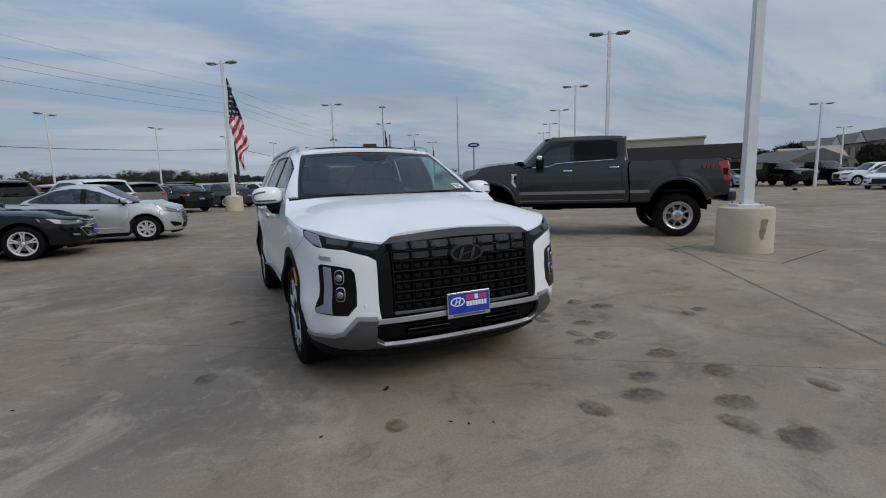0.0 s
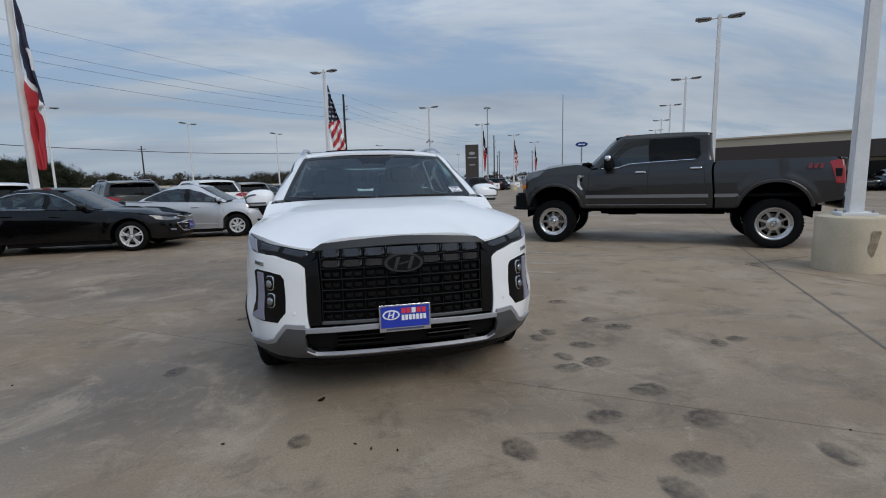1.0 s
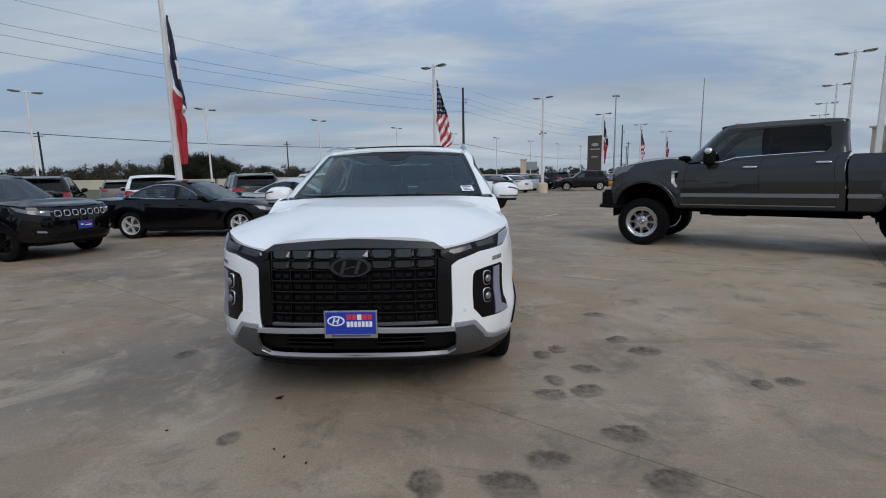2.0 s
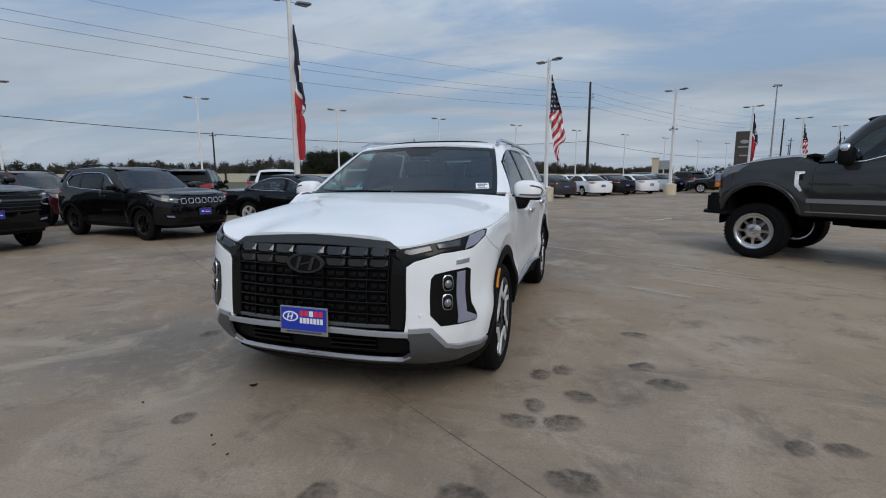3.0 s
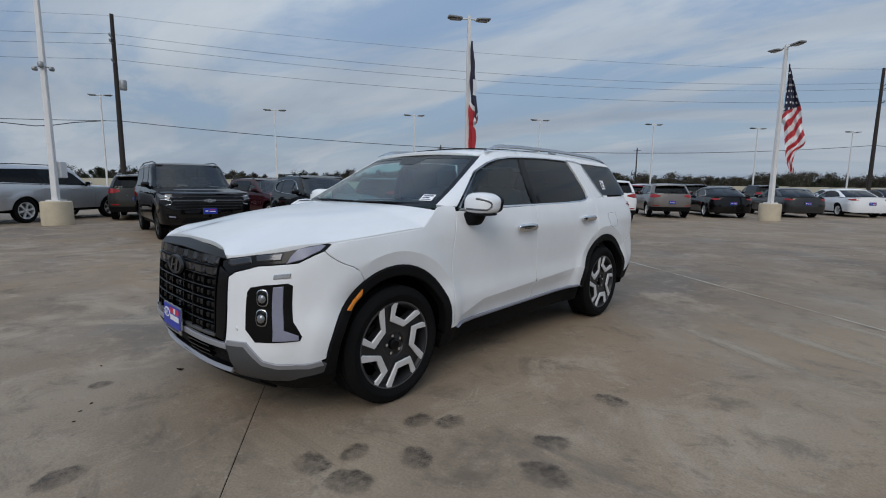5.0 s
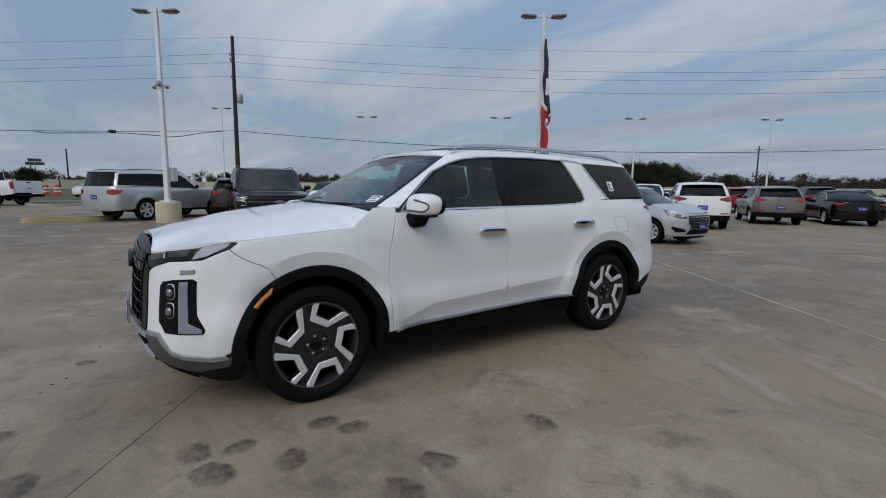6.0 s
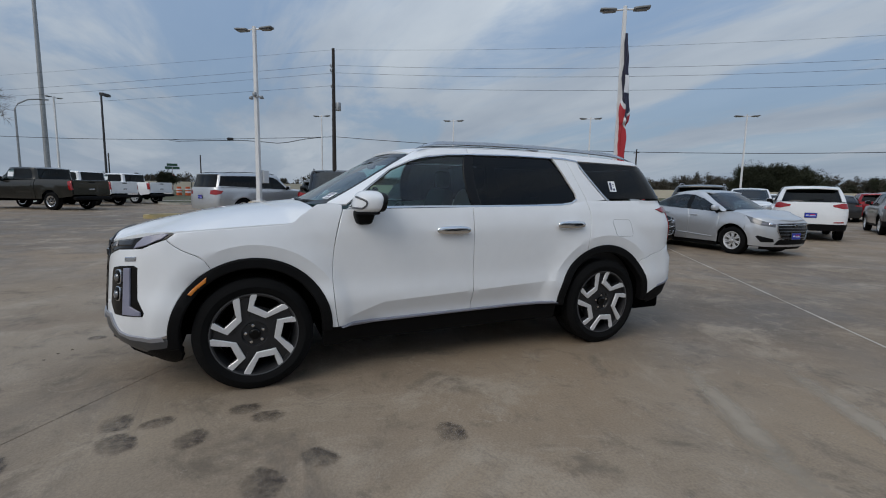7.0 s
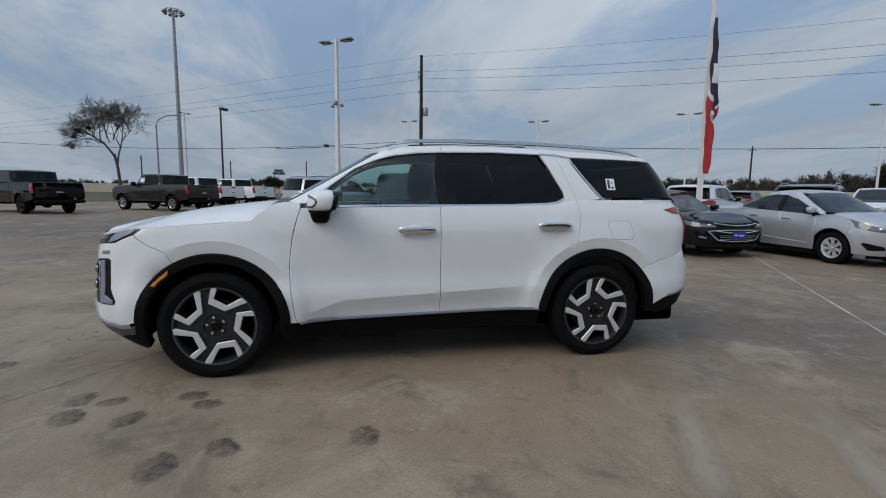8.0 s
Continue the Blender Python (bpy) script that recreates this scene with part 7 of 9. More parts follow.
    pair("door_crease", sh, [sh.S(-0.80, 0.355), sh.S(-0.80, 0.375), sh.S(0.0, 0.415), sh.S(0.80, 0.475), sh.S(0.80, 0.450), sh.S(0.0, 0.390)], "silver_paint", silver, off=0.012, depth=0.02, grid=0.08, rnd=0.008)
    bm = bmesh.new()
    tube(bm, [v + sh.normal(*q) * 0.014 for v, q in ((sh.at(*q), q) for q in (sh.F(x, z) for x, z in ((-0.49, 0.74), (-0.50, 0.60), (-0.40, 0.40), (0.40, 0.40), (0.50, 0.60), (0.49, 0.74), (0.0, 0.75), (-0.49, 0.74))))], 0.011, 6, cap=False)
    part("grille_surround", bm, "satin_chrome", silver, smooth=60)
    bm = bmesh.new()
    lathe(bm, [(0.060, 0.0), (0.060, 0.010), (0.046, 0.012), (0.046, 0.0)], 20, Matrix.Translation(sh.at(*sh.F(0, 0.70)) + Vector((0, -0.03, 0))) @ Matrix.Rotation(radians(90), 4, "X") @ Matrix.Diagonal((1, 0.55, 1, 1)))
    part("front_emblem", bm, "chrome", silver)
    compact = vehicle("sport_utility_vehicle", "black compact sport utility vehicle with a seven-slot grille", "car", color="black_paint", style="black", spokes=5, grille="seven", grille_box=(0.60, 0.80, 0.925), lamp=[(0.62, 0.82), (0.62, 0.93), (0.85, 0.94)], lh=0.13, plate_front=0.62, cladding=True, rails="trim_black", chrome_line="top", grid=0.07, group="front row of parked cars", **dict(CROSS, H=1.64, hood=0.985, cowl=1.135, belt=(1.08, 1.15)))
    put(compact, -9.00, 3.40 + 0.88, heading(0.975, -0.14))
    big = vehicle("sport_utility_vehicle", "black full-size sport utility vehicle with a wide dark grille", "car", color="black_paint", style="five", face="alloy_dark", spokes=6, grille="bars", grille_box=(0.78, 0.74, 1.09), lamp=[(0.80, 1.00), (0.79, 1.09), (0.92, 1.10)], lh=0.11, plate_front=0.72, glass_front="tint_glass", rails="trim_black", grid=0.08, group="front row of parked cars", **FULLSUV)
    sh = SHELLS[big.name]
    panel("chrome_bar", sh, [sh.F(-0.76, 0.952), sh.F(-0.76, 0.982), sh.F(0.76, 0.982), sh.F(0.76, 0.952)], "satin_grey", big, off=0.035, depth=0.03, grid=0.10)
    e = sh.at(*sh.F(0.0, 0.966))
    bm = bmesh.new()
    prism(bm, [(-0.14, -0.012), (-0.115, 0.030), (-0.05, 0.030), (-0.05, 0.045), (0.05, 0.045), (0.05, 0.030), (0.14, 0.030), (0.115, -0.022), (0.05, -0.022), (0.05, -0.04), (-0.05, -0.04), (-0.05, -0.022)], 0.02, Matrix.Translation((0, e.y - 0.04, e.z)) @ Matrix.Rotation(radians(90), 4, "X"))
    part("front_emblem", bm, "satin_chrome", big)
    for sd in (1, -1):
        bm = bmesh.new()
        tube(bm, [Vector((v.x * sd, v.y - 0.012, v.z)) for v in (sh.at(*sh.F(x, z)) for x, z in ((0.99, 1.0), (0.86, 0.99), (0.80, 0.97), (0.775, 0.93), (0.80, 0.885), (0.90, 0.87)))], 0.014, 6)
        part("side_lamp_guide", bm, "satin_chrome", big, smooth=60)
    put(big, -11.2, 0.35 + 0.98, heading(0.99, -0.13))

    # second row: tails towards the lot
    hd = heading(-0.56, 0.83)
    base, step = Vector((-4.5, 20.7)), Vector((1.83, 2.56))

    def slot(k):
        return base + step * k

    def park(car, k, wb, extra=0.0, turn=0.0, da=0.0):
        p = slot(k)
        h = Vector((-0.56, 0.83)).normalized()
        put(car, p.x + h.x * (wb / 2 + extra), p.y + h.y * (wb / 2 + extra), hd + turn)
        return car

    row = "second row of parked cars"
    sport = vehicle("sport_utility_vehicle", "brown-grey compact sport utility vehicle with roof rails", "car", color="brown_grey_paint", style="five", cladding=True, rails="trim_black", plate_rear=True, grid=0.09, lite=True, group=row, **CROSS)
    park(sport, -0.12, 2.64)
    white = vehicle("sport_utility_vehicle", "white mid-size sport utility vehicle with dark rear glass", "car", color="white_paint", style="five", cladding=True, plate_rear=True, grid=0.09, lite=True, group=row, **MIDSUV)
    put(white, -6.03, 16.41, hd)
    m3 = vehicle("sedan", "black four-door sedan parked tail outwards", "car", color="black_paint", style="multi", plate_rear=True, chrome_line="top", grid=0.09, lite=True, group=row, tail="side", **SEDAN)
    park(m3, 0.88, 2.83)
    s2 = vehicle("sedan", "dark grey four-door sedan parked tail outwards", "car", color="grey_paint", style="multi", plate_rear=True, grid=0.09, lite=True, group=row, tail="side", **SEDAN)
    park(s2, 2.20, 2.83)
    w2 = vehicle("sedan", "white four-door sedan parked tail outwards", "car", color="white_paint", style="multi", plate_rear=True, grid=0.09, lite=True, group=row, tail="side", **SEDAN)
    park(w2, 3.42, 2.83)

    def again(car, k, wb=2.83, extra=0.0, turn=0.0):
        c = copy_thing(car, Matrix())
        park(c, k, wb, extra, turn)
        return c

    again(m3, 4.32)
    again(w2, 5.34)
    red = vehicle("sport_utility_vehicle", "dark maroon compact sport utility vehicle with roof rails", "car", color="red_paint", style="five", rails="trim_black", plate_rear=True, grid=0.09, lite=True, group=row, **CROSS)
    put(red, -14.9, 5.6, heading(1, 0.1))
    c = vehicle("sport_utility_vehicle", "bright red compact sport utility vehicle seen from behind", "car", color="bright_red_paint", style="five", plate_rear=True, grid=0.09, lite=True, group=row, **CROSS)
    put(c, -11.2, 31.5, hd)
    dark = vehicle("sport_utility_vehicle", "black mid-size sport utility vehicle seen from behind", "car", color="black_paint", style="five", rails="trim_black", plate_rear=True, grid=0.09, lite=True, group=row, **MIDSUV)
    park(dark, -4.45, 2.75, 0.1)
    put(copy_thing(white, Matrix()), -11.0, 12.53, hd)
    put(copy_thing(white, Matrix()), -10.6, 20.2, hd + 180)
    put(copy_thing(sport, Matrix()), -19.96, 22.89, hd)
    again(dark, -5.35, 2.75, 0.3)
    g2 = vehicle("sport_utility_vehicle", "grey-green mid-size sport utility vehicle seen from behind", "car", color="green_grey_paint", style="five", cladding=True, rails="satin_silver", plate_rear=True, grid=0.09, lite=True, group=row, **MIDSUV)
    put(g2, -8.06, 14.03, hd)
    put(copy_thing(g2, Matrix()), -18.9, 2.15, heading(-0.93, 0.30))
    pale = vehicle("sedan", "pale blue-silver sedan parked in a far row", "car", color="blue_grey_paint", style="multi", grid=0.10, lite=True, group=row, **SMALL)
    park(pale, 6.6, 2.58, 1.2, -8)
    put(copy_thing(dark, Matrix()), 11.2, 37.0, heading(-0.97, 0.15))
    # further row behind
    far = "far rows of parked cars"
    kinds = (w2, dark, pale, m3, white, s2, sport, w2, m3, pale, white, dark, w2, g2)
    for i in range(-1, 17):
        c = copy_thing(kinds[(i * 5) % 14], Matrix())
        tagged(c, group=far)
        p = slot(i * 1.04) + Vector((-0.82, 0.57)) * (11.5 + (i % 3) * 0.25)
        put(c, p.x, p.y, hd + (0 if i % 2 else 180))
    for i in range(7, 17):
        c = copy_thing(kinds[(i * 3 + 1) % 14], Matrix())
        tagged(c, group=far)
        p = slot(i * 1.03) + Vector((-0.82, 0.57)) * (1.5 + (i % 2) * 0.3)
        put(c, p.x, p.y, hd + (180 if i % 3 == 0 else 0))

    # service-road side
    silver_suv = vehicle("sport_utility_vehicle", "silver full-size sport utility vehicle beside a lamp post", "car", color="silver_paint", style="five", spokes=6, rails="trim_black", plate_rear=True, tail="low", grid=0.08, glass_front="dark_glass", **dict(FULLSUV, wb=3.34, ro=1.30, roof=2.68, rear=2.86, doors=(-1.00, 0.08, 1.10), dlo=[(-0.72, 1.265), (-0.46, 1.48), (-0.24, 1.66), (0.02, 1.78), (0.4, 1.80), (1.3, 1.80), (2.58, 1.76), (2.70, 1.36), (1.2, 1.31), (0.1, 1.28)]))
    h = Vector((-0.58, 0.81)).normalized()
    put(silver_suv, -17.75 + h.x * 1.67 - 1.0 * h.y, -1.53 + h.y * 1.67 + 1.0 * h.x, heading(h.x, h.y))
    PICK = dict(kind="pickup", hw=1.0, wb=3.70, fo=0.98, ro=1.20, H=1.95, sill=0.50, belt=(1.30, 1.36), hood=1.22, cowl=1.38, ws=(-1.12, -0.55), roof=1.0, rear=1.10, R=0.40, rim=0.25, wheel_w=0.27, arch_r=0.47, arch_z=0.44, style="five", doors=(-1.22, -0.05, 0.88), bed=(1.03, 1.38), tail_z=1.38, cf=0.40, cr=0.12, nf=3.4, tumble=0.84,
                grille="truck", grille_box=(0.62, 0.80, 1.18), dlo=[(-0.86, 1.325), (-0.68, 1.56), (-0.5, 1.77), (-0.3, 1.835), (0.0, 1.85), (0.75, 1.845), (0.84, 1.78), (0.88, 1.46), (0.8, 1.40), (-0.2, 1.37)], lamp=[(0.66, 0.92), (0.66, 1.18), (0.85, 1.20)], grid=0.10, lite=True)
    def stand(car, q):
        """Heavy-duty pickups stand a little larger than the common size."""
        car.matrix_basis = pose(q[0], q[1], 0, 0, 0, heading(q[2], q[3])) @ Matrix.Scale(1.12, 4)

    olive = vehicle("pickup_truck", "olive-grey crew-cab pickup truck parked by the kerb", "truck", color="green_grey_paint", face="polished_alloy", group="pickups by the road", **dict(PICK, style="slot", spokes=8))
    for pk in (olive,):
        th = SHELLS[pk.name + "_top"]
        c = th.at(*th.S(-0.28, 1.62))
        bm = bmesh.new()
        box(bm, c.x + 0.004, c.x + 0.010, -0.45, -0.14, 1.48, 1.76, m=Matrix.Translation((c.x, 0, 1.62)) @ Matrix.Rotation(radians(-14), 4, "Y") @ Matrix.Translation((-c.x, 0, -1.62)))
        part("window_sheet", bm, "paper", pk, "white printed sheet on the window")
    stand(olive, (-27.48, -11.65, -0.54, -0.842))
    wp = vehicle("pickup_truck", "white crew-cab pickup truck with a black cap", "truck", color="white_paint", group="pickups by the road", **PICK)
    th = SHELLS[wp.name + "_top"]
    c = th.at(*th.S(-0.28, 1.62))
    bm = bmesh.new()
    box(bm, c.x + 0.004, c.x + 0.010, -0.45, -0.14, 1.48, 1.76, m=Matrix.Translation((c.x, 0, 1.62)) @ Matrix.Rotation(radians(-14), 4, "Y") @ Matrix.Translation((-c.x, 0, -1.62)))
    part("window_sheet", bm, "paper", wp, "white printed sheet on the window")
    stand(wp, (-33.26, -11.41, -0.507, -0.862))
    stand(copy_thing(wp, Matrix()), (-37.76, -9.89, -0.552, -0.834))
    bp = vehicle("pickup_truck", "black crew-cab pickup truck parked by the road", "truck", color="black_paint", group="pickups by the road", **dict(PICK, style="black"))
    stand(bp, (-24.3, -17.1, -0.62, -0.785))
    low = vehicle("sports_car", "low white sports car parked by the road", "car", color="white_paint", style="black", grid=0.10, lite=True, **dict(SMALL, hw=0.94, wb=2.71, H=1.24, belt=(0.86, 0.92), hood=0.70, cowl=0.88, roof=0.5, rear=1.45, tail_z=0.94, dlo=[(-0.46, 0.875), (-0.15, 1.05), (0.12, 1.15), (0.5, 1.16), (0.9, 1.08), (1.2, 0.96), (0.8, 0.91), (0.2, 0.885)]))
    low.matrix_basis = pose(-52.0, -4.25, 0.20, 0, 0, heading(-0.93, 0.36))
    # behind the pickup, far to the east
    put(copy_thing(bp, Matrix()), 40.5, 18.6, heading(-0.35, -0.93))
    put(copy_thing(bp, Matrix()), 43.8, 17.2, heading(-0.35, -0.93))
    put(copy_thing(white, Matrix()), 42.8, 13.6, heading(-0.80, 0.55))
    put(copy_thing(pale, Matrix()), 37.2, 20.2, heading(-0.55, -0.83))
    put(copy_thing(m3, Matrix()), 36.0, 22.0, heading(-0.55, -0.83))
    cp = copy_thing(w2, Matrix())
    put(cp, 36.2, 9.6, heading(-0.88, -0.10))


build_lot_cars()

# ---- poles, wires, flags ----


def lamp_post(x, y, height=7.4, base=True, turn=0.0, heads=2, label="white square lamp post on a round concrete base", mid=False, thin=1.0):
    p = thing("lamp_post", label, "lamp post", "lamp posts in the lot")
    p.matrix_basis = pose(x, y, 0, 0, 0, math.degrees(ANG) + turn)
    zb = 0.0
    if base:
        bm = bmesh.new()
        lathe(bm, [(0.43, 0.0), (0.425, 0.70), (0.41, 0.74), (0.38, 0.755), (0.001, 0.76)], 40, closed=False)
        part("concrete_base", bm, "base_concrete", p, "tan painted concrete base", smooth=30)
        bm = bmesh.new()
        box(bm, -0.20, 0.20, -0.20, 0.20, 0.755, 0.80, bevel=0.008)
        part("base_plate", bm, "pole_white", p)
        for sx in (1, -1):
            for sy in (1, -1):
                bm = bmesh.new()
                lathe(bm, [(0.018, 0.80), (0.018, 0.835), (0.001, 0.84)], 6, Matrix.Translation((0.155 * sx, 0.155 * sy, 0)), closed=False)
                part("anchor_bolt", bm, "pole_grey", p)
        zb = 0.79
    bm = bmesh.new()
    a, b = 0.088 * thin, 0.058 * thin
    rows = [[Vector((sx * w, sy * w, z)) for sx, sy in ((1, 1), (-1, 1), (-1, -1), (1, -1), (1, 1))] for w, z in ((a, zb), (b, height))]
    loft(bm, rows)
    bmesh.ops.remove_doubles(bm, verts=bm.verts, dist=1e-5)
    bmesh.ops.contextual_create(bm, geom=[e for e in bm.edges if e.is_boundary and all(v.co.z > 1 for v in e.verts)])
    bmesh.ops.bevel(bm, geom=[e for e in bm.edges if abs(e.verts[0].co.z - e.verts[1].co.z) > 1], offset=0.012, segments=2, affect="EDGES")
    part("pole", bm, "pole_white", p)
    bm = bmesh.new()
    reach = 0.32
    tube(bm, [(-reach if heads == 2 else 0, 0, height - 0.12), (0, 0, height - 0.10), (reach, 0, height - 0.12)], 0.03, 8)
    part("cross_arm", bm, "pole_white", p)
    for sx in ((1, -1) if heads == 2 else (1,)):
        bm = bmesh.new()
        superbox(bm, (sx * (reach + 0.20), 0, height - 0.11), (0.27, 0.17, 0.035), 6, 18, 8, Matrix.Translation((sx * reach, 0, height)) @ Matrix.Rotation(radians(-4 * sx), 4, "Y") @ Matrix.Translation((-sx * reach, 0, -height)))
        h = part("lamp_head", bm, "lamp_head", p, smooth=50)
        bm = bmesh.new()
        box(bm, sx * (reach + 0.04), sx * (reach + 0.38), -0.12, 0.12, height - 0.158, height - 0.148)
        part("lamp_lens", bm, "clear_lens", h)
    if mid:
        bm = bmesh.new()
        tube(bm, [(-0.28, 0, mid), (0.28, 0, mid)], 0.018, 6)
        superbox(bm, (0.24, -0.02, mid - 0.06), (0.06, 0.10, 0.06), 3, 12, 8)
        superbox(bm, (-0.24, 0.02, mid - 0.06), (0.06, 0.10, 0.06), 3, 12, 8)
        superbox(bm, (0.0, -0.12, mid + 0.05), (0.07, 0.07, 0.10), 3, 12, 8)
        part("camera_bracket", bm, "pole_grey", p, smooth=50)
    return p


def build_posts():
    p = lamp_post(6.62, -0.02, 7.6)
    turn = -ANG
    bm = bmesh.new()
    loft(bm, [[Vector((0.4335 * math.cos(radians(c + w * q) + turn), 0.4335 * math.sin(radians(c + w * q) + turn), z)) for q in (-1, -0.4, 0.4, 1)] for z, c, w in ((0.24, -112, 2), (0.30, -113, 5), (0.37, -112, 7), (0.43, -110, 6), (0.50, -109, 7), (0.55, -108, 8), (0.575, -108, 6))])
    part("worn_patch", bm, "gouge", p, "weathered gouge in the concrete base")
    lamp_post(-8.72, 10.40, 7.52, turn=90)
    lamp_post(-0.78, 21.65, 7.42)
    lamp_post(6.95, 32.4, 7.3, mid=4.6)
    for k in range(3):
        lamp_post(14.7 + 7.8 * k, 43.3 + 11.3 * k, 7.3)
    p = lamp_post(-16.35, -0.92, 7.52, turn=90, mid=4.9, label="white lamp post with cameras and a service box")
    bm = bmesh.new()
    box(bm, -0.17, 0.17, 0.10, 0.46, 1.50, 2.02, bevel=0.02)
    part("service_box", bm, "pole_white", p)
    e = (0.585, 0.811)
    lamp_post(-40.4, 5.2, 7.9, base=False, turn=90, thin=0.7, label="white lamp post in a far row")
    for k in range(-1, 9):
        lamp_post(-24.4 + e[0] * 10.3 * k, 22.2 + e[1] * 10.3 * k, 6.85, base=False, turn=90, thin=0.7, label="white lamp post in a far row")
    lamp_post(13.6, 10.4, 7.15)
    for k in range(1, 5):
        lamp_post(13.6 + 6.0 * k, 10.4 + 9.0 * k, 7.0, base=False, thin=0.85, label="white lamp post in a far row")
    for x, y, h in ((38.8, 15.2, 6.1), (62.0, 24.5, 5.9), (-53.0, -17.96, 9.6)):
        lamp_post(x, y, h, base=False, label="white lamp post in a far row")
    # dark and galvanised street poles
    p = thing("street_lamp", "dark single-head street lamp beside the road", "street lamp", m=pose(-49.1, -13.3, 0, 0, 0, 160))
    bm = bmesh.new(); tube(bm, [(0, 0, 0), (0, 0, 9.5)], [0.11, 0.08], 10); part("pole", bm, "pole_dark", p, smooth=50)
    bm = bmesh.new(); box(bm, 0.0, 1.1, -0.2, 0.2, 9.45, 9.70, bevel=0.05); part("lamp_head", bm, "pole_dark", p)
    p = thing("street_lamp", "galvanised curved-arm street lamp beside the road", "street lamp", m=pose(-66.3, -25.5, 0, 0, 0, 113))
    bm = bmesh.new(); tube(bm, [(0, 0, 0), (0, 0, 9.8), (0.3, 0, 10.4), (1.2, 0, 11.0), (2.4, 0, 11.2)], [0.14, 0.10, 0.09, 0.08, 0.07], 10); part("pole", bm, "pole_grey", p, smooth=50)
    bm = bmesh.new(); superbox(bm, (2.7, 0, 11.2), (0.45, 0.16, 0.09), 3, 14, 8); part("lamp_head", bm, "pole_grey", p, smooth=50)
    for x, y, h, thick in ((-91.0, -30.4, 32.5, 1.0), (38.6, 115.6, 20.2, 0.5)):
        p = thing("high_mast_light", "tall galvanised mast with a ring of lamps", "street lamp", m=pose(x, y, 0))
        bm = bmesh.new(); tube(bm, [(0, 0, 0), (0, 0, h)], [0.42 * thick, 0.24 * thick], 12); part("mast", bm, "pole_grey", p, smooth=50)
        bm = bmesh.new(); tube(bm, [(1.3 * thick * math.cos(a), 1.3 * thick * math.sin(a), h) for a in (2 * math.pi * i / 24 for i in range(25))], 0.08, 6, cap=False)
        for i in range(3):
            a = 2 * math.pi * i / 3
            tube(bm, [(0, 0, h), (1.3 * thick * math.cos(a), 1.3 * thick * math.sin(a), h)], 0.06, 6)
        part("ring", bm, "pole_grey", p)
        for i in range(10):
            a = 2 * math.pi * i / 10
            bm = bmesh.new(); superbox(bm, (1.5 * thick * math.cos(a), 1.5 * thick * math.sin(a), h - 0.35 * thick), (0.32 * thick, 0.32 * thick, 0.30 * thick), 2.6, 12, 8); part("lamp_head", bm, "pole_grey", p, smooth=50)
    p = thing("flag_pole", "thin bare grey pole far across the lot", "pole", m=pose(40.4, 76.5, 0))
    bm = bmesh.new(); tube(bm, [(0, 0, 0), (0, 0, 16.5)], [0.13, 0.06], 10); part("pole", bm, "pole_grey", p, smooth=50)


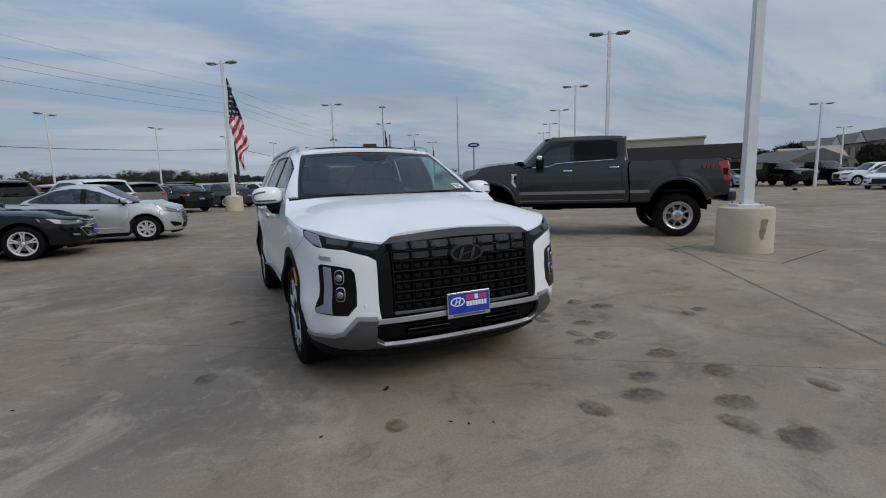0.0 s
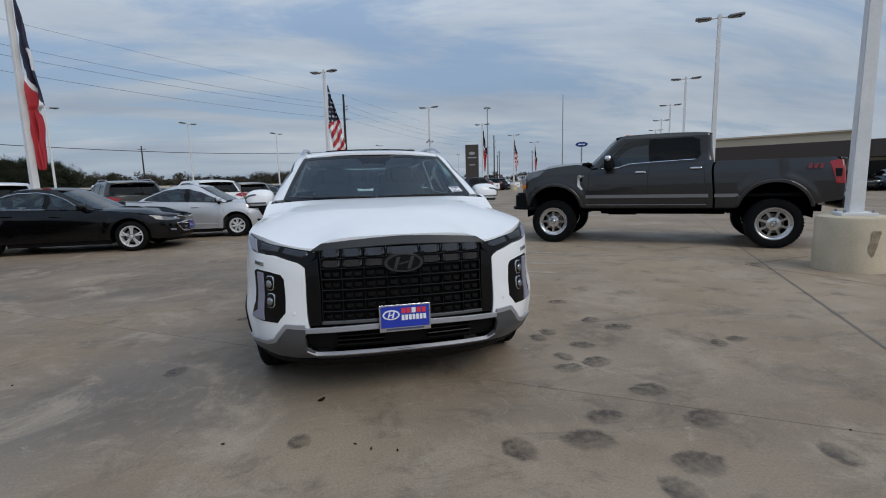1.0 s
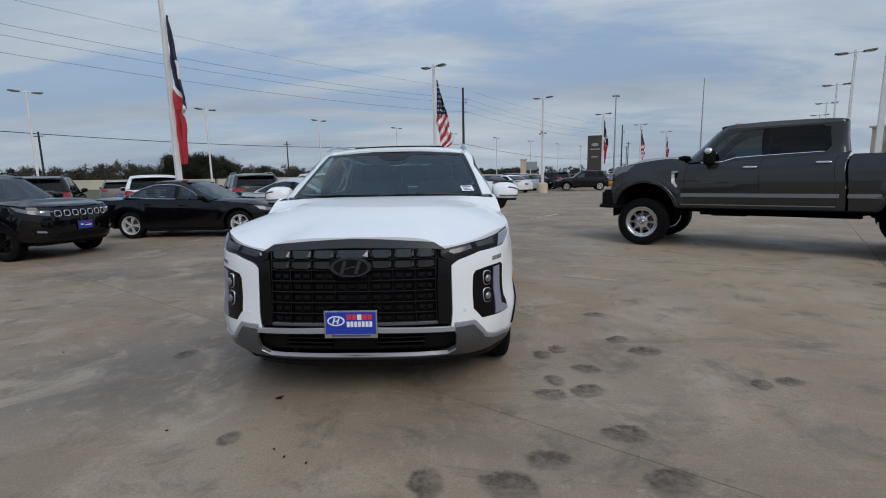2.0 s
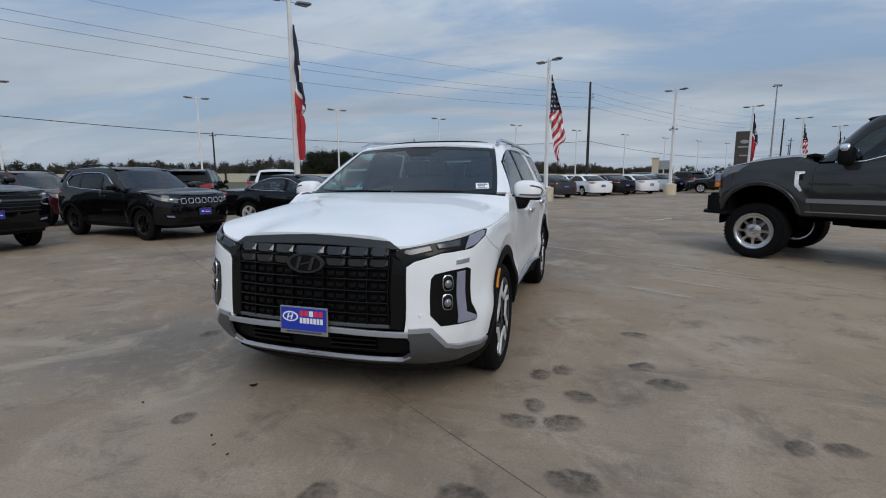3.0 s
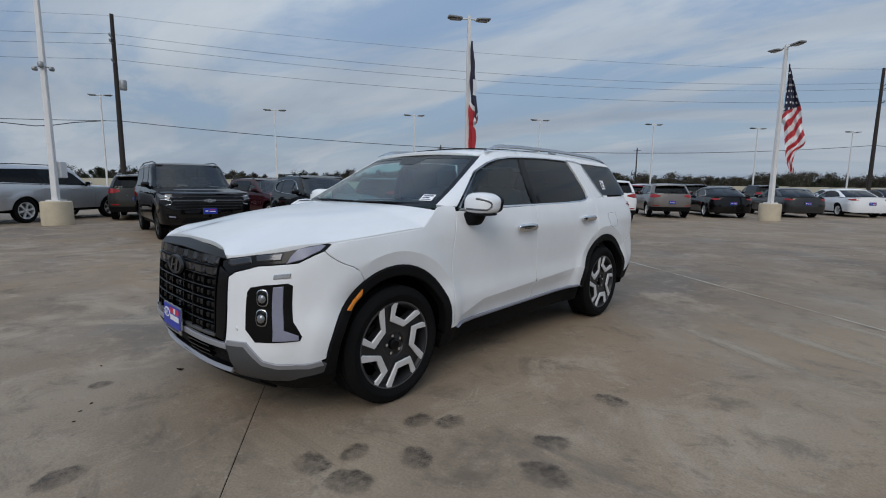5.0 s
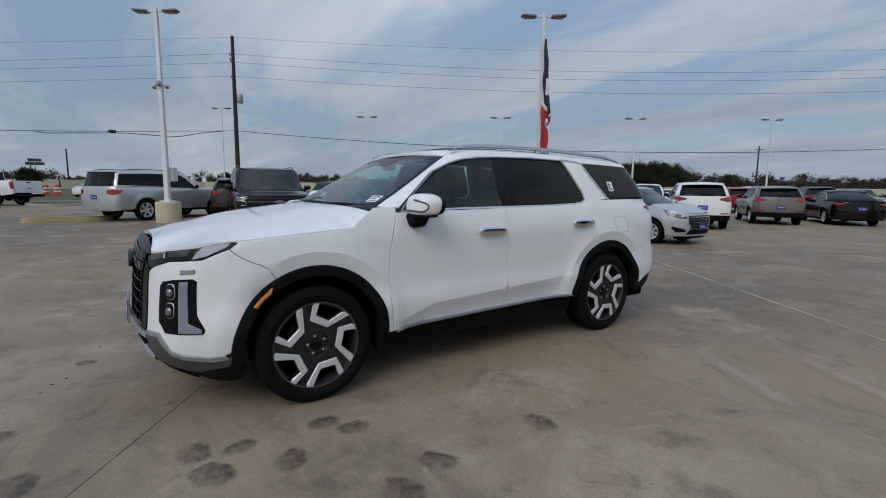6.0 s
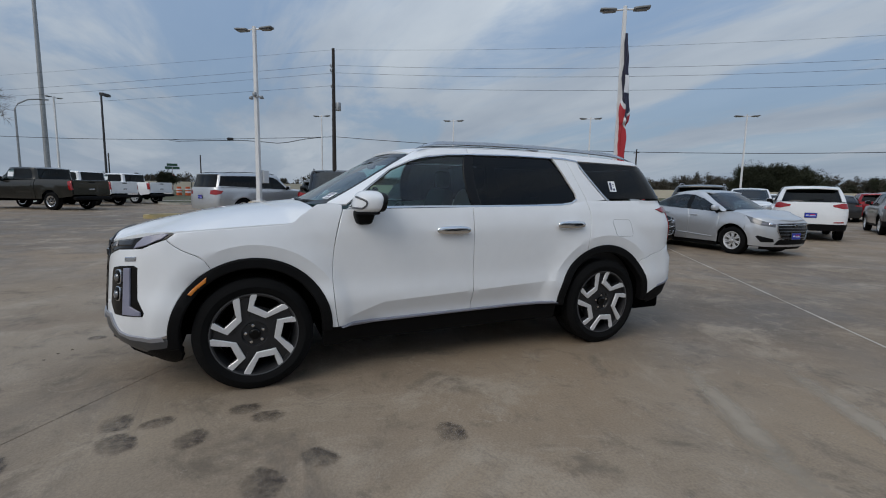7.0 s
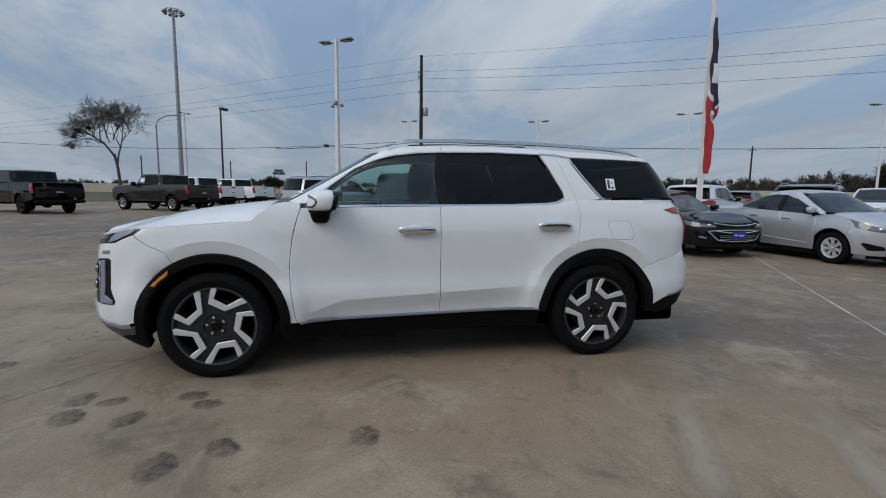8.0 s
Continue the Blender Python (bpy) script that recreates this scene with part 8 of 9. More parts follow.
def build_line():
    """The power line along the road: poles and sagging wires."""
    u0, u1 = Vector((1.02, 63.6, 0)), Vector((-40.1, 6.25, 0))
    d = (u1 - u0).normalized()
    n = Vector((-d.y, d.x, 0))
    spots = [u0 - (u1 - u0) * 1.0, u0, u1, u1 + (u1 - u0) * 1.9]
    for i, u in enumerate(spots):
        p = thing("utility_pole", "dark wooden utility pole carrying power lines", "utility pole", "power line poles", m=Matrix.Translation(u))
        bm = bmesh.new(); tube(bm, [(0, 0, 0), (0, 0, 13.7)], [0.21, 0.13], 12); part("pole", bm, "wood_pole", p, smooth=50)
        for h, r in ((12.05, 0.55), (11.65, 0.55), (10.3, 0.45)):
            bm = bmesh.new(); tube(bm, [Vector((0, 0, h - 0.1)), n * r + Vector((0, 0, h))], 0.05, 6)
            superbox(bm, n * r + Vector((0, 0, h + 0.08)), (0.07, 0.07, 0.11), 2.5, 10, 8)
            part("insulator_arm", bm, "pole_grey", p)
        if i == 2:
            bm = bmesh.new(); lathe(bm, [(0.001, 0), (0.22, 0.0), (0.24, 0.05), (0.24, 0.65), (0.2, 0.72), (0.001, 0.75)], 18, Matrix.Translation(n * -0.05 + d * -0.42 + Vector((0, 0, 8.3))), closed=False)
            part("transformer", bm, "pole_grey", p, smooth=40)
    for lev, off, sag, r in ((13.6, 0.0, 1.0, 0.008), (12.15, 0.55, 1.3, 0.011), (11.75, -0.55, 1.3, 0.011), (10.4, 0.45, 1.2, 0.011), (6.0, 0.15, 1.5, 0.024)):
        w = thing("power_cable", "thin black sagging overhead cable", "cable", "overhead cables")
        for a, b in zip(spots, spots[1:] if lev > 7 else spots[1:3]):
            bm = bmesh.new()
            pts = []
            for i in range(25):
                t = i / 24
                pts.append(a.lerp(b, t) + n * off + Vector((0, 0, lev - 4 * sag * t * (1 - t))))
            tube(bm, pts, r, 5)
            part("cable_span", bm, "cable", w)
    w = thing("service_cable", "black cable loop with a splice box", "cable")
    bm = bmesh.new()
    a = spots[2] + Vector((0, 0, 6.0))
    b = Vector((-55.1, -37.4, 6.0))
    def sag(t, low=0.7):
        return a.lerp(b, t) + Vector((0, 0, -low * math.sin(math.pi * t)))

    tube(bm, [sag(i / 16) for i in range(17)], 0.022, 5)
    part("cable_span", bm, "cable", w)
    # slack loop strapped below the span
    bm = bmesh.new()
    tube(bm, [sag(t) + Vector((0, 0, -d)) for t, d in ((0.02, 0.0), (0.06, 0.16), (0.09, 0.40), (0.11, 0.46), (0.14, 0.30), (0.18, 0.14), (0.24, 0.13), (0.30, 0.16), (0.315, 0.08), (0.30, 0.01))], 0.032, 6)
    part("cable_loop", bm, "cable", w, smooth=60)
    bm = bmesh.new(); superbox(bm, a.lerp(b, 0.20) + Vector((0, 0, -0.41)), (0.12, 0.28, 0.12), 3, 12, 8); part("splice_box", bm, "cable", w)


def hang_flag(x, y, z1, z0, wind, pattern, width=0.62):
    """A limp flag: a long folded cloth hanging from its hoist. Colours are faces of the cloth."""
    side = Vector((wind[0], wind[1], 0)).normalized()
    deep = Vector((-side.y, side.x, 0))
    # right edge and left edge of the hanging cloth, from top to bottom, as shares of its width
    prof = Curve((0.0, 0.03), (0.2, 0.34), (0.42, 0.66), (0.6, 0.88), (0.70, 1.0), (0.735, 0.96), (0.80, 0.66), (0.9, 0.60), (0.97, 0.66), (1.0, 0.62))
    left = Curve((0.0, 0.0), (0.40, 0.0), (0.50, -0.08), (0.56, 0.05), (0.72, 0.14), (0.88, 0.26), (1.0, 0.50))
    if pattern == "lone":
        # the fly corner hangs free two thirds of the way down, the rest clings to the post
        prof = Curve((0.0, 0.04), (0.2, 0.34), (0.4, 0.64), (0.58, 0.98), (0.615, 1.0), (0.65, 0.68), (0.75, 0.60), (0.9, 0.52), (1.0, 0.44))
        left = Curve((0.0, 0.0), (0.6, 0.0), (0.8, 0.05), (1.0, 0.18))
    nu, nv = 36, 150
    grid = {}
    me = bpy.data.meshes.new("flag")
    verts, faces, mats = [], [], []
    for j in range(nv + 1):
        v = j / nv
        for i in range(nu + 1):
            u = i / nu
            lo, hi = left(v) * width, prof(v) * width
            w = hi - lo
            fold = 0.10 * math.sin(u * 9 + v * 5.0) * min(1, w * 2.2) + 0.035 * math.sin(u * 21 - v * 9) + 0.02 * math.sin(v * 31 + u * 4)
            p = Vector((x, y, z1 + (z0 - z1) * v - 0.10 * u * v * (1 - v))) + side * (0.10 + lo + w * u * (0.97 + 0.03 * math.sin(v * 19))) + deep * fold
            grid[i, j] = len(verts)
            verts.append(p)
    for j in range(nv):
        for i in range(nu):
            u, v = (i + 0.5) / nu, (j + 0.5) / nv
            faces.append((grid[i, j], grid[i + 1, j], grid[i + 1, j + 1], grid[i, j + 1]))
            if pattern == "lone":
                band = 0.40 + 0.25 * u
                star = 0.29 < v < 0.42 and u > 0.52 + 0.9 * abs(v - 0.35)
                mats.append(1 if star or abs(v - band) < 0.022 + 0.012 * math.sin(u * 7) else (0 if v < band else 2))
            else:
                canton = v < 0.43 - 0.05 * u
                star = canton and (i + 3 * (j // 8)) % 9 in (2, 3, 4) and j % 8 in (3, 4, 5)
                mats.append((1 if star else 0) if canton else (1 if int((v + 0.20 * u + 0.012 * math.sin(u * 9)) / 0.057) % 2 else 2))
    me.from_pydata(verts, [], faces)
    for k in ("flag_blue", "flag_white", "flag_red"):
        me.materials.append(M[k])
    me.polygons.foreach_set("material_index", mats)
    me.shade_smooth()
    ob = new("flag", me)
    lab = "large limp blue, white and red state flag on a post" if pattern == "lone" else "large limp striped national flag with a starred canton"
    tagged(ob, lab, "flag", "flags on the lamp posts")
    md = ob.modifiers.new("cloth", "SOLIDIFY")
    md.thickness = 0.006
    return ob


build_posts()
build_line()
hang_flag(-8.68, 10.43, 6.62, 1.98, (0.95, -0.3), "lone", 0.56)
hang_flag(-0.72, 21.62, 6.62, 2.08, (0.95, 0.3), "stars", 0.86)
hang_flag(14.74, 43.33, 6.6, 2.4, (0.9, 0.4), "lone", 0.55)
hang_flag(22.54, 54.63, 6.6, 2.4, (0.9, 0.4), "stars", 0.7)
hang_flag(30.34, 65.93, 6.6, 2.4, (0.9, 0.4), "lone", 0.5)

# ---- edges of the lot, road and buildings ----


def strip(name, pts, half, z0, z1, material, parent=None):
    """A wall or kerb along a line of points."""
    bm = bmesh.new()
    rows = []
    for i, p in enumerate(pts):
        a, b = Vector(pts[max(0, i - 1)]), Vector(pts[min(len(pts) - 1, i + 1)])
        d = (b - a).normalized()
        n = Vector((-d.y, d.x)) * half
        p = Vector(p)
        rows.append([Vector((*(p - n), z0)), Vector((*(p - n * 0.92), z1)), Vector((*(p + n * 0.92), z1)), Vector((*(p + n), z0)), Vector((*(p - n), z0))])
    loft(bm, rows)
    bmesh.ops.remove_doubles(bm, verts=bm.verts, dist=1e-5)
    return part(name, bm, material, parent)


def build_edges():
    edge = [(-36, -75), (-38.5, -40), (-40.5, -9), (-43.5, 10), (2.0, 76), (60, 158)]
    outer = [(-62, -80), (-66, -42), (-69, -8), (-72, 8), (-22, 92), (36, 176)]
    bm = bmesh.new()
    loft(bm, [[Vector((*a, 0.10)), Vector((*(Vector(a).lerp(Vector(b), 0.5)), 0.22)), Vector((*b, 0.75))] for a, b in zip(edge, outer)])
    tagged(part("verge", bm, "grass"), "mown winter grass verge beyond the lot", "grass", kind="structure")
    tagged(strip("kerb", edge, 0.09, -0.02, 0.14, "kerb"), "pale concrete kerb round the lot", "kerb", kind="structure")
    wall = thing("road_barrier", "long pale concrete barrier wall along a raised road", "barrier", kind="structure")
    for a, b in zip(outer, outer[1:]):
        a, b = Vector(a), Vector(b)
        n = max(1, int((b - a).length / 9))
        for i in range(n):
            p, q = a.lerp(b, i / n), a.lerp(b, (i + 1) / n - 0.004)
            strip("barrier_panel", [tuple(p), tuple(q)], 0.22, 0.3, 1.88 + 0.05 * math.sin(i * 1.7), "barrier", wall)
    # kerbed island with a yellow nose
    isl = thing("traffic_island", "kerbed grass island with a worn yellow nose", "traffic island", kind="structure")
    c = Vector((-18.5, -3.95))
    ring = [(c.x + 0.46 * math.copysign(abs(math.cos(a)) ** 0.5, math.cos(a)) - 0.25 * math.sin(a), c.y + 1.25 * math.copysign(abs(math.sin(a)) ** 0.5, math.sin(a))) for a in (2 * math.pi * i / 40 for i in range(41))]
    strip("kerb", ring, 0.10, 0.0, 0.15, "yellow", isl)
    bm = bmesh.new()
    bm.faces.new([bm.verts.new((x, y, 0.12)) for x, y in ring[:-1]])
    part("grass", bm, "grass", isl)
    isl = thing("traffic_island", "kerbed grass island beside the entrance road", "traffic island", kind="structure")
    ring = [(-36.5 + 3.0 * math.cos(a), -5.6 + 1.7 * math.sin(a)) for a in (2 * math.pi * i / 32 for i in range(33))]
    strip("kerb", ring, 0.10, 0.0, 0.15, "kerb", isl)
    bm = bmesh.new()
    bm.faces.new([bm.verts.new((x, y, 0.13)) for x, y in ring[:-1]])
    part("grass", bm, "grass", isl)
    isl = thing("traffic_island", "yellow-edged kerb island in the far lot", "traffic island", kind="structure")
    strip("kerb", [(31.5, 12.6), (34, 12.5), (37, 12.4)], 0.14, 0.0, 0.15, "yellow", isl)
    # traffic drum and street sign
    for x, y in ((-56.0, -7.3), (-56.3, -8.2)):
        p = thing("traffic_drum", "orange and white traffic drum", "traffic drum", "traffic drums", m=pose(x, y, 0.22))
        bm = bmesh.new(); lathe(bm, [(0.30, 0), (0.28, 0.3), (0.26, 0.6), (0.22, 1.0), (0.001, 1.02)], 18, closed=False); part("drum", bm, "orange", p, smooth=40)
        for z in (0.35, 0.65):
            bm = bmesh.new(); lathe(bm, [(0.287, z), (0.272, z + 0.14)], 18, closed=False); part("reflective_band", bm, "plate_white", p)
    p = thing("street_sign", "green street name sign on a post", "sign", m=pose(-60.0, -9.2, -0.5, 0, 0, 100))
    bm = bmesh.new(); tube(bm, [(0, 0, 0), (0, 0, 4.0)], 0.05, 8); part("post", bm, "pole_grey", p)
    for z, w in ((3.9, 0.75), (4.25, 0.55)):
        bm = bmesh.new(); box(bm, -w, w, -0.02, 0.02, z - 0.15, z + 0.15); part("sign_blade", bm, surf("sign_green", (0.012, 0.06, 0.035), rough=0.5) if "sign_green" not in bpy.data.materials else bpy.data.materials["sign_green"], p)
    bm = bmesh.new()
    prism(bm, [(0.38 * math.cos(a), 0.38 * math.sin(a)) for a in (math.pi / 8 + math.pi / 4 * i for i in range(8))], 0.03, Matrix.Translation((0, -0.06, 2.75)) @ Matrix.Rotation(radians(90), 4, "X"))
    part("octagon_panel", bm, "flag_red", p, "red octagonal panel")
    # dealership building behind the pickup
    b = thing("dealership_building", "tan stucco showroom with a dark brown fascia", "building")
    o = Vector((37.1, 23.1, 0)); u = Vector((-0.62, 0.785, 0)); v = Vector((0.785, 0.62, 0))
    m = Matrix(((u.x, v.x, 0, o.x), (u.y, v.y, 0, o.y), (0, 0, 1, 0), (0, 0, 0, 1)))
    bm = bmesh.new(); box(bm, 0, 10.5, 0, 12, 2.3, 4.30, m=m); part("upper_wall", bm, "stucco_tan", b)
    bm = bmesh.new(); box(bm, -0.15, 10.65, -0.15, 12.15, 4.30, 4.42, m=m); part("parapet_cap", bm, "stucco_tan", b)
    bm = bmesh.new(); box(bm, -3.6, 9.4, -1.2, -0.003, 2.35, 3.60, bevel=0.03, m=m); part("fascia", bm, "stucco_brown", b)
    bm = bmesh.new(); box(bm, -3.6, -0.003, 0.0, 9, 2.35, 3.55, m=m); part("fascia", bm, "stucco_brown", b)
    bm = bmesh.new(); box(bm, -3.4, 14, 0.2, 11, -0.1, 2.34, m=m); part("wall", bm, "stucco_tan", b)
    for k in range(5):
        bm = bmesh.new(); box(bm, -2.8 + 3.3 * k, 0.0 + 3.3 * k, 0.14, 0.195, 0.1, 2.1, m=m); part("window", bm, "gloss_black", b)
    # distant houses
    for x, y, w, d, h, rh, ang in ((70.446018, 34.4231153, 11, 7, 2.9, 1.5, 62),):
        hs = thing("house", "distant house with a grey shingle roof", "house", "houses beyond the lot", m=pose(x, y, -0.1, 0, 0, ang))
        bm = bmesh.new(); box(bm, -w / 2, w / 2, -d / 2, d / 2, 0, h - rh * 0.3); part("wall", bm, "house_wall", hs)
        bm = bmesh.new()
        prism(bm, [(-d / 2 - 0.5, 0), (d / 2 + 0.5, 0), (0, rh)], w + 1, Matrix(((0, 0, 1, -w / 2 - 0.5), (1, 0, 0, 0), (0, 1, 0, h - rh * 0.3), (0, 0, 0, 1))))
        part("roof", bm, "roofing", hs)
        for k in (-1, 1):
            bm = bmesh.new()
            prism(bm, [(-2.0, 0), (2.0, 0), (0, 1.9)], d / 2 + 0.8, Matrix(((1, 0, 0, k * w * 0.27), (0, 0, -1, 0), (0, 1, 0, h - rh * 0.3), (0, 0, 0, 1))))
            part("gable", bm, "house_wall", hs)
            for s in (-1, 1):
                bm = bmesh.new()
                box(bm, k * w * 0.27 + s * 1.1 - 0.4, k * w * 0.27 + s * 1.1 + 0.4, -d / 2 - 0.06, -d / 2 + 0.05, 0.9, 2.2)
                part("window", bm, "gloss_black", hs)
    # apartment building: a long two-storey block with a hipped shingle roof and gables
    pa, pb = Vector((113.0441997, 56.56304829, -0.1)), Vector((77.94509368, 22.4555007, -0.1))
    ux = (pb - pa).normalized()
    vy = Vector((-ux.y, ux.x, 0))
    m = Matrix(((ux.x, vy.x, 0, pa.x), (ux.y, vy.y, 0, pa.y), (0, 0, 1, pa.z), (0, 0, 0, 1)))
    ln = (pb - pa).length
    ap = thing("apartment_building", "distant two-storey apartment building with a grey shingle roof", "building")
    bm = bmesh.new(); box(bm, 0, ln, 0, 11, 0, 5.4, m=m); part("wall", bm, "house_wall", ap)
    bm = bmesh.new()
    k = [bm.verts.new(m @ Vector(p)) for p in ((-0.6, -0.6, 5.3), (ln + 0.6, -0.6, 5.3), (ln + 0.6, 11.6, 5.3), (-0.6, 11.6, 5.3), (5.0, 5.5, 7.9), (ln - 5.0, 5.5, 7.9))]
    for f in ((0, 1, 5, 4), (1, 2, 5), (2, 3, 4, 5), (3, 0, 4), (3, 2, 1, 0)):
        bm.faces.new([k[i] for i in f])
    part("roof", bm, "roofing", ap)
    n = int(ln / 9)
    for i in range(n):
        x = 4.5 + 9.0 * i
        bm = bmesh.new()
        prism(bm, [(-2.4, 0), (2.4, 0), (0, 1.9)], 5.0, m @ Matrix(((1, 0, 0, x), (0, 0, 1, -0.8), (0, 1, 0, 5.2), (0, 0, 0, 1))))
        g = part("gable", bm, "roofing", ap)
        bm = bmesh.new()
        prism(bm, [(-1.9, 0), (1.9, 0), (0, 1.5)], 0.06, m @ Matrix(((1, 0, 0, x), (0, 0, 1, -0.87), (0, 1, 0, 5.25), (0, 0, 0, 1))))
        part("gable_face", bm, "house_trim", g)
        for z in (0.8, 3.4):
            for s in (-3.0, -0.9, 0.9, 3.0):
                bm = bmesh.new(); box(bm, x + s - 0.5, x + s + 0.5, -0.06, 0.04, z, z + 1.3, m=m)
                part("window", bm, "gloss_black", ap)
    # tower sign and oval sign
    p = thing("tower_sign", "tall dark bronze slab sign with a pale emblem", "sign", m=pose(23.0, 76.3, 0, 0, 0, -14))
    bm = bmesh.new(); box(bm, -1.15, 1.15, -0.35, 0.35, 0, 7.7, bevel=0.04); part("slab", bm, "stucco_brown", p)
    bm = bmesh.new(); prism(bm, [(0.55 * math.cos(a), 0.28 * math.sin(a)) for a in (2 * math.pi * i / 24 for i in range(24))], 0.05, Matrix.Translation((0, -0.36, 6.2)) @ Matrix.Rotation(radians(90), 4, "X")); part("emblem", bm, "pole_grey", p)
    for z, w in ((5.45, 0.8), (4.2, 0.5)):
        bm = bmesh.new(); box(bm, -w, w, -0.40, -0.352, z - 0.10, z + 0.10); part("lettering_bar", bm, "pole_grey", p)
    p = thing("oval_sign", "blue oval dealer sign on a tall post", "sign", m=pose(75.0, 132.8, 0, 0, 0, -28))
    bm = bmesh.new(); tube(bm, [(0, 0, 0), (0, 0, 11)], 0.25, 10); part("post", bm, "pole_grey", p)
    bm = bmesh.new(); prism(bm, [(2.0 * math.cos(a), 0.85 * math.sin(a)) for a in (2 * math.pi * i / 32 for i in range(32))], 0.4, Matrix.Translation((0, 0.2, 11.9)) @ Matrix.Rotation(radians(90), 4, "X")); part("rim", bm, "pole_white", p)
    bm = bmesh.new(); prism(bm, [(1.85 * math.cos(a), 0.74 * math.sin(a)) for a in (2 * math.pi * i / 32 for i in range(32))], 0.45, Matrix.Translation((0, 0.2, 11.9)) @ Matrix.Rotation(radians(90), 4, "X")); part("oval", bm, "sign_blue", p)
    bm = bmesh.new(); box(bm, -1.0, 1.0, -0.29, -0.26, 11.75, 12.05); part("lettering_bar", bm, "plate_white", p)
    p = thing("monument_sign", "tan masonry pillar with a dark sign panel", "sign", m=pose(10.4, 70.5, 0, 0, 0, -6))
    bm = bmesh.new(); box(bm, -0.45, 0.45, -0.45, 0.45, 0, 3.75, bevel=0.04); part("pillar", bm, "stucco_tan", p)
    bm = bmesh.new(); box(bm, -0.55, 0.55, -0.55, 0.55, 3.75, 3.90, bevel=0.03); part("cap", bm, "stucco_tan", p)
    bm = bmesh.new(); box(bm, 0.455, 2.1, -0.12, 0.12, 2.2, 3.5, bevel=0.03); part("panel", bm, "pole_grey", p)
    bm = bmesh.new(); box(bm, 0.455, 2.3, -0.3, 0.3, 0, 1.6, bevel=0.03); part("base", bm, "stucco_tan", p)
    p = thing("board_sign", "plain white board sign on two posts", "sign", m=pose(13.3, 70.6, 0, 0, 0, -6))
    bm = bmesh.new(); box(bm, -0.45, 0.45, -0.05, 0.05, 1.5, 2.9, bevel=0.02); part("board", bm, "plate_white", p)
    for x in (-0.35, 0.35):
        bm = bmesh.new(); tube(bm, [(x, 0.08, 0), (x, 0.08, 2.8)], 0.05, 8); part("post", bm, "pole_grey", p)
    # bare far poles
    for x, y, h in ((-60, 62, 9), (-36, 95, 9.5), (60, 170, 11), (52, 145, 11), (70, 160, 12), (-118, -28, 8), (-104, -42, 8), (-112, -10, 8)):
        p = thing("utility_pole", "distant bare wooden pole", "utility pole", "distant poles", m=pose(x, y, 0))
        bm = bmesh.new(); tube(bm, [(0, 0, 0), (0, 0, h)], [0.16, 0.11], 8); tube(bm, [(-0.7, 0, h - 0.6), (0.7, 0, h - 0.6)], 0.06, 6)
        part("pole", bm, "wood_pole", p)


build_edges()

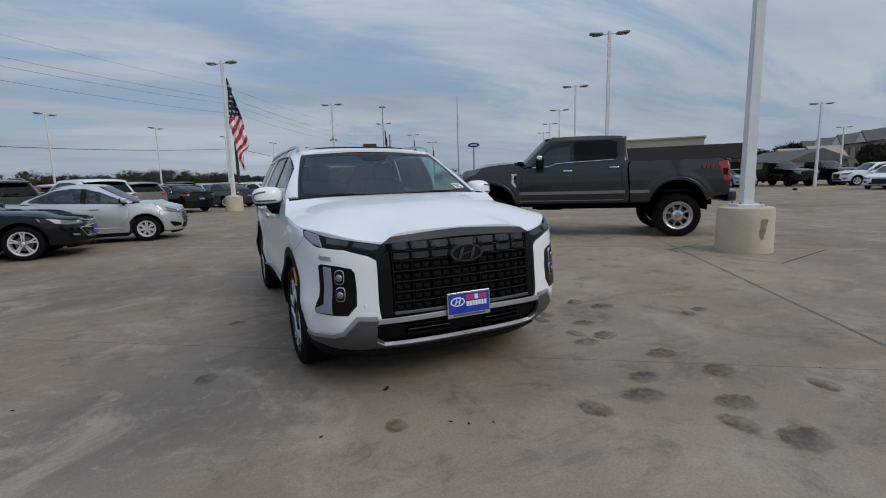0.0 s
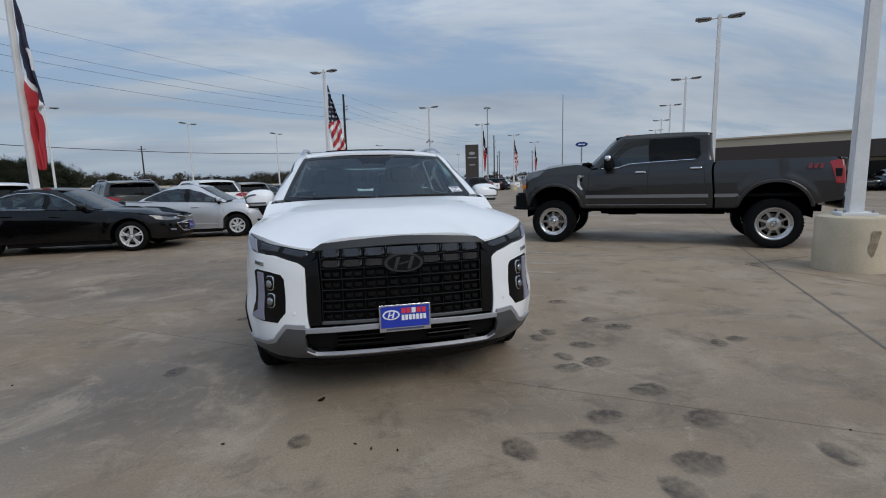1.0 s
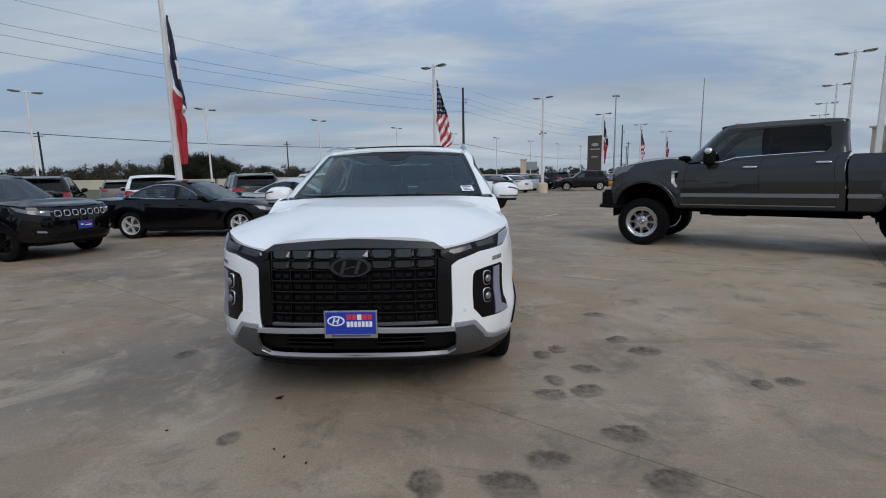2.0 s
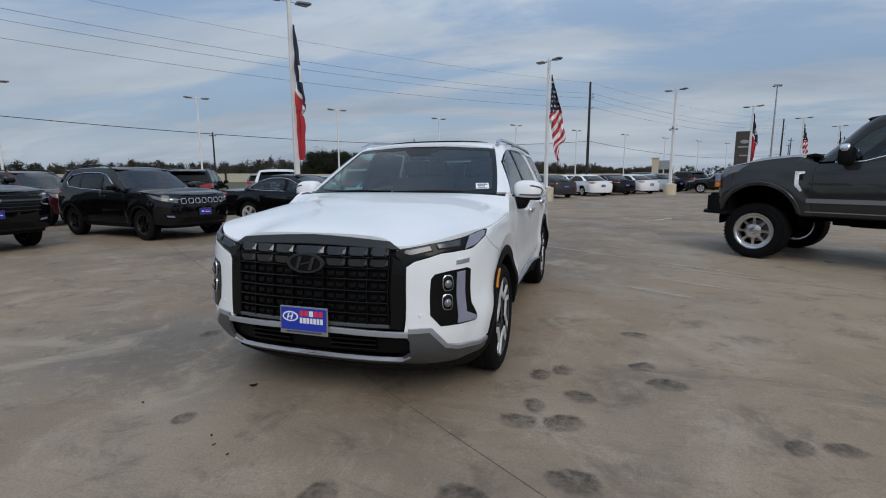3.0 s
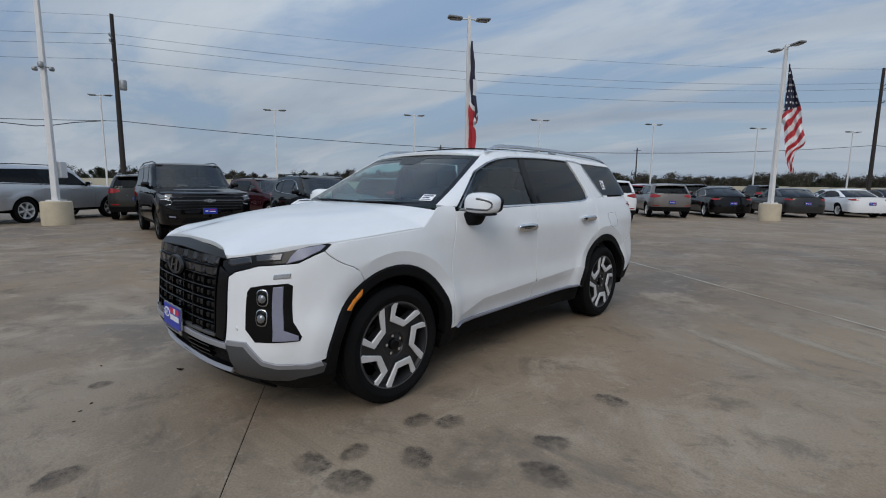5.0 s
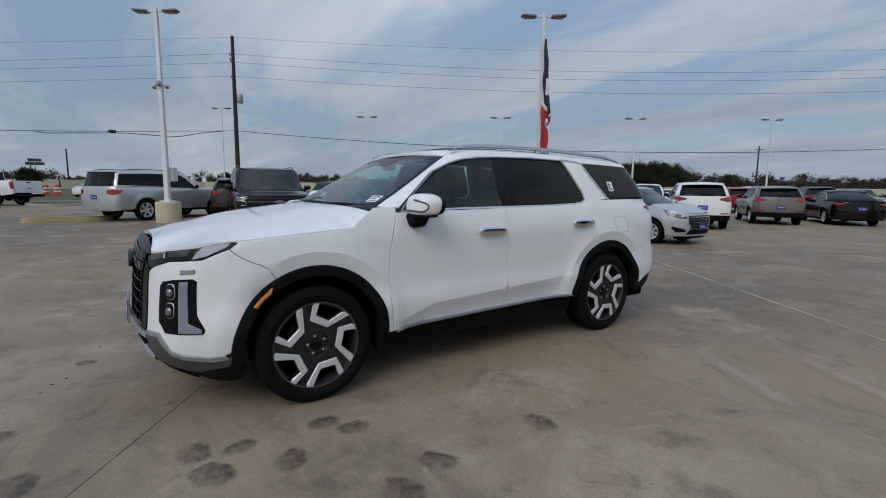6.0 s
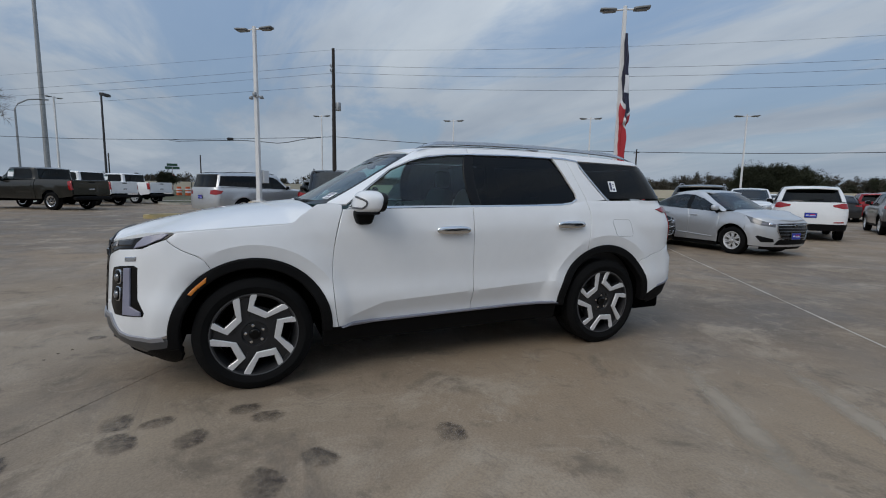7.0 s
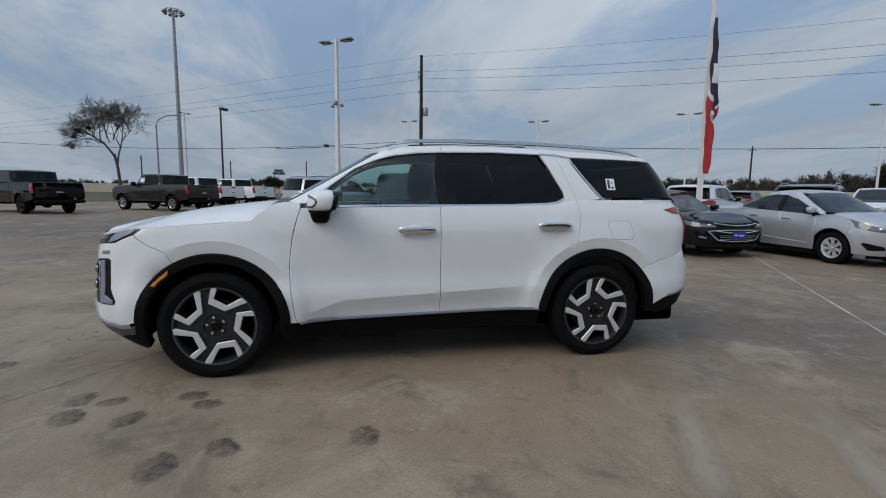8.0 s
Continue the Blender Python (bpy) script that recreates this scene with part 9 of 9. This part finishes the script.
# ---- trees ----


def belt(name, material, line, depth, count, hmin, hmax, seed, label, leaf=0.5, per=70, slim=0.35):
    """A far wood: trunks and crowns of many small twigs in uneven lobes, with gaps."""
    rng = np.random.default_rng(seed)
    seg = np.array(line, float)
    a, d = seg[:-1], np.diff(seg, axis=0)
    run = np.hypot(d[:, 0], d[:, 1])
    k = rng.choice(len(a), count, p=run / run.sum())
    unit = d[k] / run[k, None]
    p = a[k] + d[k] * rng.random((count, 1)) + np.stack([-unit[:, 1], unit[:, 0]], 1) * rng.uniform(0, depth, (count, 1))
    swell = np.array([0.80 + 0.40 * noise.noise((x * 0.035, y * 0.035, seed)) for x, y in p])
    h = rng.uniform(hmin, hmax, count) * swell
    w = h * rng.uniform(0.34, 0.62, count)
    # lobes of each crown
    lobes = 9
    az, up = rng.uniform(0, 6.283, (count, lobes)), rng.uniform(-0.85, 1.0, (count, lobes))
    far = rng.uniform(0.25, 0.85, (count, lobes)) * np.sqrt(1 - 0.75 * up ** 2)
    lc = np.stack([p[:, None, 0] + w[:, None] * far * np.cos(az), p[:, None, 1] + w[:, None] * far * np.sin(az), h[:, None] * (0.56 + 0.33 * up)], 2)
    lr = w[:, None] * rng.uniform(0.24, 0.46, (count, lobes))
    t = np.repeat(np.arange(count), per)
    b = rng.integers(0, lobes, t.size)
    v = rng.normal(size=(t.size, 3))
    v /= np.linalg.norm(v, axis=1)[:, None]
    core = rng.random(t.size) < 0.22
    q = lc[t, b] + v * (lr[t, b] * rng.random(t.size) ** 0.45 * np.where(core, 0.6, 1.0))[:, None]
    size = (leaf * rng.uniform(0.5, 1.4, t.size) * np.where(core, 1.9, 1.0))[:, None]
    e1 = v * 0.8 + rng.normal(size=v.shape) * 0.6 + np.array([0, 0, 0.35])
    e2 = rng.normal(size=v.shape)
    e1 *= size / np.linalg.norm(e1, axis=1)[:, None]
    e2 *= size * slim / np.linalg.norm(e2, axis=1)[:, None]
    crown = np.stack([q - e1, q + e2, q + e1], 1)
    r = 0.022 * h + 0.05
    z0 = np.full(count, -0.1)
    trunk = [np.stack([np.stack([p[:, 0] - sx * r, p[:, 1] - sy * r, z0], 1), np.stack([p[:, 0] + sx * r, p[:, 1] + sy * r, z0], 1), np.stack([p[:, 0], p[:, 1], h * 0.8], 1)], 1) for sx, sy in ((1, 0), (0, 1))]
    co = np.concatenate([crown] + trunk).reshape(-1, 3).astype(np.float32)
    me = bpy.data.meshes.new(name)
    n = len(co)
    me.vertices.add(n)
    me.vertices.foreach_set("co", co.ravel())
    me.loops.add(n)
    me.loops.foreach_set("vertex_index", np.arange(n, dtype=np.int32))
    me.polygons.add(n // 3)
    me.polygons.foreach_set("loop_start", np.arange(0, n, 3, dtype=np.int32))
    me.update(calc_edges=True)
    me.materials.append(M[material])
    tagged(new(name, me), label, "trees", kind="stuff")


def build_trees():
    low, mid, high = [(-83, -62), (-88, -40), (-92, 10)], [(-92, 10), (-58, 76)], [(-58, 76), (-48, 96), (4, 178), (50, 240)]
    belt("west_woods", "twig", low, 26, 190, 2.4, 4.4, 3, "distant belt of low leafless brown trees", 0.14, 800, 0.75)
    belt("roadside_woods", "twig", mid, 24, 210, 3.0, 5.2, 4, "distant belt of leafless winter trees along the road", 0.14, 950, 0.75)
    belt("far_woods", "twig", high, 26, 480, 4.2, 6.9, 6, "tall distant belt of leafless brown winter trees", 0.16, 760, 0.8)
    belt("far_evergreens", "leaf", mid + high[1:], 22, 110, 3.0, 6.2, 5, "dark evergreen trees among the winter woods", 0.105, 1900, 0.9)
    belt("near_thicket", "leaf", [(-45.0, 68.6), (-37.2, 73.6)], 9, 52, 3.4, 5.6, 9, "dense dark green thicket beyond the road", 0.092, 4300, 1.0)
    belt("horizon_woods", "twig", [(50, 260), (140, 230), (200, 120), (190, 20), (150, -120), (0, -200), (-110, -150)], 40, 380, 4.0, 8.0, 11, "low woods on the far horizon", 0.34, 240, 0.8)
    belt("garden_trees", "leaf", [(70.6460407, 24.77819982), (76.6, 21.8)], 5, 6, 5.5, 7.8, 17, "dark trees beside the apartment building", 0.16, 5000, 0.9)
    belt("house_trees", "leaf", [(80.44839166, 43.1281116), (83.4, 40.1)], 4, 7, 5.0, 7.0, 13, "dark trees round the distant houses", 0.16, 4500, 0.9)
    belt("upright_shrub", "leaf", [(-53.6, -9.3), (-53.2, -8.7)], 0.3, 2, 3.6, 3.9, 23, "dark upright evergreen shrub beside the road", 0.07, 2500, 1.0)
    # the bare tree by the road, with ball-shaped clumps of mistletoe
    rng = random.Random(21)
    t = thing("bare_tree", "leaning leafless tree with dark mistletoe clumps", "tree", m=pose(-38.64, -18.6, -0.1, 0, 0, 0))
    tr, tw = bmesh.new(), bmesh.new()
    tips = []

    def limb(p, d, length, r, level):
        pts, q, dd = [p], p.copy(), d.normalized()
        n = 4
        bend = 0.16 if level < 3 else 0.30
        for _ in range(n):
            dd = (dd + Vector((rng.uniform(-bend, bend), rng.uniform(-bend, bend), rng.uniform(-0.10, 0.16)))).normalized()
            q = q + dd * length / n
            pts.append(q.copy())
        tube(tr if level < 2 else tw, pts, [max(0.009, r * (1 - 0.5 * i / n)) for i in range(n + 1)], 8 if level < 2 else (5 if level < 4 else 3), cap=False)
        if level >= 6:
            tips.append(q)
            for _ in range(3):
                v = (dd + Vector((rng.uniform(-0.8, 0.8), rng.uniform(-0.8, 0.8), rng.uniform(-0.5, 0.7)))).normalized()
                tube(tw, [pts[2], pts[2] + v * 0.18, q + v * 0.30], [0.010, 0.008, 0.005], 3, cap=False)
            return
        kids = 3 if level < 5 else 4
        for k in range(kids):
            a = 2 * math.pi * (k + rng.random()) / kids
            u = dd.cross(Vector((0.3, 0.2, 1))).normalized()
            o = (u * math.cos(a) + dd.cross(u).normalized() * math.sin(a)).normalized()
            nd = dd * 0.75 + o * rng.uniform(0.45, 0.85) + Vector((0, 0, 0.06))
            limb(pts[(4, 3, 2)[k % 3]] if level > 1 else pts[4 - (k % 2)], nd, length * rng.uniform(0.62, 0.80), r * 0.56, level + 1)

    side = Vector((0.39, -0.92, 0))
    up = Vector((0, 0, 1))
    tube(tr, [Vector((0, 0, 0)), side * 0.03 + up * 1.6, side * 0.12 + up * 3.0, side * 0.30 + up * 4.1], [0.155, 0.125, 0.11, 0.10], 10, cap=False)
    limb(side * 0.26 + up * 3.9, up * 0.80 + side * 0.66, 1.55, 0.095, 1)
    limb(side * 0.14 + up * 3.2, up + side * 0.05, 2.05, 0.085, 1)
    limb(side * 0.85 + up * 4.9, up * 0.55 + side * 0.85, 1.45, 0.08, 2)
    limb(side * 0.30 + up * 5.2, up * 1.0 - side * 0.28, 1.40, 0.06, 2)
    limb(side * 0.55 + up * 5.0, up * 1.0 + side * 0.30, 1.60, 0.07, 2)
    part("trunk", tr, "bark", t, smooth=60)
    part("crown", tw, "bark", t)
    low = sorted(tips, key=lambda v: v.z)[:160]
    for k in range(4):
        q = low[(17 + 41 * k) % len(low)]
        bm = bmesh.new()
        for _ in range(110):
            c = q + Vector((rng.gauss(0, 0.12), rng.gauss(0, 0.12), rng.gauss(-0.05, 0.10)))
            a = [bm.verts.new(c + Vector((rng.uniform(-0.09, 0.09) for _ in range(3)))) for _ in range(3)]
            bm.faces.new(a)
        part("mistletoe", bm, "leaf", t)


build_trees()

# ---- marks on the concrete ----


def stain_material(name, color, strength, hole=0.0, edge=0.35, scale=9.0, rough=0.6):
    m = bpy.data.materials.new(name)
    m.use_nodes = True
    n, l = m.node_tree.nodes, m.node_tree.links
    b = n["Principled BSDF"]
    b.inputs["Base Color"].default_value = (*color, 1)
    b.inputs["Roughness"].default_value = rough
    co = n.new("ShaderNodeTexCoord")
    no = n.new("ShaderNodeTexNoise"); no.inputs["Scale"].default_value = scale; no.inputs["Detail"].default_value = 6; no.inputs["Roughness"].default_value = 0.65
    geo = n.new("ShaderNodeNewGeometry")
    l.new(geo.outputs["Position"], no.inputs["Vector"])
    ln = n.new("ShaderNodeVectorMath"); ln.operation = "LENGTH"
    l.new(co.outputs["Object"], ln.inputs[0])
    ad = n.new("ShaderNodeMath"); ad.operation = "MULTIPLY_ADD"; ad.inputs[1].default_value = 0.9; ad.inputs[2].default_value = -0.45
    l.new(no.outputs[0], ad.inputs[0])
    rr = n.new("ShaderNodeMath"); rr.operation = "ADD"
    l.new(ln.outputs["Value"], rr.inputs[0]); l.new(ad.outputs[0], rr.inputs[1])
    fall = n.new("ShaderNodeMapRange"); fall.interpolation_type = "SMOOTHSTEP"
    fall.inputs[1].default_value, fall.inputs[2].default_value, fall.inputs[3].default_value, fall.inputs[4].default_value = 1.0 - edge, 1.0, strength, 0.0
    l.new(rr.outputs[0], fall.inputs[0])
    last = fall.outputs[0]

    def scaled(a, b):
        mm = n.new("ShaderNodeMath"); mm.operation = "MULTIPLY"
        l.new(a, mm.inputs[0]); l.new(b, mm.inputs[1])
        return mm.outputs[0]

    if hole:
        # heavier along one side, worn through in patches
        sx = n.new("ShaderNodeSeparateXYZ"); l.new(co.outputs["Object"], sx.inputs[0])
        lean = n.new("ShaderNodeMapRange"); lean.interpolation_type = "SMOOTHSTEP"
        lean.inputs[1].default_value, lean.inputs[2].default_value, lean.inputs[3].default_value, lean.inputs[4].default_value = -0.9, 0.9, 1.0 - hole, 1.0
        l.new(sx.outputs[1], lean.inputs[0])
        worn = n.new("ShaderNodeTexNoise"); worn.inputs["Scale"].default_value = 20.0; worn.inputs["Detail"].default_value = 6; worn.inputs["Roughness"].default_value = 0.62
        l.new(geo.outputs["Position"], worn.inputs["Vector"])
        patch = n.new("ShaderNodeMapRange"); patch.inputs[1].default_value, patch.inputs[2].default_value, patch.inputs[3].default_value, patch.inputs[4].default_value = 0.36, 0.62, 0.36, 1.0
        l.new(worn.outputs[0], patch.inputs[0])
        last = scaled(scaled(last, lean.outputs[0]), patch.outputs[0])
    tr = n.new("ShaderNodeBsdfTransparent")
    mx = n.new("ShaderNodeMixShader")
    l.new(last, mx.inputs[0]); l.new(tr.outputs[0], mx.inputs[1]); l.new(b.outputs[0], mx.inputs[2])
    l.new(mx.outputs[0], n["Material Output"].inputs[0])
    return m


M["scuff"] = stain_material("dark_scuff", (0.062, 0.050, 0.043), 0.70, hole=0.60, edge=0.34, scale=13.0)
M["bleached"] = stain_material("bleached_patch", (0.41, 0.345, 0.265), 0.66, edge=0.92, scale=6.0)


def mark(name, x, y, rx, ry, ang, material, label, group):
    bm = bmesh.new()
    n = 24
    bm.faces.new([bm.verts.new((1.5 * math.cos(2 * math.pi * i / n), 1.5 * math.sin(2 * math.pi * i / n), 0)) for i in range(n)])
    ob = part(name, bm, material)
    mark.z += 0.00012
    ob.matrix_basis = Matrix.LocRotScale((x, y, mark.z), Euler((0, 0, radians(ang))), (rx, ry, 1))
    tagged(ob, label, "stain", group, kind="structure")


mark.z = 0.002


def build_marks():
    rng = random.Random(4)
    for x0, y0, x1, y1 in ((1.55, 1.75, 3.3, 0.75), (1.75, 2.55, 3.9, 1.25), (2.2, 3.3, 4.4, 2.0)):
        mark("pale_streak", (x0 + x1) / 2, (y0 + y1) / 2, math.hypot(x1 - x0, y1 - y0) / 2 * 1.1, 0.14, math.degrees(math.atan2(y1 - y0, x1 - x0)), "bleached", "pale drag streak on the concrete", "bleached patches")
    for x, y, r in ((2.07, -1.46, 0.15), (1.20, -2.20, 0.13), (1.59, -3.07, 0.15), (0.85, -3.10, 0.16), (1.53, -1.80, 0.12), (1.45, -2.15, 0.14), (1.27, -1.98, 0.10), (1.26, -1.52, 0.11), (1.41, -1.40, 0.11), (1.96, -0.46, 0.13),
                    (1.95, -1.18, 0.12), (2.81, -2.02, 0.11), (1.52, -2.66, 0.14), (1.25, -3.42, 0.15), (1.17, -3.83, 0.17), (0.47, -3.09, 0.13), (1.03, -3.58, 0.13), (1.95, -3.53, 0.12), (-0.64, -2.72, 0.09), (1.06, -2.91, 0.13), (-1.38, -0.11, 0.10), (2.60, -2.06, 0.10), (-1.62, -1.47, 0.12), (5.2, 4.1, 0.12)):
        mark("scuff_mark", x, y, r * 1.02, r * 0.76, rng.uniform(-25, 115), "scuff", "round dark scuff mark on the concrete", "scuff marks")
    # pale painted line along one joint, worn through in places
    line = thing("painted_line", "thin worn pale line painted along a joint", "road marking", kind="structure")
    a, b = lot(-13.0, 4.28), lot(4.4, 4.28)
    n = 22
    for i in range(n):
        p, q = a.lerp(b, i / n), a.lerp(b, (i + 0.985) / n)
        bm = bmesh.new()
        d = E2 * (0.0135 + 0.004 * math.sin(i * 2.3))
        bm.faces.new([bm.verts.new(v + Vector((0, 0, 0.004))) for v in (p - d, q - d, q + d, p + d)])
        part("line_dash", bm, "line_paint", line)
    # remains of an older line across the lot
    line = thing("painted_line", "faded white line remains on the concrete", "road marking", kind="structure")
    for a0, a1, half in ((8.2, 9.5, 0.016), (9.62, 10.3, 0.022), (10.45, 10.9, 0.05), (11.1, 12.2, 0.10), (12.4, 12.9, 0.02)):
        bm = bmesh.new()
        n = 9
        rows = [[lot(-3.46 + sg * half * (0.75 + 0.25 * math.sin(i * 2.1 + sg) ) * (0.4 if i in (0, n) else 1), a0 + (a1 - a0) * i / n, 0.004) for sg in (-1, 1)] for i in range(n + 1)]
        loft(bm, rows)
        part("line_dash", bm, "line_paint", line)
    bm = bmesh.new()
    p, q = lot(4.47, -7.2), lot(4.47, 9.4)
    bm.faces.new([bm.verts.new(v + Vector((0, 0, 0.0032))) for v in (p - E1 * 0.014, q - E1 * 0.014, q + E1 * 0.014, p + E1 * 0.014)])
    tagged(part("joint_sealant", bm, "sealant"), "dark grey sealant in a wide joint", "joint", kind="structure")
    # joint cut round the lamp base
    c = Vector((6.62, -0.02, 0.0042))
    jt = thing("saw_cut", "dark saw-cut joint round a lamp base", "joint", kind="structure")
    for u, v in (((1.0, 0), (0, 1.0)), ((0, 1.0), (-1.0, 0)), ((-1.0, 0), (0, -1.0)), ((0, -1.0), (1.0, 0))):
        p, q = c + E1 * u[0] * 1.25 + E2 * u[1] * 1.25, c + E1 * v[0] * 1.25 + E2 * v[1] * 1.25
        d = (q - p).normalized()
        nn = Vector((-d.y, d.x, 0)) * 0.005
        bm = bmesh.new()
        bm.faces.new([bm.verts.new(w) for w in (p - nn, q - nn, q + nn, p + nn)])
        part("joint_side", bm, "dark", jt)


M["sealant"] = surf("joint_sealant", (0.15, 0.125, 0.10), rough=0.7, vary=0.4, scale=6, fine=40)
M["line_paint"] = surf("worn_line_paint", (0.56, 0.51, 0.44), rough=0.8, vary=0.3, scale=3, fine=40, tint=(0.33, 0.29, 0.24))
build_marks()

# ---- dead leaves ----

M["dead_leaf"] = surf("dead_leaf", (0.045, 0.028, 0.016), rough=0.85, vary=0.4, scale=30, fine=200, spec=0.1)


def build_leaves():
    rng = random.Random(21)
    for x, y in ((-2.71, -1.41), (-1.04, -2.64), (-0.35, -2.82), (-0.27, -2.89), (-0.14, -2.94), (-0.54, -2.25), (2.22, -3.37)):
        n, length, wide, curl = 7, (0.055 if y == -2.25 else rng.uniform(0.018, 0.030)), (0.014 if y == -2.25 else rng.uniform(0.005, 0.008)), rng.uniform(0.10, 0.25)
        bm = bmesh.new()
        rows = []
        for i in range(n):
            u = i / (n - 1)
            w = wide * math.sin(math.pi * (0.06 + 0.88 * u)) ** 0.8
            z = 0.003 + curl * length * (2 * u - 1) ** 2
            rows.append([Vector((length * (u - 0.5), w * v, z + abs(v) * w * 0.7)) for v in (-1, -0.4, 0, 0.4, 1)])
        loft(bm, rows)
        bmesh.ops.solidify(bm, geom=bm.faces[:], thickness=0.0012)
        ob = part("dead_leaf", bm, "dead_leaf")
        low = min(v.co.z for v in ob.data.vertices)
        ob.matrix_basis = pose(x, y, 0.001 - low, 0, 0, rng.uniform(0, 360))
        tagged(ob, "small curled dead brown leaf lying on the concrete", "leaf", "dead leaves")


build_leaves()
